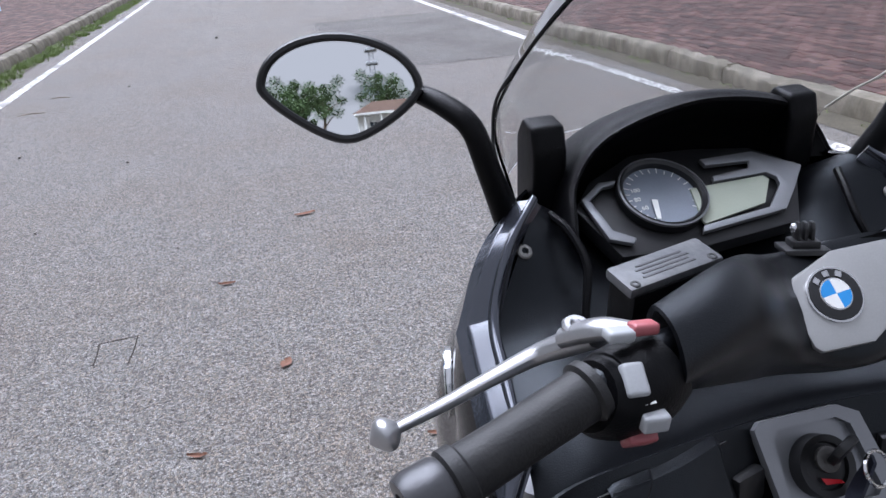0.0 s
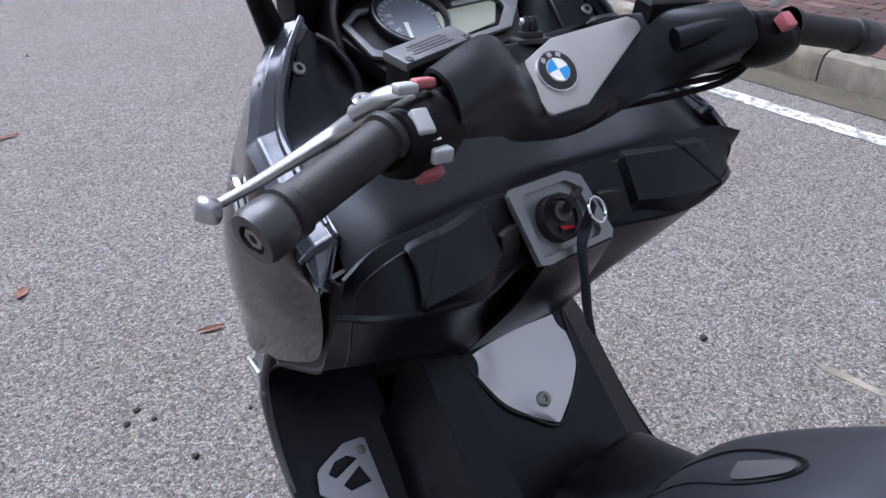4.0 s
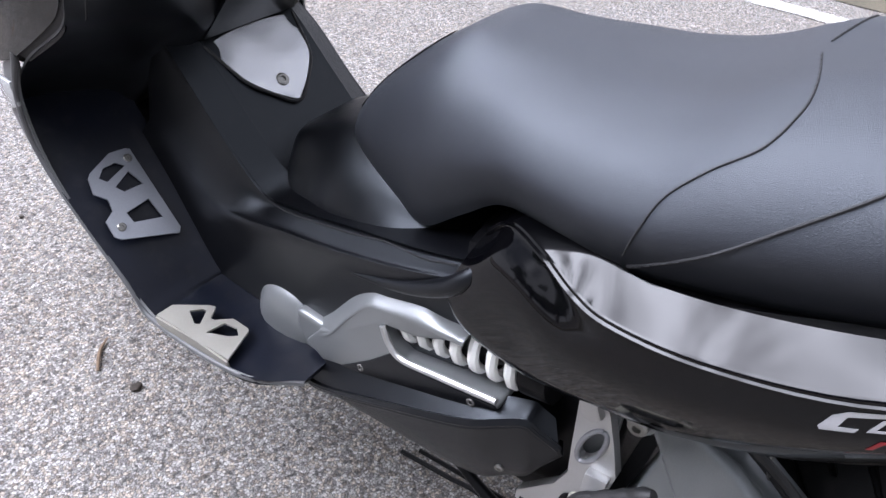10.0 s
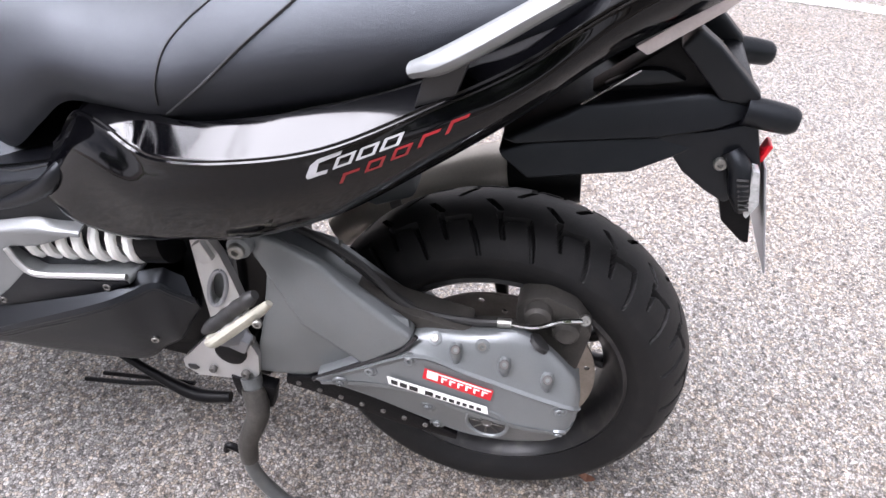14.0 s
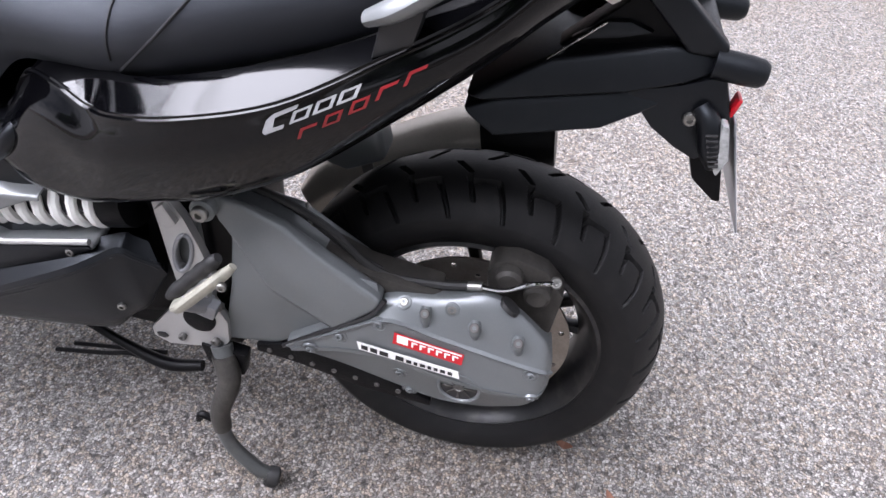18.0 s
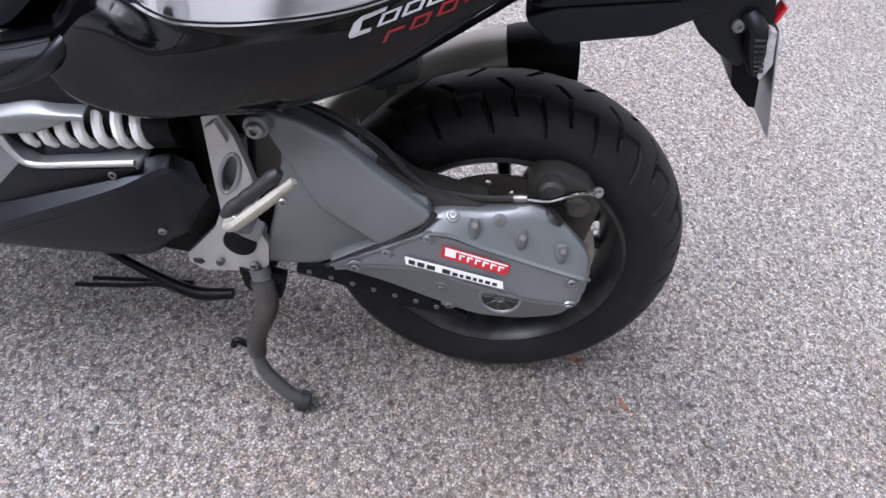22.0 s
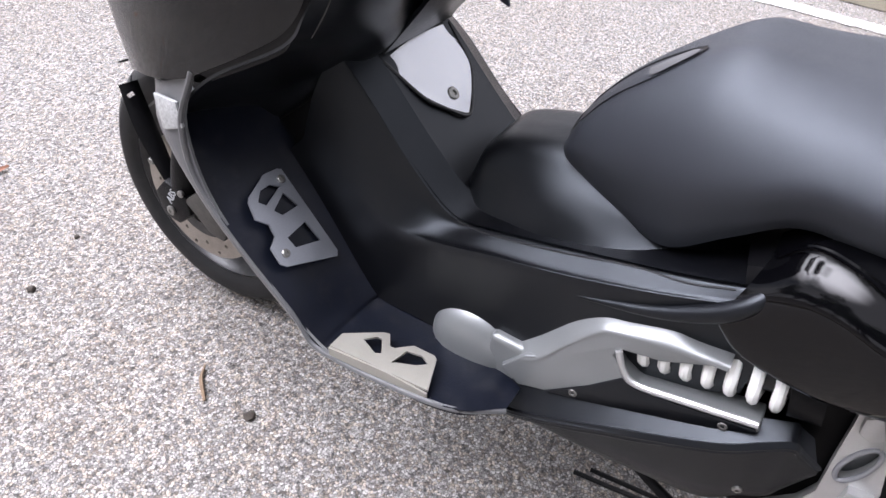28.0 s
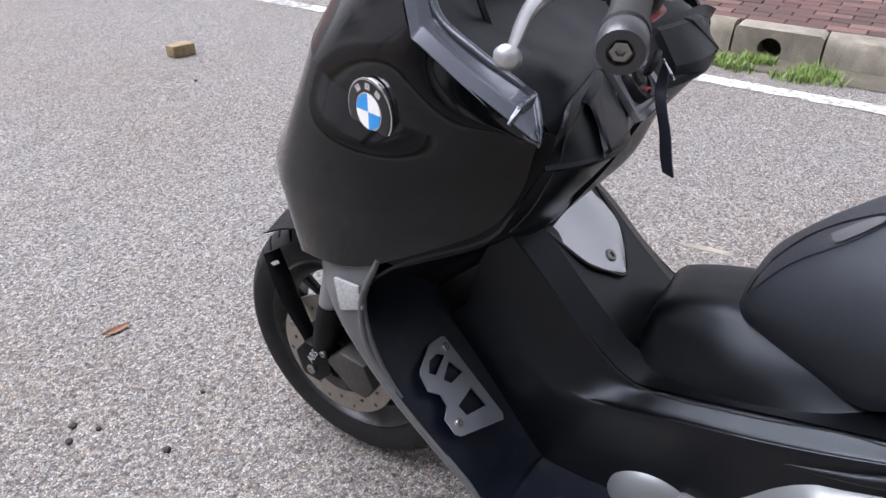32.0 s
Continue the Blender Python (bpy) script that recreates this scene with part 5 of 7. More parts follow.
for k in range(turns * 14 + 1):
    a, f = 2 * math.pi * k / 14, k / (turns * 14)
    wires.append((-0.155 + 0.031 * math.cos(a), 0.005 - 0.172 * f, 0.506 + 0.027 * f + 0.031 * math.sin(a)))
part("shock_spring", tube(wires, 0.0072, 8, 1), WHITE, scooter, "white coil spring")
part("shock_body", tube([(-0.155, 0.02, 0.504), (-0.155, -0.19, 0.538)], 0.018, 14), INK, scooter)
part("spring_seat", tube([(-0.155, -0.166, 0.533), (-0.155, -0.20, 0.540)], 0.036, 18), INNER, scooter)

# side stand
stand = thing("side_stand", "grey steel side stand", "stand")
stand.parent = scooter
del stand["category"]
part("leg", tube([(-0.165, -0.285, 0.30), (-0.185, -0.300, 0.25), (-0.20, -0.282, 0.185), (-0.205, -0.288, 0.115), (-0.205, -0.325, 0.055), (-0.20, -0.348, 0.03)], [0.016, 0.014, 0.011, 0.0115, 0.012, 0.011], 12), STANDSTEEL, stand)
part("leg_sleeve", tube([(-0.172, -0.290, 0.285), (-0.188, -0.300, 0.245), (-0.201, -0.284, 0.19), (-0.206, -0.284, 0.150)], [0.018, 0.0175, 0.0155, 0.0145], 14), CASTDARK, stand, "dark upper sleeve of the stand")
part("pivot_plate", prism([(-0.255, 0.30), (-0.325, 0.29), (-0.318, 0.245), (-0.285, 0.235), (-0.262, 0.262)], -0.172, -0.150, 0.004), INNER, stand)
part("foot", lathe([(-0.012, 0.0), (-0.012, 0.018), (-0.004, 0.021), (0.006, 0.021), (0.010, 0.016), (0.010, 0)], 20, aim((-0.20, -0.352, 0.024), (0.2, -0.85, -0.3)) @ Matrix.Diagonal((1, 0.8, 1.0, 1))), RUBBER, stand, "black stand foot")
part("tab", tube([(-0.205, -0.27, 0.165), (-0.205, -0.252, 0.172), (-0.205, -0.246, 0.158)], 0.006, 8), INNER, stand)
# bright ring round the oval window, with the pale casting seen through it
part("window_rim", tube([(-0.1685, y, z) for y, z in oval] + [(-0.1685, *oval[0])], 0.0032, 8, 2, caps=False), SILVER, bracket)
part("window_back", prism([(-0.242, 0.43), (-0.242, 0.52), (-0.276, 0.52), (-0.276, 0.43)], -0.150, -0.140, 0.002), CAST, bracket)

# ---- tail ----
# model lettering as plain silver and red shapes on the left panel
flank = side_panels[1]


def glyph(y, z, w, h, mat, kind):
    """One slanted sign: a ring, an open C or a plain bar."""
    lean = 0.35
    q = lambda u, v: (y - u * w - lean * v * h, z + v * h + u * w * 0.52)
    if kind == "c":
        side_shape("lettering", flank, [q(1, 1), q(0.2, 1), q(0, 0.8), q(0, 0.2), q(0.12, 0), q(0.75, 0), q(0.75, 0.2), q(0.35, 0.24), q(0.3, 0.75), q(1, 0.8)], mat, scooter)
    elif kind == "o":
        for a in ([q(0, 0), q(1, 0), q(1, 0.2), q(0, 0.2)], [q(0, 0.8), q(1, 0.8), q(1, 1), q(0, 1)], [q(0, 0.2), q(0.2, 0.2), q(0.2, 0.8), q(0, 0.8)], [q(0.8, 0.2), q(1, 0.2), q(1, 0.8), q(0.8, 0.8)]):
            side_shape("lettering", flank, a, mat, scooter)
    else:
        side_shape("lettering", flank, [q(0, 0), q(0.22, 0), q(0.22, 0.74), q(1, 0.76), q(1, 1), q(0, 1)], mat, scooter)


glyph(-0.424, 0.733, 0.030, 0.022, LETTER, "c")
for k in range(3):
    glyph(-0.4525 - 0.0225 * k, 0.7495 + 0.0122 * k, 0.0185, 0.0135, LETTER, "o")
for k in range(5):
    glyph(-0.458 - 0.0250 * k, 0.7320 + 0.0165 * k, 0.0165, 0.0145, FADED, "o" if k in (1, 2) else "f")

for s in (-1, 1):
    rail = part("grab_rail", tube([(s * 0.215, -0.522, 0.852), (s * 0.222, -0.56, 0.874), (s * 0.208, -0.64, 0.930), (s * 0.165, -0.73, 0.985), (s * 0.10, -0.80, 1.005), (s * 0.03, -0.83, 1.01)], [0.012, 0.018, 0.016, 0.015, 0.014, 0.014], 12, flat=0.65), COVERGREY, scooter, "silver-grey passenger grab rail")
    part("rail_mount", prism([(-0.525, 0.815), (-0.565, 0.835), (-0.575, 0.872), (-0.535, 0.858)], s * 0.222, s * 0.19, 0.004), INK, rail)
part("tail_top", shell(net(
    ((0, -0.70, 0.955), (-0.12, -0.70, 0.945), (-0.16, -0.70, 0.93)),
    ((0, -0.78, 0.985), (-0.09, -0.78, 0.98), (-0.11, -0.79, 0.968)),
    ((0, -0.87, 0.985), (-0.04, -0.865, 0.983), (-0.055, -0.86, 0.975)),
), 4, 4, 0.004, True, (0, -0.7, 0.8)), GLOSS, scooter)
part("tail_lamp", prism([(-0.72, 0.862), (-0.80, 0.915), (-0.868, 0.965), (-0.872, 0.955), (-0.80, 0.895), (-0.735, 0.852)], -0.095, 0.095, 0.004, taper=lambda v: (v.x * (1.25 + (v.y + 0.72) * 4.5), v.y, v.z)), LAMP, scooter, "clear and red tail lamp")
part("panel_trim", tube([(-0.097, -0.682, 0.783), (-0.096, -0.708, 0.806), (-0.094, -0.735, 0.829)], 0.0012, 6), CHROME, scooter)

# rear mudguard carrier with its braces
carrier = thing("tail_fender", "matte black rear mudguard and plate carrier", "mudguard")
carrier.parent = scooter
del carrier["category"]
wedge = lambda v: (v.x * (1.0 + (v.y + 0.86) * 0.5) * (1.0 + 4.0 * (0.775 - v.z)), v.y, v.z)
flare = lambda v: (v.x * (1.0 + (v.y + 0.86) * 0.5) * (1.0 + 5.0 * (0.735 - v.z)), v.y, v.z)
part("fender_beam", prism([(-0.60, 0.737), (-0.682, 0.783), (-0.80, 0.808), (-0.859, 0.815), (-0.868, 0.794), (-0.827, 0.774), (-0.77, 0.758), (-0.62, 0.733)], -0.092, 0.092, 0.007, 3, taper=wedge), MATTE, carrier)
part("fender_lower", prism([(-0.60, 0.722), (-0.64, 0.736), (-0.77, 0.757), (-0.83, 0.772), (-0.828, 0.757), (-0.789, 0.735), (-0.75, 0.716), (-0.638, 0.696), (-0.606, 0.714)], -0.095, 0.095, 0.006, 3, taper=flare), MATTE, carrier)
for s in (-1, 1):
    part("brace", prism([(-0.768, 0.856), (-0.782, 0.878), (-0.808, 0.862), (-0.862, 0.816), (-0.858, 0.803), (-0.822, 0.805)], s * 0.088, s * 0.062, 0.006, 3), MATTE, carrier)
    part("fender_fin", prism([(-0.690, 0.783), (-0.738, 0.828), (-0.770, 0.858), (-0.822, 0.806)], s * 0.068, s * 0.030, 0.004), INNER, carrier)
    part("fin_ridge", prism([(-0.702, 0.797), (-0.738, 0.823), (-0.760, 0.826), (-0.787, 0.817), (-0.75, 0.806)], s * 0.078, s * 0.060, 0.005), MATTE, carrier)
    part("end_stub", lathe([(-0.012, 0.0), (-0.012, 0.0165), (0.020, 0.0160), (0.036, 0.0150), (0.042, 0.011), (0.042, 0)], 24, aim((s * 0.083, -0.862, 0.797), (s * 0.1, -1, -0.06))), MATTE, carrier, "black rubber stub")
part("plate_holder", prism([(-0.768, 0.756), (-0.789, 0.735), (-0.805, 0.717), (-0.835, 0.697), (-0.862, 0.684), (-0.874, 0.70), (-0.886, 0.736), (-0.866, 0.790), (-0.83, 0.774)], -0.091, 0.02, 0.005, 2), MATTE, carrier)
part("plate_flap", prism([(-0.855, 0.690), (-0.868, 0.655), (-0.898, 0.630), (-0.908, 0.629), (-0.895, 0.68), (-0.885, 0.705)], -0.082, 0.0, 0.003, 2), INNER, carrier)
bolt(carrier, (-0.092, -0.842, 0.736), (-1, 0, 0.1), 0.0075, STEEL, "bolt", 0.006)
signal = part("indicator_stalk", tube([(-0.090, -0.850, 0.752), (-0.099, -0.862, 0.738), (-0.104, -0.870, 0.712), (-0.101, -0.878, 0.686)], [0.010, 0.0125, 0.0135, 0.006], 12), MATTE, carrier, "ribbed black indicator stalk")
for k in range(7):
    f = k / 6
    part("rib", tube([(-0.116 + 0.003 * abs(f - 0.5), -0.859 - 0.013 * f, 0.731 - 0.036 * f), (-0.115, -0.871 - 0.011 * f, 0.733 - 0.036 * f)], 0.0018, 6), RUBBER, signal)
part("indicator_lens", prism([(-0.872, 0.745), (-0.880, 0.744), (-0.891, 0.705), (-0.884, 0.682), (-0.879, 0.688)], -0.114, -0.094, 0.003), CLEAR, signal, "clear indicator lens")
part("reflector", block((0.022, 0.005, 0.022), pose(-0.076, -0.886, 0.752, 15, 0, 0), 0.002), RED, carrier, "red reflector")
plate = part("number_plate", block((0.18, 0.0025, 0.15), pose(0.002, -0.914, 0.665, -18, 0, 0), 0.001), ALU, carrier, "number plate seen edge-on")
for k in range(4):
    part("plate_bar", block((0.028, 0.001, 0.06), pose(-0.060 + 0.040 * k, -0.9156, 0.6655, -18, 0, 0), 0), INK, plate)

# silencer beyond the rear wheel
silencer = part("silencer", tube([(0.13, -0.33, 0.36), (0.15, -0.38, 0.405), (0.155, -0.46, 0.445), (0.155, -0.56, 0.497), (0.155, -0.62, 0.520)], [0.030, 0.050, 0.056, 0.056, 0.054], 28), SATINSTEEL, scooter, "satin steel silencer with a dark end cap")
part("end_cap", tube([(0.155, -0.612, 0.517), (0.155, -0.66, 0.530), (0.155, -0.715, 0.538)], [0.056, 0.056, 0.044], 28), INNER, silencer)
part("clamp", tube([(0.154, -0.435, 0.432), (0.155, -0.452, 0.441)], 0.0585, 28), STEEL, silencer)
part("linkage", prism([(-0.36, 0.575), (-0.42, 0.60), (-0.47, 0.58), (-0.48, 0.53), (-0.42, 0.50), (-0.36, 0.52)], 0.03, 0.09, 0.012, 3), CAST, scooter)

# ---- foot plates, tunnel plate, badges ----
def ring_pts(r, n=32, c=(0, 0)):
    return [(c[0] + r * math.cos(2 * math.pi * k / n), c[1] + r * math.sin(2 * math.pi * k / n)) for k in range(n)]


def roundel(parent, at, u, v, r):
    """A round enamel badge: bright rim, black ring, blue and white quarters."""
    m = plane(at, u, v)
    disc = lambda rr, z0, z1: slab(ring_pts(rr), z1 - z0, m @ Matrix.Translation((0, 0, z0)), 0.0006)
    b = part("badge", disc(r, -0.004, 0.0022), CHROME, parent, "round blue and white enamel badge")
    part("badge_ring", disc(r * 0.94, 0.0024, 0.0032), INK, b)
    part("badge_line", disc(r * 0.58, 0.0033, 0.0036), CHROME, b)
    for k in range(4):
        a0 = math.pi / 2 * k
        pts = [(0, 0)] + [(r * 0.54 * math.cos(a0 + math.pi / 2 * j / 8), r * 0.54 * math.sin(a0 + math.pi / 2 * j / 8)) for j in range(9)]
        part("badge_quarter", slab(pts, 0.0006, m @ Matrix.Translation((0, 0, 0.0037)), 0), WHITE if k % 2 == 0 else BLUE, b, smooth=False)
    for k in range(3):
        a = math.pi / 2 + (1 - k) * 0.62
        w = r * 0.11
        part("badge_bar", slab([(-w, -r * 0.10), (w, -r * 0.10), (w, r * 0.10), (-w, r * 0.10)], 0.0005, m @ Matrix.Translation((r * 0.76 * math.cos(a), r * 0.76 * math.sin(a), 0.0033)) @ Matrix.Rotation(a - math.pi / 2, 4, "Z"), 0), CHROME, b, smooth=False)
    return b


for s in (-1, 1):
    m = Matrix.Diagonal((1 if s < 0 else -1, 1, 1, 1)) @ plane((-0.21, 0.512, 0.470), (1, 0, 0), (0, 0.76, 0.65))
    fp = part("foot_plate", slab([(-0.041, 0.055), (-0.034, 0.061), (0.008, 0.077), (0.034, 0.074), (0.040, 0.070), (0.032, -0.074), (0.025, -0.081), (-0.055, -0.048), (-0.061, -0.040), (-0.058, -0.014), (-0.040, -0.004), (-0.036, 0.014), (-0.049, 0.03)], 0.003, m, 0,
              [[(-0.028, 0.048), (-0.013, 0.060), (0.007, 0.060), (0.018, 0.050), (-0.020, 0.038)], [(-0.015, 0.026), (0.017, 0.040), (0.024, 0.013), (-0.008, 0.014)], [(-0.025, -0.016), (0.017, -0.012), (0.018, -0.047), (-0.024, -0.034)]]), ALU, scooter, "brushed aluminium foot plate with cut-outs", smooth=False)
    for u, v in ((0.028, 0.058), (-0.044, -0.032)):
        c = m @ Vector((u, v, 0.003))
        bolt(fp, c, m.to_3x3() @ Vector((0, 0, 1)), 0.0065, STEEL)
    m2 = Matrix.Diagonal((1 if s < 0 else -1, 1, 1, 1)) @ plane((-0.255, 0.28, 0.372), (0, 1, -0.11), (1, 0, 0))
    m2 = m2 @ Matrix.Diagonal((1, 1, -1, 1))
    lp = part("heel_plate", slab([(0.099, -0.036), (0.099, -0.008), (0.05, 0.024), (0.04, 0.026), (0.026, 0.006), (0.018, 0.006), (-0.002, 0.024), (-0.038, 0.022), (-0.043, 0.018), (-0.064, -0.036)], 0.003, m2, 0,
              [[(0.066, -0.002), (0.052, 0.012), (0.044, 0.012), (0.028, -0.012), (0.036, -0.016)], [(0.006, -0.018), (0.0, 0.010), (-0.023, 0.013), (-0.038, 0.004), (-0.026, -0.006)]]), PLATEALU, scooter, "dull aluminium heel plate", smooth=False)
    part("plate_flange", slab([(0.099, 0), (-0.064, 0), (-0.064, 0.012), (0.0, 0.018), (0.099, 0.014)], 0.003, Matrix.Diagonal((1 if s < 0 else -1, 1, 1, 1)) @ plane((-0.2935, 0.28, 0.357), (0, 1, -0.11), (0, 0, 1)), 0), PLATEALU, lp, smooth=False)
    for u, v in ((0.052, -0.012), (-0.043, -0.018)):
        bolt(lp, m2 @ Vector((u, v, 0.003)), (0, 0, 1), 0.006, STEEL)

tp = plane((0, 0.40, 0.652), (1, 0, 0), (0, 0.72, 0.69))
plate_t = part("tunnel_plate", shell([[tp @ Vector(p) for p in r] for r in (
    ((-0.084, 0.063, -0.004), (-0.045, 0.068, 0.003), (0, 0.070, 0.004), (0.045, 0.068, 0.003), (0.082, 0.066, -0.004)),
    ((-0.074, 0.030, 0.001), (-0.037, 0.030, 0.004), (0, 0.030, 0.005), (0.037, 0.030, 0.004), (0.074, 0.030, 0.001)),
    ((-0.061, -0.004, 0.004), (-0.03, -0.004, 0.006), (0, -0.004, 0.0065), (0.033, -0.002, 0.006), (0.066, 0.0, 0.004)),
    ((-0.034, -0.034, 0.004), (-0.017, -0.034, 0.006), (0, -0.034, 0.0065), (0.018, -0.033, 0.006), (0.038, -0.032, 0.004)),
    ((-0.004, -0.058, 0.004), (-0.002, -0.058, 0.0045), (0, -0.0585, 0.0045), (0.002, -0.058, 0.0045), (0.004, -0.058, 0.004)),
)], 5, 5, 0.004, False, (0, 0.4, 0.4)), PLATESILVER, scooter, "silver shield-shaped plate with one screw")
bolt(plate_t, tp @ Vector((-0.008, -0.024, 0.0055)), tp.to_3x3() @ Vector((0, 0, 1)), 0.010, STEEL)
part("plate_joint", tube([tp @ Vector(p) for p in ((-0.086, 0.063, -0.001), (-0.063, -0.005, 0.003), (-0.034, -0.037, 0.003), (0, -0.062, 0.003), (0.039, -0.035, 0.003), (0.068, -0.001, 0.003), (0.084, 0.066, -0.001))], 0.0024, 6), INK, scooter)
part("riser", shell(net(
    ((-0.05, 0.352, 0.868), (0, 0.350, 0.868), (0.05, 0.350, 0.868)),
    ((-0.062, 0.385, 0.80), (0, 0.375, 0.795), (0.062, 0.385, 0.80)),
    ((-0.085, 0.445, 0.705), (0, 0.445, 0.706), (0.085, 0.445, 0.705)),
), 6, 6, 0.006, False, (0, 0.6, 0.8)), MATTE, scooter, "dark grey riser below the ignition lock")

# side badges on the fairing
bpy.context.view_layer.update()
for s in (-1, 1):
    n = Vector((s * 0.97, 0.23, 0.06)).normalized()
    at = Vector((s * 0.2775, 0.596, 0.905)) + 0.001 * n
    roundel(scooter, at, Vector((0, 0, 1)).cross(n), (0, 0, 1), 0.039)

# ---- ignition lock ----
G = plane((0, 0.383, 0.905), (1, 0, 0), (0, 0.6, 0.8))
lock = part("ignition_panel", slab([(-0.061, 0.034), (-0.054, 0.040), (0.022, 0.040), (0.042, 0.030), (0.058, -0.040), (0.052, -0.048), (-0.041, -0.049), (-0.053, -0.046)], 0.009, G @ Matrix.Translation((0, 0, -0.006)), 0.0, [[(-0.046, -0.040), (0.036, -0.040), (0.042, -0.034), (0.030, 0.022), (0.018, 0.030), (-0.040, 0.030), (-0.046, 0.022)][::-1]]), SILVER, scooter, "silver ignition lock surround")
part("panel_floor", slab([(-0.050, -0.043), (0.040, -0.043), (0.045, -0.034), (0.033, 0.026), (0.018, 0.033), (-0.042, 0.033), (-0.050, 0.022)], 0.003, G @ Matrix.Translation((0, 0, -0.007)), 0), SILVER, lock, smooth=False)
part("lock_well", lathe([(-0.006, 0.027), (0.0105, 0.026), (0.0095, 0.020), (0.006, 0.019), (0.006, 0.0)], 32, G @ pose(-0.008, -0.006, 0, 0, -90, 0)), INK, lock)
part("lock_mark", slab([(-0.012, -0.008), (0.006, -0.013), (0.008, -0.016), (-0.009, -0.014)], 0.001, G @ pose(-0.006, -0.006, 0.0098), 0), RED, lock, smooth=False)
part("lock_barrel", lathe([(0.004, 0.011), (0.011, 0.011), (0.012, 0.009), (0.012, 0)], 24, G @ pose(-0.006, -0.001, 0, 0, -90, 0)), GREASE, lock)
key = thing("ignition_key", "black key on a ring with a dark strap, in the lock", "key")
key.parent = scooter
del key["category"]
part("key_head", slab([(-0.006, 0), (0.006, 0), (0.013, 0.012), (0.013, 0.03), (0.006, 0.036), (-0.006, 0.036), (-0.013, 0.03), (-0.013, 0.012)], 0.008, G @ pose(-0.004, 0.002, 0.012, 62, 0, 25), 0.003), INK, key)
part("key_ring", tube([G @ Vector((0.016 + 0.016 * math.cos(a * 0.5236), -0.012 + 0.014 * math.sin(a * 0.5236), 0.036 - 0.006 * math.cos(a * 0.5236))) for a in range(13)], 0.0016, 6, 3), CHROME, key)
part("strap", shell([[Vector((x - 0.002, y - w, z - 0.2 * w)), Vector((x, y, z)), Vector((x + 0.002, y + w, z + 0.2 * w))] for x, y, z, w in ((0.014, 0.352, 0.924, 0.004), (0.004, 0.350, 0.902, 0.0075), (-0.006, 0.345, 0.880, 0.008), (-0.008, 0.332, 0.840, 0.008), (-0.008, 0.326, 0.810, 0.0085), (-0.004, 0.320, 0.784, 0.008))], 3, 4, 0.003, False, (1, 0.33, 0.85)), STRAP, key, "dark blue fabric strap")

# glove box joints and the little latch pocket
for s in (-1, 1):
    for line in ([(-0.255, 0.79), (-0.262, 0.83), (-0.268, 0.87), (-0.268, 0.90), (-0.264, 0.922), (-0.225, 0.936), (-0.15, 0.938), (-0.09, 0.932)],):
        pts = [drape(fascia, (s * x, 0.0, z), (0, 1, 0), 0.0002)[0] for x, z in line]
        part("glove_box_joint", tube(pts, 0.0014, 6, 5), INK, scooter)
    lid = []
    for z, lift in ((0.942, 0.0), (0.936, 0.006), (0.892, 0.009), (0.882, 0.0005)):
        row = []
        for k, x in enumerate((-0.262, -0.255, -0.21, -0.15, -0.105, -0.097)):
            p, n = drape(fascia, (s * (x + (0.034 + 0.8 * (z - 0.882) if k < 2 else 0.0)), 0.0, z - (0.004 if k in (0, 5) else 0)), (0, 1, 0), 0.0)
            row.append(p + n * (lift if 0 < k < 5 else 0.0))
        lid.append(row)
    lid = creased(creased(lid, 4, 0.12), 1, 0.12)
    lid = [list(r) for r in zip(*creased(creased([list(r) for r in zip(*lid)], 2, 0.12), 1, 0.12))]
    part("glove_box_lid", shell(lid, 3, 3, 0.002, False, (0, 0.8, 0.8)), MATTE, scooter, "black glove box lid")
    at, n = drape(fascia, (s * 0.075, 0.0, 0.888), (0, 1, 0), 0.0)
    part("latch_pocket", block((0.034, 0.012, 0.040), plane(at + Vector((0, 0.003, 0)), (1, -0.3 * s, 0), (0, 0.1, 1)) @ pose(0, 0, 0, 90, 0, 0), 0.005), INK, scooter)

# ---- instruments ----
C = plane((0, 0.61, 1.064), (1, 0, 0), (0, 0.88, 0.47))
cluster = thing("instrument_cluster", "instrument cluster with round dial and pale display", "instrument")
cluster.parent = scooter
del cluster["category"]
part("housing", slab([(-0.130, 0.010), (-0.10, 0.045), (-0.04, 0.075), (0.03, 0.072), (0.10, 0.062), (0.145, 0.030), (0.100, -0.050), (-0.02, -0.062), (-0.105, -0.058)], 0.02, C @ Matrix.Translation((0, 0, -0.022)), 0.004), INK, cluster)
for pts in ([(-0.123, 0.014), (-0.096, 0.034), (-0.076, 0.034), (-0.080, 0.028), (-0.094, 0.027), (-0.114, 0.012), (-0.106, -0.030), (-0.086, -0.044), (-0.092, -0.050), (-0.114, -0.040)],
            [(0.028, 0.046), (0.092, 0.047), (0.138, 0.017), (0.112, -0.012), (0.086, -0.038), (-0.016, -0.050), (-0.012, -0.042), (0.070, -0.032), (0.098, -0.004), (0.100, 0.006), (0.092, 0.014), (0.028, 0.012), (0.030, 0.020), (0.075, 0.024), (0.082, 0.034), (0.030, 0.036)]):
    part("bezel", slab(pts, 0.006, C @ Matrix.Translation((0, 0, 0.001)), 0.0015), SILVER, cluster, "silver bezel")
part("dial_rim", lathe([(0.0, 0.047), (0.010, 0.047), (0.013, 0.044), (0.010, 0.041), (0.0, 0.040)], 48, C @ pose(-0.036, 0.006, 0.0, 0, -90, 0)), INK, cluster)
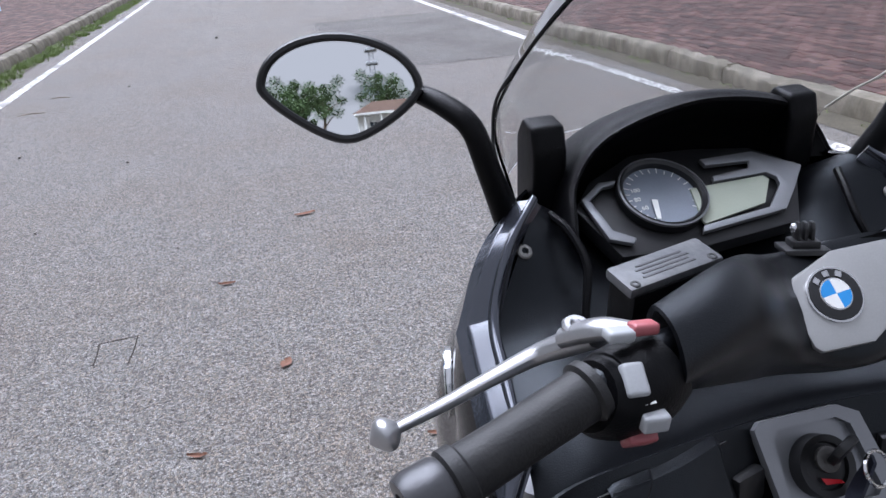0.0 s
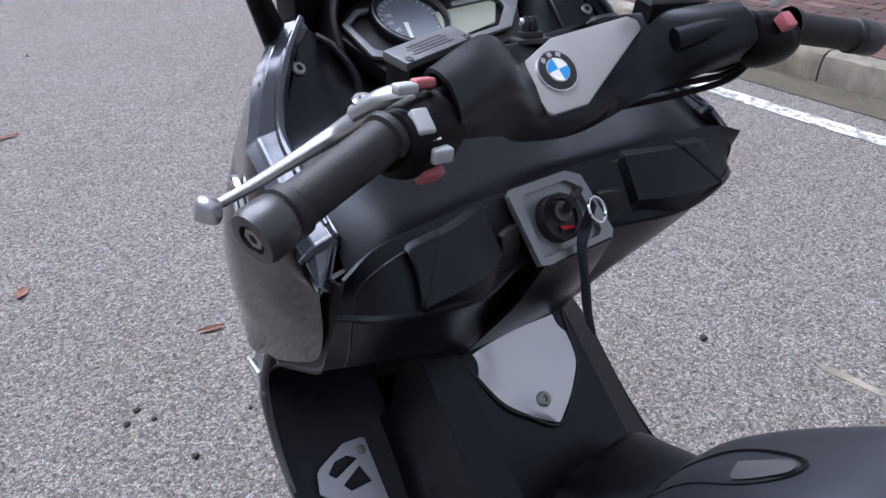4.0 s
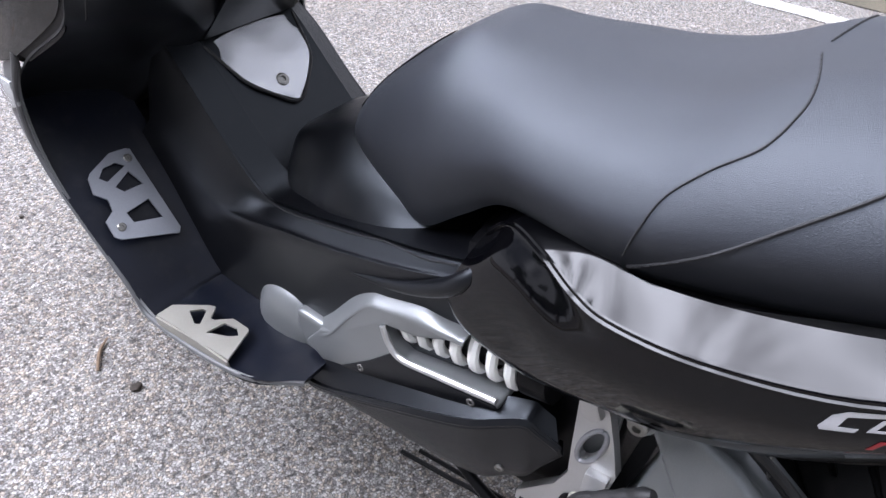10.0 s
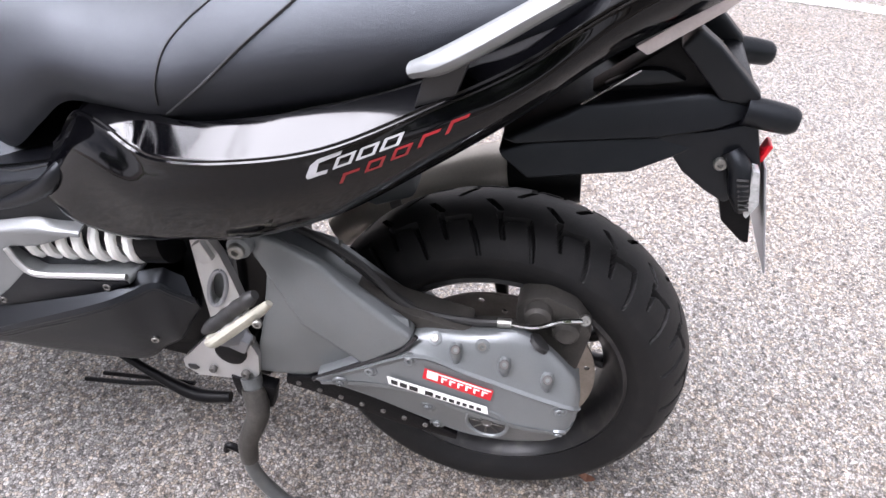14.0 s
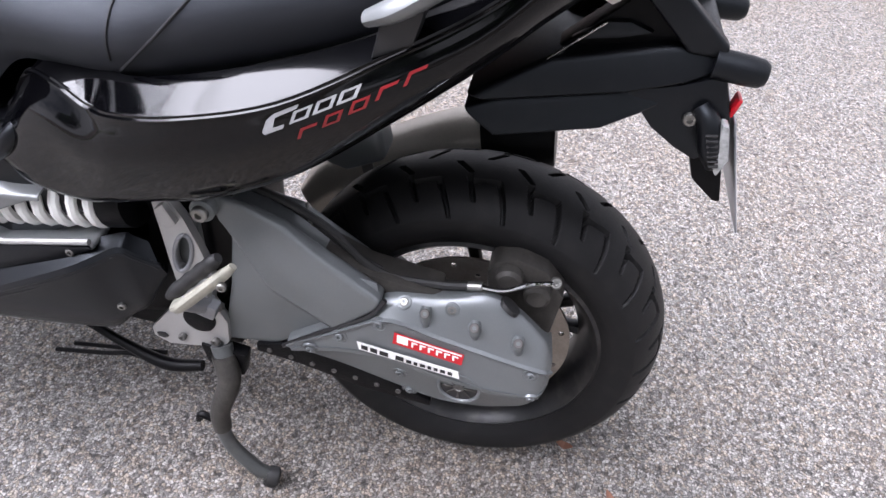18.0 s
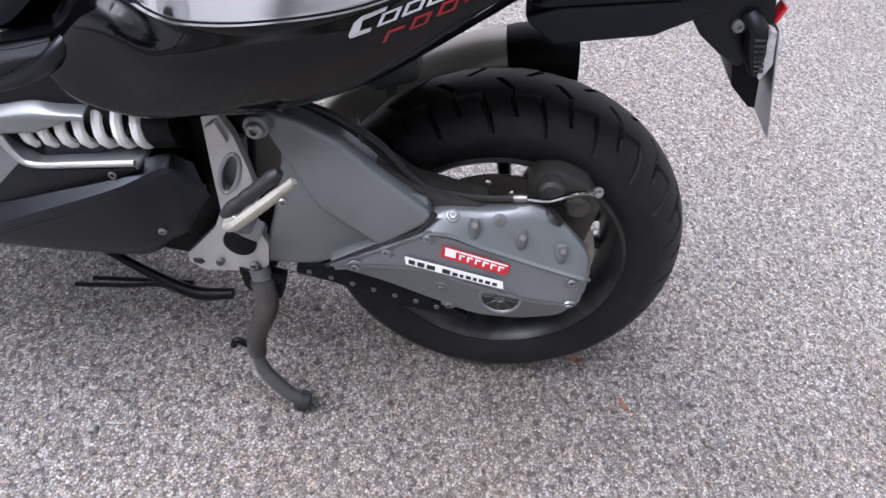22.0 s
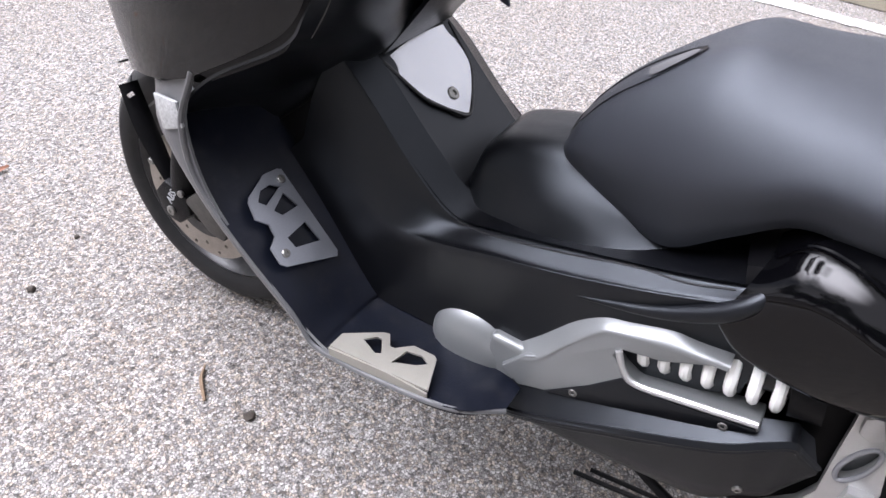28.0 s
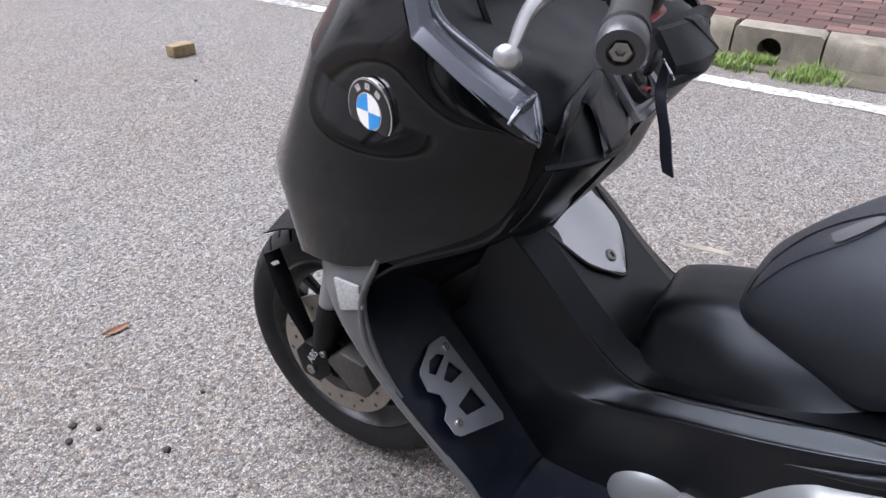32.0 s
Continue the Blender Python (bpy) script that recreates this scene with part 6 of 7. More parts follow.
part("dial_ring", lathe([(0.009, 0.0475), (0.012, 0.0475), (0.013, 0.046), (0.012, 0.0455), (0.009, 0.0455)], 48, C @ pose(-0.036, 0.006, 0.0, 0, -90, 0)), SILVER, cluster)
dial = part("dial", slab(ring_pts(0.041, 48, (-0.036, 0.006)), 0.002, C @ Matrix.Translation((0, 0, 0.0015)), 0), DIAL, cluster, "grey speedometer dial")
for k in range(21):
    a = math.radians(235 - 13.5 * k)
    part("tick", slab([(-0.0005, 0), (0.0005, 0), (0.0005, 0.005 if k % 2 else 0.007), (-0.0005, 0.005 if k % 2 else 0.007)], 0.0004, C @ pose(-0.036 + 0.033 * math.cos(a), 0.006 + 0.033 * math.sin(a), 0.0037) @ Matrix.Rotation(a - math.pi / 2, 4, "Z"), 0), WHITE, dial, smooth=False)
for k, word in ((2, "60"), (4, "80"), (6, "100")):
    a = math.radians(235 - 13.5 * k)
    letters(word, 0.0075, C @ pose(-0.036 + 0.027 * math.cos(a), 0.006 + 0.027 * math.sin(a), 0.0038), WHITE, "dial_figure", dial)
part("needle", slab([(-0.0022, -0.030), (0.0022, -0.030), (0.0030, -0.004), (-0.0030, -0.004)], 0.001, C @ pose(-0.046, 0.004, 0.006, 0, 0, -14), 0), WHITE, dial, smooth=False)
part("display", slab([(-0.010, -0.037), (-0.002, 0.008), (0.086, 0.011), (0.090, 0.004), (0.068, -0.026), (-0.008, -0.040)], 0.003, C @ Matrix.Translation((0, 0, 0.0035)), 0.0008), LCD, cluster, "blank pale green display")
part("hood", shell([[Vector(p) for p in r] for r in (
    ((-0.148, 0.575, 1.060), (-0.130, 0.615, 1.100), (-0.085, 0.632, 1.137), (0.01, 0.636, 1.160), (0.105, 0.642, 1.150), (0.165, 0.650, 1.122), (0.190, 0.635, 1.080)),
    ((-0.150, 0.590, 1.058), (-0.134, 0.63, 1.100), (-0.086, 0.655, 1.140), (0.01, 0.662, 1.163), (0.105, 0.668, 1.153), (0.17, 0.672, 1.124), (0.193, 0.65, 1.078)),
    ((-0.150, 0.66, 1.05), (-0.13, 0.70, 1.085), (-0.08, 0.73, 1.115), (0.01, 0.74, 1.135), (0.10, 0.745, 1.128), (0.16, 0.735, 1.10), (0.18, 0.71, 1.06)),
    ((-0.145, 0.74, 1.03), (-0.12, 0.79, 1.05), (-0.07, 0.81, 1.06), (0.01, 0.82, 1.065), (0.09, 0.82, 1.06), (0.14, 0.80, 1.05), (0.16, 0.77, 1.03)),
)], 6, 6, 0.004, False, (0, 0.7, 1.0)), INNER, cluster, "black sun hood over the dial")
part("hood_inside", shell([[Vector(p) for p in r] for r in (
    ((-0.146, 0.577, 1.060), (-0.128, 0.617, 1.098), (-0.083, 0.634, 1.134), (0.01, 0.638, 1.157), (0.105, 0.644, 1.147), (0.163, 0.652, 1.119), (0.188, 0.637, 1.078)),
    ((-0.13, 0.63, 1.062), (-0.11, 0.655, 1.080), (-0.07, 0.675, 1.097), (0.01, 0.685, 1.106), (0.09, 0.685, 1.10), (0.145, 0.672, 1.085), (0.16, 0.65, 1.07)),
    ((-0.13, 0.66, 1.01), (-0.11, 0.68, 1.01), (-0.07, 0.695, 1.01), (0.01, 0.70, 1.01), (0.09, 0.70, 1.01), (0.145, 0.69, 1.01), (0.16, 0.67, 1.01)),
)], 5, 4, 0.002, False, (0, 0.9, 1.2)), INNER, cluster)

# windscreen and its posts
screen = part("windscreen", shell([[Vector(p) for p in r] for r in (
    ((-0.185, 0.650, 1.075), (-0.165, 0.725, 1.08), (-0.09, 0.80, 1.09), (0, 0.83, 1.09), (0.09, 0.80, 1.075), (0.165, 0.725, 1.06), (0.19, 0.690, 1.055)),
    ((-0.200, 0.664, 1.150), (-0.165, 0.735, 1.165), (-0.09, 0.785, 1.175), (0, 0.805, 1.175), (0.09, 0.785, 1.16), (0.165, 0.735, 1.14), (0.20, 0.669, 1.124)),
    ((-0.196, 0.610, 1.215), (-0.155, 0.680, 1.235), (-0.08, 0.725, 1.255), (0, 0.74, 1.26), (0.08, 0.725, 1.24), (0.155, 0.665, 1.21), (0.20, 0.596, 1.175)),
    ((-0.170, 0.550, 1.278), (-0.13, 0.605, 1.305), (-0.07, 0.64, 1.325), (0, 0.65, 1.33), (0.07, 0.64, 1.31), (0.13, 0.59, 1.275), (0.18, 0.515, 1.232)),
    ((-0.110, 0.505, 1.345), (-0.085, 0.535, 1.365), (-0.045, 0.55, 1.378), (0, 0.555, 1.38), (0.045, 0.55, 1.365), (0.085, 0.52, 1.34), (0.12, 0.475, 1.30)),
)], 6, 5, 0.003, False, (0, 0.9, 1.1)), GLASS, scooter, "clear curved windscreen with scuffs")
screen.visible_shadow = False
part("screen_edge", tube([(-0.185, 0.650, 1.075), (-0.199, 0.660, 1.12), (-0.200, 0.664, 1.150), (-0.202, 0.644, 1.183), (-0.196, 0.610, 1.215), (-0.170, 0.550, 1.278), (-0.110, 0.505, 1.345)], 0.0018, 6), INK, scooter)
# Pale tube paints the light caught along the clear screen's right edge.
part("screen_edge", tube([(0.20, 0.669, 1.124), (0.201, 0.632, 1.152), (0.20, 0.596, 1.175), (0.18, 0.515, 1.232), (0.12, 0.475, 1.30)], 0.0016, 6), PALE, scooter, "pale tube painting the lit right edge of the screen")
for s in (-1, 1):
    part("screen_post", prism([(0.640, 1.045), (0.645, 1.125), (0.655, 1.150), (0.685, 1.155), (0.70, 1.135), (0.695, 1.04)], s * 0.148 - 0.018, s * 0.148 + 0.018, 0.006, 3, taper=lambda v: (v.x, v.y - 0.1 * (v.z - 1.05), v.z)), INNER, scooter, "black windscreen post")
    bolt(scooter, (s * 0.205, 0.566, 1.055), (-s * 0.2, -0.7, 0.7), 0.008, STEEL)
    part("cable_grommet", tube([(s * 0.165, 0.60, 1.075), (s * 0.155, 0.575, 1.065), (s * 0.15, 0.545, 1.04), (s * 0.162, 0.52, 1.005), (s * 0.168, 0.50, 0.975)], 0.0042, 8), INNER, scooter)

# ---- mirrors ----
MIRROR_WAY = Vector((-0.10, -0.978, 0.152)).normalized()


def rear_mirror(s):
    """An egg-shaped mirror on a bent arm; its glass is slightly bulged."""
    mir = thing("rear_mirror", "black oval rear view mirror on a bent arm", "mirror")
    mir.parent = scooter
    del mir["category"]
    n = MIRROR_WAY if s < 0 else Vector((-MIRROR_WAY.x, MIRROR_WAY.y, MIRROR_WAY.z))
    u = Vector((0, 0, 1)).cross(n).normalized()
    m = plane((s * 0.349, 0.644, 1.210), u, n.cross(u))
    pts = []
    for k in range(40):
        a = 2 * math.pi * k / 40
        x, y = 0.073 * math.cos(a), 0.047 * math.sin(a)
        if y < 0:
            x *= 1 - 0.46 * (-y / 0.047) ** 1.15
        pts.append((x, y - 0.010 * s * x / 0.073 * -1 * 0.6))
    sc = lambda q: [(x * q, y * q) for x, y in pts]
    body = part("mirror_shell", slab(sc(1.0), 0.020, m @ Matrix.Translation((0, 0, -0.022)), 0.007), INNER, mir)
    part("mirror_rim", tube([m @ Vector((x, y, 0.0)) for x, y in sc(0.97)] + [m @ Vector((*sc(0.97)[0], 0.0))], 0.0042, 8, 2, caps=False), INK, body)
    bulge = lambda x, y: m @ Vector((x, y, 0.001 - (x * x + y * y) / (2 * 1.5)))
    rings = [[bulge(x, y) for x, y in sc(0.95 * k / 8)] for k in range(1, 9)]
    bm, v = grid(rings, closed=True)
    bm.faces.new(v[0])
    part("mirror_glass", bm, MIRROR, body, "slightly bulged mirror glass")
    part("mirror_arm", tube([(s * 0.275, 0.648, 1.196), (s * 0.258, 0.622, 1.188), (s * 0.240, 0.602, 1.170), (s * 0.226, 0.600, 1.128), (s * 0.202, 0.612, 1.068)], [0.011, 0.0125, 0.013, 0.0135, 0.018], 12, flat=0.8), INNER, mir)
    return mir


rear_mirror(-1)
rear_mirror(1)

# ---- handlebar ----
B = plane((-0.014, 0.393, 1.058), (1, -0.06, 0.05), (0, 0.72, 0.69))
bars = thing("handlebar", "black handlebar with silver centre plate, grips and levers", "handlebar")
bars.parent = scooter
del bars["category"]
part("bar_cover", shell([[Vector(p) for p in r] for r in (
    ((-0.195, 0.325, 1.055), (-0.195, 0.306, 1.078), (-0.195, 0.322, 1.104), (-0.195, 0.352, 1.106), (-0.195, 0.362, 1.070)),
    ((-0.125, 0.345, 1.035), (-0.122, 0.332, 1.078), (-0.120, 0.350, 1.108), (-0.118, 0.385, 1.112), (-0.118, 0.40, 1.06)),
    ((-0.060, 0.385, 1.000), (-0.052, 0.368, 1.030), (-0.048, 0.408, 1.074), (-0.046, 0.435, 1.080), (-0.04, 0.45, 1.02)),
    ((0.02, 0.385, 0.990), tuple(B @ Vector((0.028, -0.046, -0.012))), tuple(B @ Vector((0.028, 0.036, -0.010))), (0.02, 0.440, 1.076), (0.02, 0.455, 1.01)),
    ((0.10, 0.365, 1.020), tuple(B @ Vector((0.108, -0.012, -0.012))), tuple(B @ Vector((0.108, 0.040, -0.010))), (0.10, 0.422, 1.085), (0.10, 0.425, 1.04)),
    ((0.145, 0.345, 1.035), (0.145, 0.334, 1.060), (0.145, 0.360, 1.094), (0.145, 0.39, 1.095), (0.145, 0.392, 1.05)),
    ((0.19, 0.322, 1.050), (0.19, 0.310, 1.075), (0.19, 0.330, 1.102), (0.19, 0.358, 1.102), (0.19, 0.364, 1.065)),
)], 6, 6, 0.004, False, (0, 0.42, 1.03)), MATTE, bars, "matte black handlebar cover")
part("centre_plate", slab([(-0.037, 0.004), (-0.031, -0.036), (-0.026, -0.041), (0.018, -0.041), (0.026, -0.036), (0.132, 0.022), (0.130, 0.030), (0.118, 0.038), (0.014, 0.036), (-0.026, 0.020)], 0.006, B @ Matrix.Translation((0, 0, -0.004)), 0.0025), PEWTER, bars, "silver centre plate")
roundel(bars, B @ Vector((0, 0, 0.0025)), B.to_3x3() @ Vector((1, 0.12, 0)), B.to_3x3() @ Vector((-0.12, 1, 0)), 0.0225)

for s in (-1, 1):
    inner, end = Vector((s * 0.252, 0.318, 1.076)), Vector((s * 0.371, 0.284, 1.051))
    way = (end - inner).normalized()
    m = aim(inner, way)
    L = (end - inner).length
    grip = part("grip", lathe([(0.0, 0.0205), (0.006, 0.0205), (0.008, 0.0172), (L * 0.5, 0.0168), (L - 0.032, 0.0172), (L - 0.030, 0.0195), (L - 0.022, 0.0198), (L - 0.020, 0.0175)], 28, m), RUBBER, bars, "black rubber grip")
    part("bar_end", lathe([(L - 0.020, 0.0175), (L - 0.016, 0.0195), (L + 0.002, 0.0205), (L + 0.007, 0.0185), (L + 0.0075, 0.011), (L + 0.002, 0.0105), (L + 0.002, 0.0)], 28, m), CAP, bars, "grey weighted bar end")
    part("bar_end_bolt", lathe([(L + 0.001, 0.009), (L + 0.006, 0.0085), (L + 0.006, 0.004), (L + 0.003, 0.004), (L + 0.003, 0)], 6, m), STEEL, bars)
    part("bar_tube", tube([(s * 0.12, 0.36, 1.075), (s * 0.19, 0.335, 1.085), tuple(inner)], 0.0115, 14), MATTE, bars)
    # switch block
    sw = part("switch_block", tube([(s * 0.196, 0.334, 1.072), (s * 0.215, 0.329, 1.066), (s * 0.240, 0.322, 1.066), (s * 0.254, 0.3175, 1.072)], [0.026, 0.030, 0.028, 0.022], 20), INNER, bars, "black switch block")
    if s < 0:
        face = lambda dx, a, r=0.0285: Vector((-0.226 + dx, 0.3265 - math.cos(a) * r, 1.063 + math.sin(a) * r))
        for nm, dx, a, size, mat in (("hazard_button", 0.014, 1.75, (0.018, 0.012, 0.008), REDBTN), ("beam_button", -0.004, 1.65, (0.018, 0.013, 0.008), GREYBTN), ("menu_rocker", -0.004, 0.85, (0.015, 0.021, 0.009), GREYBTN), ("indicator_switch", 0.004, -0.05, (0.018, 0.012, 0.016), GREYBTN), ("horn_button", 0.0, -0.75, (0.02, 0.016, 0.011), REDBTN)):
            at = face(dx, a) + Vector((0, 0, 0.013 if a > 1.2 else 0.0))
            out = Vector((0, -math.cos(a), math.sin(a)))
            part(nm, block(size, plane(at, (1, 0, -0.1), Vector((1, 0, -0.1)).cross(out) * -1), 0.003, 3), mat, sw)
        for k in range(2):
            part("switch_mark", block((0.004, 0.003, 0.001), plane(face(0.004 - 0.006 * k, 0.36, 0.030), (1, 0, 0), (0, 1, 0.6)), 0), WHITE, sw)
    else:
        part("stop_switch", block((0.016, 0.018, 0.012), pose(0.216, 0.300, 1.090, 40, 0, 0), 0.003), REDBTN, sw)
        part("start_button", block((0.016, 0.012, 0.01), pose(0.224, 0.318, 1.106, 80, 0, 0), 0.003), GREYBTN, sw)
    # lever and its perch
    lever = part("brake_lever", tube([(s * 0.222, 0.372, 1.078), (s * 0.236, 0.398, 1.058), (s * 0.254, 0.412, 1.044), (s * 0.290, 0.406, 1.036), (s * 0.330, 0.392, 1.032), (s * 0.370, 0.378, 1.030)], [0.012, 0.0125, 0.0105, 0.0082, 0.0068, 0.0056], 12, flat=0.75), BRIGHT, bars, "bright aluminium brake lever")
    part("lever_ball", lathe([(-0.0125 + 0.025 * k / 10, 0.0125 * math.sin(math.pi * k / 10)) for k in range(11)], 18, aim((s * 0.374, 0.377, 1.029), (s, -0.2, -0.3))), BRIGHT, lever)
    part("lever_perch", tube([(s * 0.208, 0.345, 1.092), (s * 0.224, 0.366, 1.086), (s * 0.238, 0.392, 1.068)], [0.009, 0.0105, 0.010], 10, flat=0.8), BRIGHT, bars)
    bolt(bars, (s * 0.232, 0.388, 1.076), (0, -0.2, 1), 0.010, CHROME, "pivot_bolt", 0.006)
    # brake fluid reservoir
    mr = pose(s * 0.157, 0.402, 1.080, 10, 4 * s, -s * 10)
    res = part("fluid_reservoir", block((0.078, 0.030, 0.050), mr, 0.004), INNER, bars, "square black brake fluid reservoir")
    part("reservoir_lid", block((0.082, 0.030, 0.009), mr @ pose(0, 0.002, 0.026), 0.003), LIDGREY, res, "grey scuffed lid")
    for k in range(4):
        part("lid_bar", block((0.046 - 0.006 * (k % 2), 0.0018, 0.0006), mr @ pose(-0.002, -0.005 + 0.0042 * k, 0.0306), 0), CAP, res)
    for u in (-0.034, 0.034):
        bolt(res, mr @ Vector((u, -0.008, 0.029)), mr.to_3x3() @ Vector((0, 0, 1)), 0.004, INK, "screw", 0.002)
    bolt(res, mr @ Vector((0.022 * -s, -0.016, -0.004)), mr.to_3x3() @ Vector((0, -1, 0)), 0.009, BRASS, "banjo_bolt", 0.005)
    part("reservoir_neck", tube([(s * 0.16, 0.40, 1.07), (s * 0.175, 0.375, 1.05), (s * 0.19, 0.35, 1.06)], [0.016, 0.014, 0.014], 10), INNER, bars)

# cables that run under the right bar
for k, d in enumerate((0.0, 0.012, 0.024)):
    part("cable", tube([(0.10, 0.40, 1.02 - d), (0.16, 0.37, 1.03 - d), (0.21, 0.345, 1.035 - d * 0.6), (0.232, 0.33, 1.062 - d * 0.4)], 0.0038, 8), INNER, bars)

# action-camera mount on the cover: a sticky base with three prongs
mount = thing("camera_mount", "small black finger mount for an action camera", "mount")
mount.parent = scooter
del mount["category"]
mm = pose(-0.010, 0.436, 1.080, -8, 0, -20) @ Matrix.Scale(0.85, 4)
part("mount_base", block((0.042, 0.034, 0.006), mm, 0.002), INK, mount)
part("mount_slide", block((0.026, 0.022, 0.008), mm @ pose(0, 0, 0.006), 0.002), INK, mount)
for k in (-1, 0, 1):
    part("mount_finger", prism([(-0.007, 0.0), (-0.007, 0.012), (-0.004, 0.018), (0.004, 0.018), (0.007, 0.012), (0.007, 0.0)], 0.0065 * k - 0.0016, 0.0065 * k + 0.0016, 0.0008), INK, mount).data.transform(mm @ pose(0, 0, 0.009))
bolt(mount, mm @ Vector((-0.009, 0, 0.021)), mm.to_3x3() @ Vector((-1, 0, 0)), 0.004, CHROME, "mount_screw", 0.003)

# ---- front suspension ----
fork = thing("front_fork", "black front fork with mudguard and brake", "fork")
fork.parent = scooter
del fork["category"]
for s in (-1, 1):
    part("fork_tube", tube([(s * 0.10, 0.83, 0.52), (s * 0.10, 0.86, 0.40)], 0.021, 16), SILVER, fork, "bright fork tube")
    part("fork_leg", tube([(s * 0.10, 0.852, 0.42), (s * 0.102, 0.868, 0.345), (s * 0.10, 0.885, 0.274)], [0.024, 0.026, 0.022], 14), INNER, fork)
    part("mudguard_stay", tube([(s * 0.085, 1.005, 0.475), (s * 0.095, 0.965, 0.40), (s * 0.10, 0.915, 0.315)], [0.018, 0.020, 0.014], 10, flat=0.35), INNER, fork)
part("front_mudguard", shell([[Vector((x, FRONT[0] + (0.288 + (0.012 if abs(x) < 0.03 else -0.004)) * math.cos(a), FRONT[1] + (0.284 + (0.012 if abs(x) < 0.03 else -0.004)) * math.sin(a))) for x in (-0.085, -0.07, 0.0, 0.07, 0.085)] for a in (math.radians(d) for d in (58, 72, 88, 104, 125))], 5, 6, 0.003, False, (0, FRONT[0], FRONT[1])), INNER, fork, "black front mudguard")
part("front_caliper", prism([(0.86, 0.30), (0.82, 0.335), (0.765, 0.325), (0.745, 0.28), (0.765, 0.245), (0.80, 0.25), (0.83, 0.275)], -0.125, -0.06, 0.008, 2), CASTDARK, fork, "black brake caliper")
part("axle_clamp", prism([(0.935, 0.29), (0.905, 0.325), (0.85, 0.31), (0.845, 0.27), (0.88, 0.235), (0.92, 0.24)], -0.125, -0.085, 0.006), INNER, fork)
bolt(fork, (-0.126, 0.895, 0.262), (-1, 0, 0), 0.010, STEEL, "axle_bolt")
bolt(fork, (-0.126, 0.86, 0.315), (-1, 0, 0), 0.007, STEEL)
bolt(fork, (-0.112, 0.945, 0.345), (-1, 0, 0), 0.007, STEEL)
letters("ABS", 0.022, plane((-0.1262, 0.888, 0.297), (0, -0.5, 0.86), (0, 0.86, 0.5)), GREYBTN, "abs_lettering", fork)
part("sensor_ring", lathe([(-0.088, 0.050), (-0.084, 0.050), (-0.084, 0.044), (-0.088, 0.044)], 48, pose(0, FRONT[0], FRONT[1])), STEEL, fork)
part("reflector_patch", slab([(0, 0), (0.044, 0.002), (0.050, -0.034), (0.008, -0.052), (0.004, -0.03)], 0.006, plane((-0.2735, 0.676, 0.646), (-0.05, -1, 0), (0, 0, 1)), 0.002), CLEAR, scooter, "clear side reflector")
part("reflector_back", slab([(0.003, -0.003), (0.042, -0.002), (0.047, -0.033), (0.010, -0.048), (0.006, -0.03)], 0.002, plane((-0.272, 0.676, 0.646), (-0.05, -1, 0), (0, 0, 1)), 0), CHROME, scooter, smooth=False)
part("stay_badge", block((0.003, 0.032, 0.008), pose(-0.100, 0.985, 0.462, -35, 0, 0), 0.001), CHROME, fork)
part("front_inner_guard", prism([(0.62, 0.50), (0.70, 0.585), (0.74, 0.55), (0.62, 0.40), (0.46, 0.29), (0.41, 0.315)], -0.20, 0.20, 0.01), INK, scooter, "black inner guard behind the front wheel")

# radiator side and headlamp fill, closing the nose
def snapped(ob, pts, lift, per=6):
    """A curve through pts, laid on the surface of ob."""
    out = []
    for q in curve([Vector(p) for p in pts], per):
        way = (q - Vector((0, q.y * 0.9, 0.74))).normalized()
        at, n = drape(ob, q + 0.09 * way, -way)
        out.append((at + lift * n, n))
    return out


def seam(pts, width, thread):
    line = snapped(saddle, pts, 0.0004, 8)
    ridge = part("seat_seam", tube([p for p, _ in line], width, 6, 1), STITCH, scooter, "stitched seam")
    bm = bmesh.new()
    run, last = 0.0, line[0][0]
    for (p, n), (q, _) in zip(line, line[1:]):
        steps = max(1, int((q - p).length / 0.0065))
        for k in range(steps):
            a, b = p.lerp(q, k / steps), p.lerp(q, (k + 0.6) / steps)
            side = (b - a).cross(n).normalized() * 0.0007
            lift = n * (width + 0.0004)
            v = [bm.verts.new(c) for c in (a + side + lift, b + side + lift, b - side + lift, a - side + lift, a + side, b + side, b - side, a - side)]
            for f in ((0, 1, 2, 3), (0, 4, 5, 1), (1, 5, 6, 2), (2, 6, 7, 3), (3, 7, 4, 0)):
                bm.faces.new([v[i] for i in f])
    bmesh.ops.recalc_face_normals(bm, faces=bm.faces)
    part("thread", bm, thread, ridge, smooth=False)


SEAM_A = ((-0.207, -0.245, 0.759), (-0.21, -0.254, 0.798), (-0.194, -0.263, 0.826), (-0.178, -0.286, 0.853), (-0.162, -0.312, 0.875), (-0.135, -0.322, 0.891), (-0.101, -0.323, 0.901), (-0.016, -0.307, 0.899))
SEAM_B = ((-0.200, -0.250, 0.745), (-0.213, -0.309, 0.802), (-0.204, -0.354, 0.847), (-0.187, -0.391, 0.88), (-0.16, -0.425, 0.909), (-0.121, -0.46, 0.93), (-0.08, -0.478, 0.941), (-0.022, -0.483, 0.944))
seam(SEAM_A, 0.0010, STITCH)
seam(SEAM_B, 0.0017, STITCH)
for line, width in ((SEAM_A, 0.0010), (SEAM_B, 0.0017)):
    seam([(-x, y, z) for x, y, z in line], width, STITCH)

# dark grip hollow in the nose of the seat


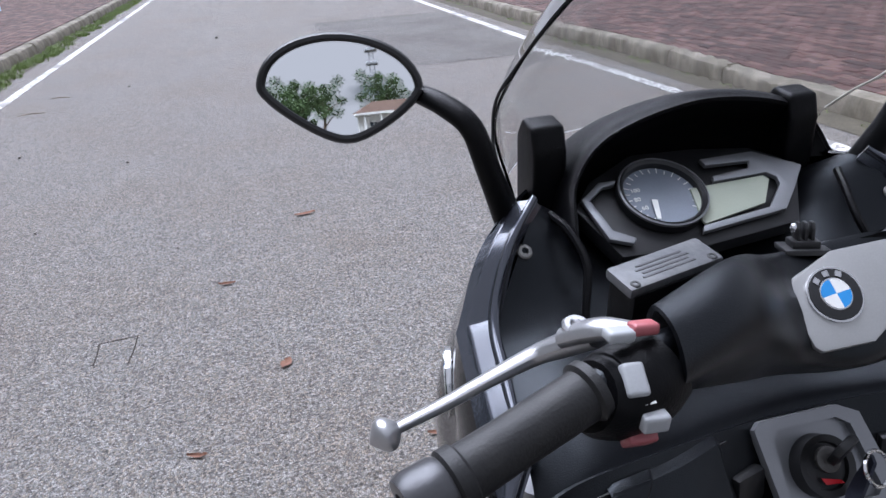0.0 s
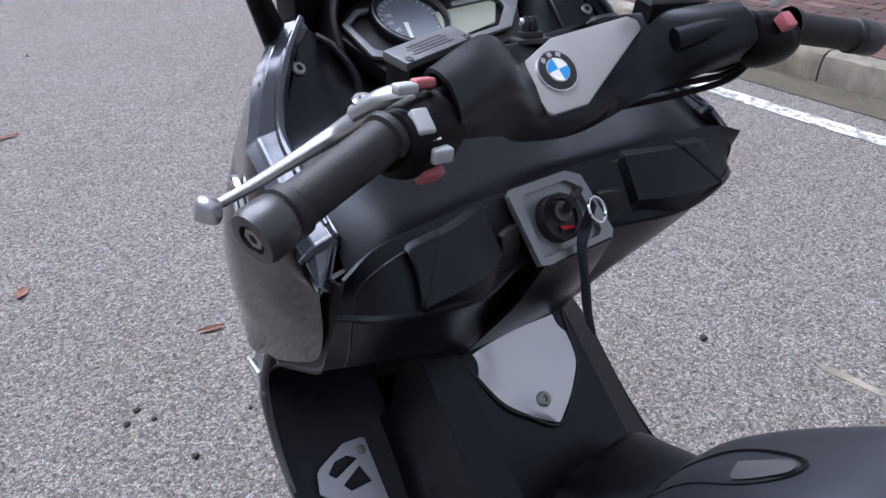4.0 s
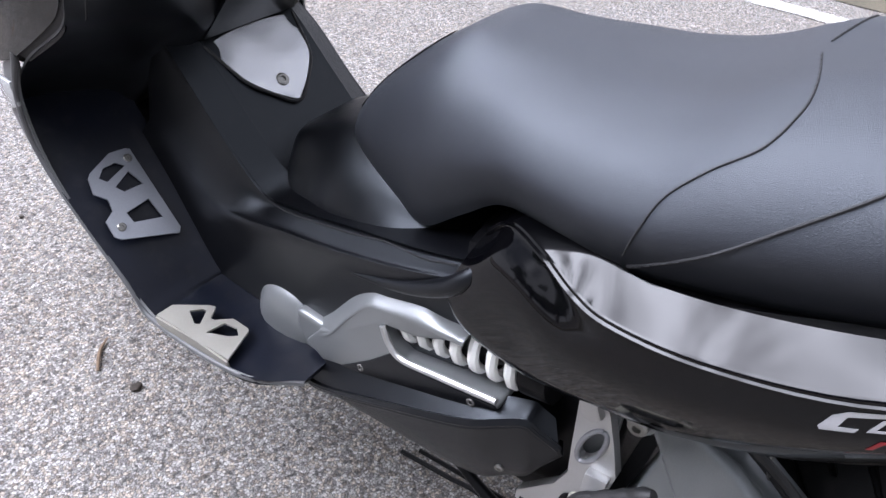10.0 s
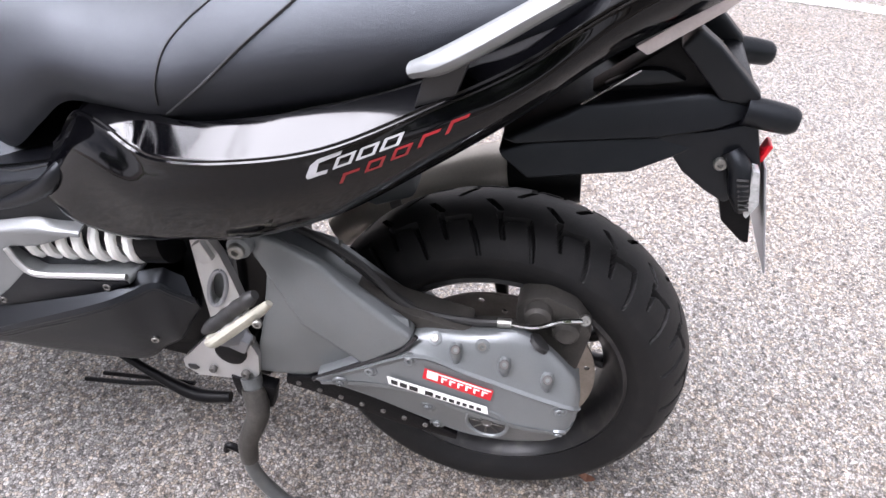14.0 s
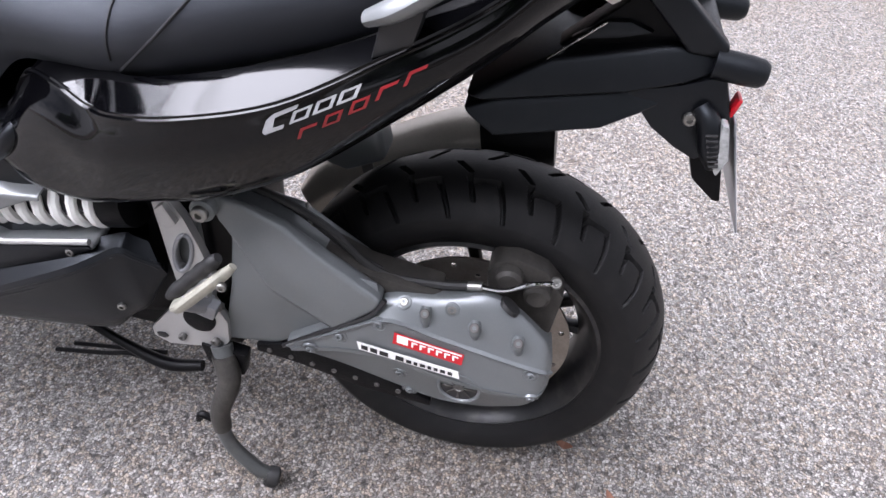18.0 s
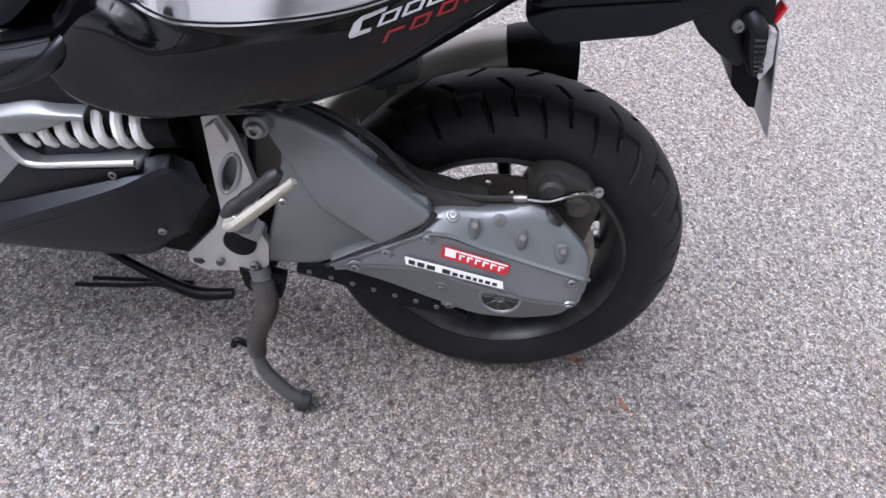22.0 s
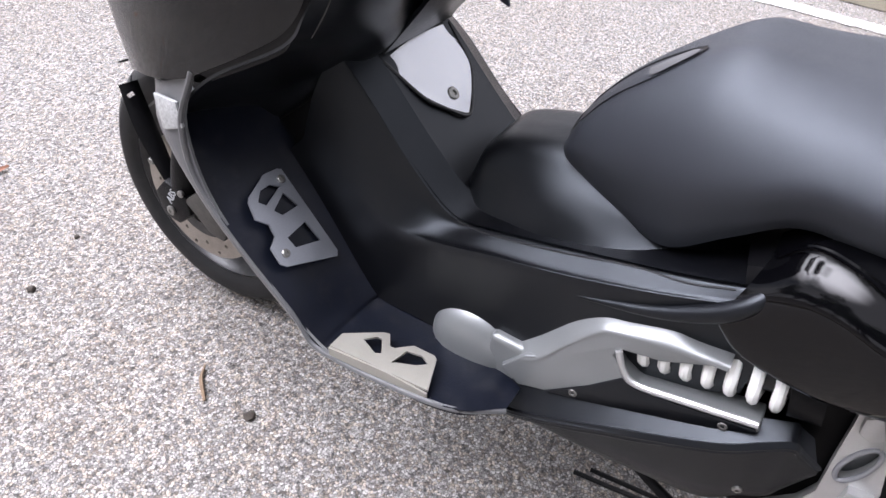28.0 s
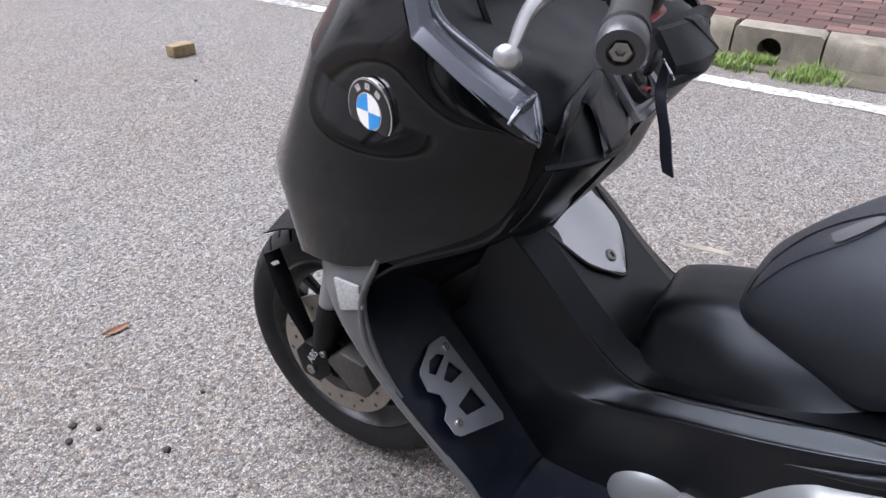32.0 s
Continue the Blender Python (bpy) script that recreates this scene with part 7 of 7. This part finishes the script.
def patch(name, pts, mat, lift):
    """A thin dark or grey skin within a rim that lies on the seat."""
    line = [p for p, _ in snapped(saddle, pts, lift, 4)]
    mid = sum(line, Vector()) / len(line)
    _, at, n, _ = saddle.closest_point_on_mesh(mid)
    bm = bmesh.new()
    c = bm.verts.new(at + lift * n)
    ring = [bm.verts.new(p) for p in line[:-1]]
    half = [bm.verts.new(saddle.closest_point_on_mesh((p.co + c.co) / 2)[1] + lift * n) for p in ring]
    for k in range(len(ring)):
        j = (k + 1) % len(ring)
        bm.faces.new((ring[k], ring[j], half[j], half[k]))
        bm.faces.new((half[k], half[j], c))
    bmesh.ops.recalc_face_normals(bm, faces=bm.faces)
    part(name, bm, mat, scooter)


patch("grip_hollow", ((-0.02, 0.161, 0.71), (0.0, 0.136, 0.744), (0.0, 0.101, 0.774), (-0.013, 0.061, 0.80), (-0.036, 0.061, 0.80), (-0.045, 0.087, 0.776), (-0.04, 0.126, 0.745), (-0.02, 0.161, 0.71)), INNER, 0.0016)
patch("hollow_lining", ((-0.022, 0.112, 0.767), (-0.016, 0.071, 0.794), (-0.034, 0.066, 0.797), (-0.042, 0.10, 0.769), (-0.022, 0.112, 0.767)), SATINGREY, 0.0022)

# ---- things lying on the road ----
LEAF = material("dry fallen leaf", (0.2, 0.095, 0.06), 0.8, 0, 0.4, 200, 0.5, 0.4, 60)
STONE = material("ochre stone", (0.24, 0.18, 0.10), 0.9, 0, 0.4, 60, 0.8, 0.4, 20)
TWIG = material("dry twig", (0.12, 0.08, 0.05), 0.9, 0, 0.4, 200, 0.6, 0.4, 40)
CRUMB = material("dark crumb of earth", (0.035, 0.028, 0.022), 0.95, 0, 0.4, 200, 0.8, 0.4, 40)


def leaf_mesh(length, width, seed):
    rnd = random.Random(seed)
    rows = []
    for k in range(7):
        f = k / 6
        w = width * math.sin(math.pi * min(1, f * 0.96 + 0.02)) ** 0.8 * 0.5 + 0.0006
        lift = 0.005 * (f - 0.5) ** 2 * 4 + rnd.uniform(0, 0.002)
        rows.append([((f - 0.5) * length, -w, lift + 0.003), ((f - 0.5) * length, -w * 0.4, lift), ((f - 0.5) * length, w * 0.4, lift), ((f - 0.5) * length, w, lift + 0.004 + rnd.uniform(0, 0.003))])
    bm, _ = grid(rows)
    for v in bm.verts:
        v.co.z += 0.003
    return bm


for k, (x, y, turn, length, width) in enumerate(((0.173, 3.613, 10, 0.11, 0.03), (-0.004, 2.173, 60, 0.06, 0.035), (-0.212, 2.896, -5, 0.07, 0.02), (-0.278, 1.766, -15, 0.06, 0.016), (0.407, 1.643, -12, 0.075, 0.02), (0.472, -0.831, 80, 0.03, 0.018), (0.384, -0.916, 30, 0.03, 0.014), (1.2, -0.6, 50, 0.03, 0.015), (-1.35, 2.45, 20, 0.08, 0.03), (-0.9, 1.2, 70, 0.05, 0.02))):
    ob = part("fallen_leaf", leaf_mesh(length, width, k), LEAF)
    ob.location, ob.rotation_euler = (x, y, 0), (0, 0, radians(turn))
    tagged(ob, "dry red-brown leaf lying on the asphalt", "leaf", "leaves on the road")


def crumb(x, y, r, seed, mat=CRUMB, name="crumb", label="dark crumb of earth on the asphalt", cat="debris"):
    bm = bmesh.new()
    bmesh.ops.create_icosphere(bm, subdivisions=2, radius=r)
    rnd = random.Random(seed)
    for v in bm.verts:
        v.co = v.co * rnd.uniform(0.7, 1.2)
        v.co.z = max(-r * 0.4, v.co.z * 0.7)
    ob = part(name, bm, mat)
    ob.location = (x, y, r * 0.4)
    return tagged(ob, label, cat, "crumbs on the road")


rnd = random.Random(9)
spots = [(0.134, 1.435), (0.10, 1.40), (0.16, 1.38), (0.223, 0.598), (0.368, 1.276), (0.20, 1.20), (1.502, 0.775), (-1.285, 8.166), (-0.5, 11.7), (1.879, 3.002), (-0.45, 3.4), (-1.2, 3.9), (-0.9, 5.1), (0.5, 5.0), (-1.7, 5.6), (-0.2, 6.3), (-1.5, 2.2), (-1.1, 1.7)]
for k, (x, y) in enumerate(spots):
    crumb(x, y, rnd.uniform(0.006, 0.012) * (2.2 if y > 7 else 1), k)
twig = part("twig", tube([(0.20, 0.69, 0.006), (0.215, 0.71, 0.009), (0.235, 0.735, 0.006), (0.262, 0.752, 0.007)], [0.003, 0.004, 0.004, 0.002], 6), TWIG)
tagged(twig, "short dry twig lying on the asphalt", "twig", "twigs on the road")
for k, (x, y, turn, length) in enumerate(((-2.0, 7.2, 10, 0.22), (-1.9, 7.9, -5, 0.18), (-1.4, 3.1, 4, 0.12))):
    t2 = part("twig", tube([(-length / 2, 0, 0.004), (0, 0.012, 0.008), (length / 2, -0.004, 0.004)], [0.002, 0.004, 0.002], 6), TWIG)
    t2.location, t2.rotation_euler = (x, y, 0), (0, 0, radians(turn))
    tagged(t2, "short dry twig lying on the asphalt", "twig", "twigs on the road")
brick = part("stone_block", block((0.125, 0.075, 0.062), pose(0, 0, 0.031, 0, 0, -12), 0.008, 2, lambda v: (v.x + 0.006 * math.sin(v.z * 90 + v.y * 40), v.y * (1.0 + 0.1 * v.x / 0.06), v.z)), STONE)
brick.location = (2.13, 3.40, 0)
tagged(brick, "small ochre stone block lying on the road", "stone")
tagged(part("paint_scrap", slab([(-0.01, -0.09), (0.012, -0.08), (0.018, 0.02), (0.006, 0.09), (-0.012, 0.05)], 0.001, pose(1.665, 0.45, 0.001, 0, 0, 8), 0), CONCRETE, smooth=False), "thin scrap of white paint on the road", "road marking", kind="structure")
for a, b in (((-0.67, 2.555), (-0.535, 2.57)), ((-0.535, 2.57), (-0.545, 2.37)), ((-0.67, 2.555), (-0.665, 2.40))):
    tagged(part("road_crack", tube([(*a, 0.001), ((a[0] + b[0]) / 2 + 0.004, (a[1] + b[1]) / 2 - 0.003, 0.0015), (*b, 0.001)], 0.003, 6, 4, flat=0.5), CRUMB), "dark crack round a small patch in the asphalt", "crack", kind="structure")

# ---- grass at the kerbs ----
GRASS = material("fresh kerb grass", (0.13, 0.2, 0.035), 0.6, 0, 0.3, 60, 0, 0.5, 8)


def tuft_field(name, spots, seed):
    rnd = random.Random(seed)
    verts, faces = [], []
    for x, y, r, h, n in spots:
        for _ in range(n):
            a, d = rnd.uniform(0, 6.28), r * math.sqrt(rnd.random())
            px, py = x + d * math.cos(a) * 0.6, y + d * math.sin(a)
            t, q = rnd.uniform(0, 6.28), rnd.uniform(0.002, 0.004)
            hh, lean = h * rnd.uniform(0.4, 1.1), rnd.uniform(0.2, 0.9)
            i = len(verts)
            dx, dy = math.cos(t), math.sin(t)
            verts += [(px - dy * q, py + dx * q, 0.0), (px + dy * q, py - dx * q, 0.0), (px + dx * lean * hh * 0.5 + dy * q * 0.7, py + dy * lean * hh * 0.5 - dx * q * 0.7, hh * 0.65), (px + dx * lean * hh * 0.5 - dy * q * 0.7, py + dy * lean * hh * 0.5 + dx * q * 0.7, hh * 0.65), (px + dx * lean * hh * 1.2, py + dy * lean * hh * 1.2, hh)]
            faces += [(i, i + 1, i + 2, i + 3), (i + 3, i + 2, i + 4)]
    me = bpy.data.meshes.new(name)
    me.from_pydata(verts, [], faces)
    me.materials.append(GRASS)
    return tagged(new(name, me), "green grass growing along the kerb", "grass", kind="stuff")


rnd = random.Random(3)
right = [(3.60 + rnd.uniform(-0.13, 0.15), 0.35 + 0.8 * rnd.random(), 0.10, 0.05, 90) for _ in range(20)]
right += [(3.76, rnd.uniform(-3, 16), 0.10, 0.03, 12) for _ in range(90)]
left = [(-2.82 + rnd.uniform(-0.12, 0.12), rnd.uniform(5, 22), 0.16, 0.06, 70) for _ in range(170)]
tuft_field("grass", right, 1)
tuft_field("grass", left, 2)
tagged(part("gutter_soil", sheet(3.56, KERB_R + 0.01, -6, 40, 0.004, 1, 60), SOIL), "strip of soil and moss at the kerb's foot", "soil", kind="structure")
tagged(part("gutter_soil", sheet(KERB_L - 0.01, -2.72, -6, 40, 0.004, 1, 60), SOIL), "strip of soil and moss at the kerb's foot", "soil", kind="structure")

# ---- what stands behind: seen in the mirror and in the paint, plus added trees ----
BARK = material("grey bark", (0.12, 0.09, 0.065), 0.95, 0, 0.4, 30, 0.8, 0.4, 6)
FOLIAGE = material("tropical foliage", (0.045, 0.085, 0.02), 0.6, 0, 0.5, 3, 0, 0.5, 1.0)
WALLW = material("white rendered wall", (0.78, 0.78, 0.75), 0.85, 0, 0.1, 40, 0.2, 0.12, 1.0)
ROOF = material("brown roof tiles", (0.12, 0.075, 0.055), 0.8, 0, 0.3, 12, 0.5, 0.3, 2)
PANE = material("dark window glass", (0.03, 0.04, 0.05), 0.1)
MAST = material("galvanised mast steel", (0.32, 0.33, 0.34), 0.6, 0.5, 0.2, 10, 0.2, 0.2, 2)


def tree(seed, height, spread):
    rnd = random.Random(seed)
    t = thing("tree", "leafy green tree with an uneven crown", "tree", group="trees behind the road")
    bm = tube([(0, 0, -0.1), (0.1, 0.05, height * 0.25), (-0.05, 0.1, height * 0.5), (0.1, 0, height * 0.8)], [0.22, 0.17, 0.12, 0.04], 10)
    knots = []
    for k in range(9):
        a, f = rnd.uniform(0, 6.28), rnd.uniform(0.35, 0.75)
        end = Vector((math.cos(a) * spread * rnd.uniform(0.4, 0.8), math.sin(a) * spread * rnd.uniform(0.4, 0.8), height * (f + rnd.uniform(0.05, 0.25))))
        tube([(0, 0.05, height * f * 0.8), tuple(end * 0.5 + Vector((0, 0, height * f * 0.45))), tuple(end)], [0.09, 0.06, 0.02], 7, 4, bm=bm)
        knots.append(end)
    part("trunk", bm, BARK, t)
    knots += [Vector((rnd.uniform(-1, 1) * spread * 0.6, rnd.uniform(-1, 1) * spread * 0.6, height * rnd.uniform(0.5, 1.0))) for _ in range(14)]
    verts, faces = [], []
    for c in knots:
        r = spread * rnd.uniform(0.18, 0.36)
        for _ in range(170):
            d = Vector((rnd.gauss(0, 1), rnd.gauss(0, 1), rnd.gauss(0, 0.8))).normalized() * r * rnd.random() ** 0.4
            p, s = c + d, rnd.uniform(0.07, 0.16)
            u = Vector((rnd.gauss(0, 1), rnd.gauss(0, 1), rnd.gauss(0, 1))).normalized()
            v = u.cross(Vector((rnd.gauss(0, 1), rnd.gauss(0, 1), rnd.gauss(0, 1)))).normalized()
            i = len(verts)
            verts += [tuple(p - u * s), tuple(p + v * s * 0.5), tuple(p + u * s), tuple(p - v * s * 0.5)]
            faces.append((i, i + 1, i + 2, i + 3))
    me = bpy.data.meshes.new("crown")
    me.from_pydata(verts, [], faces)
    me.materials.append(FOLIAGE)
    new("crown", me).parent = t
    return t


t1 = tree(1, 6.5, 3.0)
t1.location = (-8, -36, 0)
t2 = tree(2, 4.5, 2.2)
t2.location = (6.0, -30, 0)
for ob, x, y, turn, k in ((t1, -9, -33, 40, 0.9), (t1, -14, -28, 120, 1.1), (t1, 9.5, -30, 200, 0.8), (t2, 6.5, -33, 70, 1.0), (t2, -6, -27, 150, 0.8), (t1, -18, -12, 20, 1.0), (t1, -17, -2, 80, 0.9), (t2, -16, 6, 30, 1.1), (t1, -19, 14, 10, 1.1), (t1, 14, -22, 10, 1.1), (t1, 0, -50, 10, 1.3), (t1, -8, -52, 190, 1.3), (t1, 8, -54, 100, 1.3)):
    c = copy_thing(ob, pose(x, y, 0, 0, 0, turn))
    c.scale = (k, k, k)

# Unseen tree row, added on the left to darken the bodywork's side reflections.
for k in range(11):
    c = copy_thing(t1 if k % 3 else t2, pose(-10.5 - 1.6 * (k % 2), -24 + 4.0 * k, 0, 0, 0, 67 * k))
    c.scale = (1.15, 1.15, 1.0 + 0.12 * (k % 3))
# Taller unseen trees farther out, added to keep the upper fairing's reflections dark.
for k in range(7):
    c = copy_thing(t1, pose(-25 + 1.5 * (k % 2), 6 + 4.5 * k, 0, 0, 0, 51 * k))
    c.scale = (1.3, 1.3, 1.4)
villa = thing("villa", "white villa with columns and a low brown roof", "house", (1.6, -46, 0))
part("wall", block((9, 6, 3.2), pose(0, 0, 1.6), 0.02), WALLW, villa)
part("roof", block((10, 7.4, 1.4), pose(0, 0.2, 3.95), 0.03, 1, lambda v: (v.x * (1 if v.z < 0 else 0.55), v.y * (1 if v.z < 0 else 0.2), v.z)), ROOF, villa)
part("cornice", block((9.6, 7.6, 0.25), pose(0, 0.6, 3.15), 0.03), WALLW, villa)
for k in range(5):
    part("column", tube([(-3.6 + 1.8 * k, 4.0, 0), (-3.6 + 1.8 * k, 4.0, 1.5), (-3.6 + 1.8 * k, 4.0, 3.05)], [0.17, 0.15, 0.14], 14), WALLW, villa)
for k in range(4):
    w = part("window", block((1.0, 0.08, 1.6), pose(-2.7 + 1.8 * k, 3.02, 1.5), 0.01), WALLW, villa)
    for j in (-1, 1):
        part("pane", block((0.4, 0.04, 1.4), pose(-2.7 + 1.8 * k + 0.23 * j, 3.06, 1.5), 0.005), PANE, w)
mast = thing("radio_mast", "grey lattice radio mast", "mast", (-1.0, -70, 0))
for a in range(4):
    x, y = (0.8 if a % 2 else -0.8), (0.8 if a // 2 else -0.8)
    part("leg", tube([(x, y, 0), (x * 0.7, y * 0.7, 8), (x * 0.4, y * 0.4, 17)], 0.09, 6, 2), MAST, mast)
for k in range(12):
    s = 0.8 - 0.033 * k
    part("crossbar", tube([(-s, s, 1.4 * k), (s, s, 1.4 * k + 1.2)], 0.05, 5, 1), MAST, mast)
    part("crossbar", tube([(s, s, 1.4 * k), (-s, s, 1.4 * k + 1.2)], 0.05, 5, 1), MAST, mast)
for k in range(3):
    part("platform", block((2.2, 2.2, 0.5), pose(0, 0, 11 + 2.4 * k), 0.05), MAST, mast)
wire = tagged(part("overhead_wire", tube([(6, -60, 9), (3, -20, 5.6), (1.5, 2, 6.4)], 0.02, 6, 10), INK), "thin black overhead wire above the road", "wire")
post = part("blue_post", tube([(0, 0, -0.05), (0, 0, 0.6), (0, 0, 1.3)], 0.09, 12), material("pale blue paint", (0.3, 0.42, 0.62), 0.5, 0, 0.1, 50, 0.1, 0.2, 4))
post.location = (-5.6, 19.5, TOP)
tagged(post, "pale blue painted post on the pavement", "post")

# ---- brick pavers and kerb drain, the small pieces last ----
BRICK = bpy.data.materials.new("red-brown paver")
BRICK.use_nodes = True
n, l = BRICK.node_tree.nodes, BRICK.node_tree.links
p = n["Principled BSDF"]
p.inputs["Roughness"].default_value = 0.85
tc, ns, oi, geo = n.new("ShaderNodeTexCoord"), n.new("ShaderNodeTexNoise"), n.new("ShaderNodeObjectInfo"), n.new("ShaderNodeNewGeometry")
ns.inputs["Scale"].default_value, ns.inputs["Detail"].default_value = 30.0, 6.0
add = n.new("ShaderNodeMath")
add.operation = "ADD"
l.new(oi.outputs["Random"], add.inputs[0])
l.new(geo.outputs["Random Per Island"], add.inputs[1])
fr = n.new("ShaderNodeMath")
fr.operation = "FRACT"
l.new(add.outputs[0], fr.inputs[0])
ramp = n.new("ShaderNodeValToRGB")
ramp.color_ramp.elements[0].color = (0.062, 0.036, 0.03, 1)
ramp.color_ramp.elements[1].color = (0.20, 0.115, 0.095, 1)
mid = ramp.color_ramp.elements.new(0.6)
mid.color = (0.12, 0.058, 0.047, 1)
l.new(fr.outputs[0], ramp.inputs["Fac"])
mx = n.new("ShaderNodeMix")
mx.data_type, mx.blend_type = "RGBA", "MULTIPLY"
mx.inputs[0].default_value = 0.6
l.new(tc.outputs["Object"], ns.inputs["Vector"])
l.new(ramp.outputs["Color"], mx.inputs[6])
l.new(ns.outputs["Color"], mx.inputs[7])
gain = n.new("ShaderNodeVectorMath")
gain.operation = "SCALE"
gain.inputs["Scale"].default_value = 0.95
l.new(mx.outputs[2], gain.inputs[0])
l.new(gain.outputs["Vector"], p.inputs["Base Color"])

W, D = 0.205, 0.103
paver = block((W - 0.006, D - 0.006, 0.05), Matrix(), 0.004, 1)
me_paver = bpy.data.meshes.new("paver")
paver.to_mesh(me_paver)
paver.free()
me_paver.materials.append(BRICK)
cv = [tuple(v.co) for v in me_paver.vertices]
cf = [tuple(q.vertices) for q in me_paver.polygons]


def paving(owner, x0, x1, y0, y1, near):
    """Running-bond pavers; those inside `near` are single pieces, the rest one joined sheet."""
    rnd = random.Random(7)
    verts, faces, single = [], [], 0
    j, x = 0, x0 + D / 2
    while x < x1:
        y = y0 + (W / 2 if j % 2 else 0)
        while y < y1:
            z, tilt, turn = TOP - 0.025 + rnd.uniform(-0.003, 0.003), rnd.uniform(-0.02, 0.02), math.pi / 2 + rnd.uniform(-0.012, 0.012)
            if near[0] < x < near[1] and near[2] < y < near[3] and single < 300:
                ob = new("paver", me_paver)
                ob.parent = owner
                ob.location, ob.rotation_euler = (x, y, z), (tilt, 0, turn)
                single += 1
            else:
                i = len(verts)
                c, s = math.cos(turn), math.sin(turn)
                verts += [(x + a * c - b * s, y + a * s + b * c, z + h + tilt * b) for a, b, h in cv]
                faces += [tuple(q + i for q in f) for f in cf]
            y += W
        x += D
        j += 1
    me = bpy.data.meshes.new("paver_field")
    me.from_pydata(verts, [], faces)
    me.materials.append(BRICK)
    ob = new("paver_field", me)
    ob.parent = owner
    tagged(ob, "worn red-brown brick pavers", kind="stuff")


paving(bpy.data.objects["pavement_right"], KERB_R + 0.17, 9.5, -2.5, 17, (KERB_R, 5.4, -0.3, 3.8))
paving(bpy.data.objects["pavement_left"], -6.6, KERB_L - 0.17, 8, 24, (-3.6, KERB_L, 9, 13))
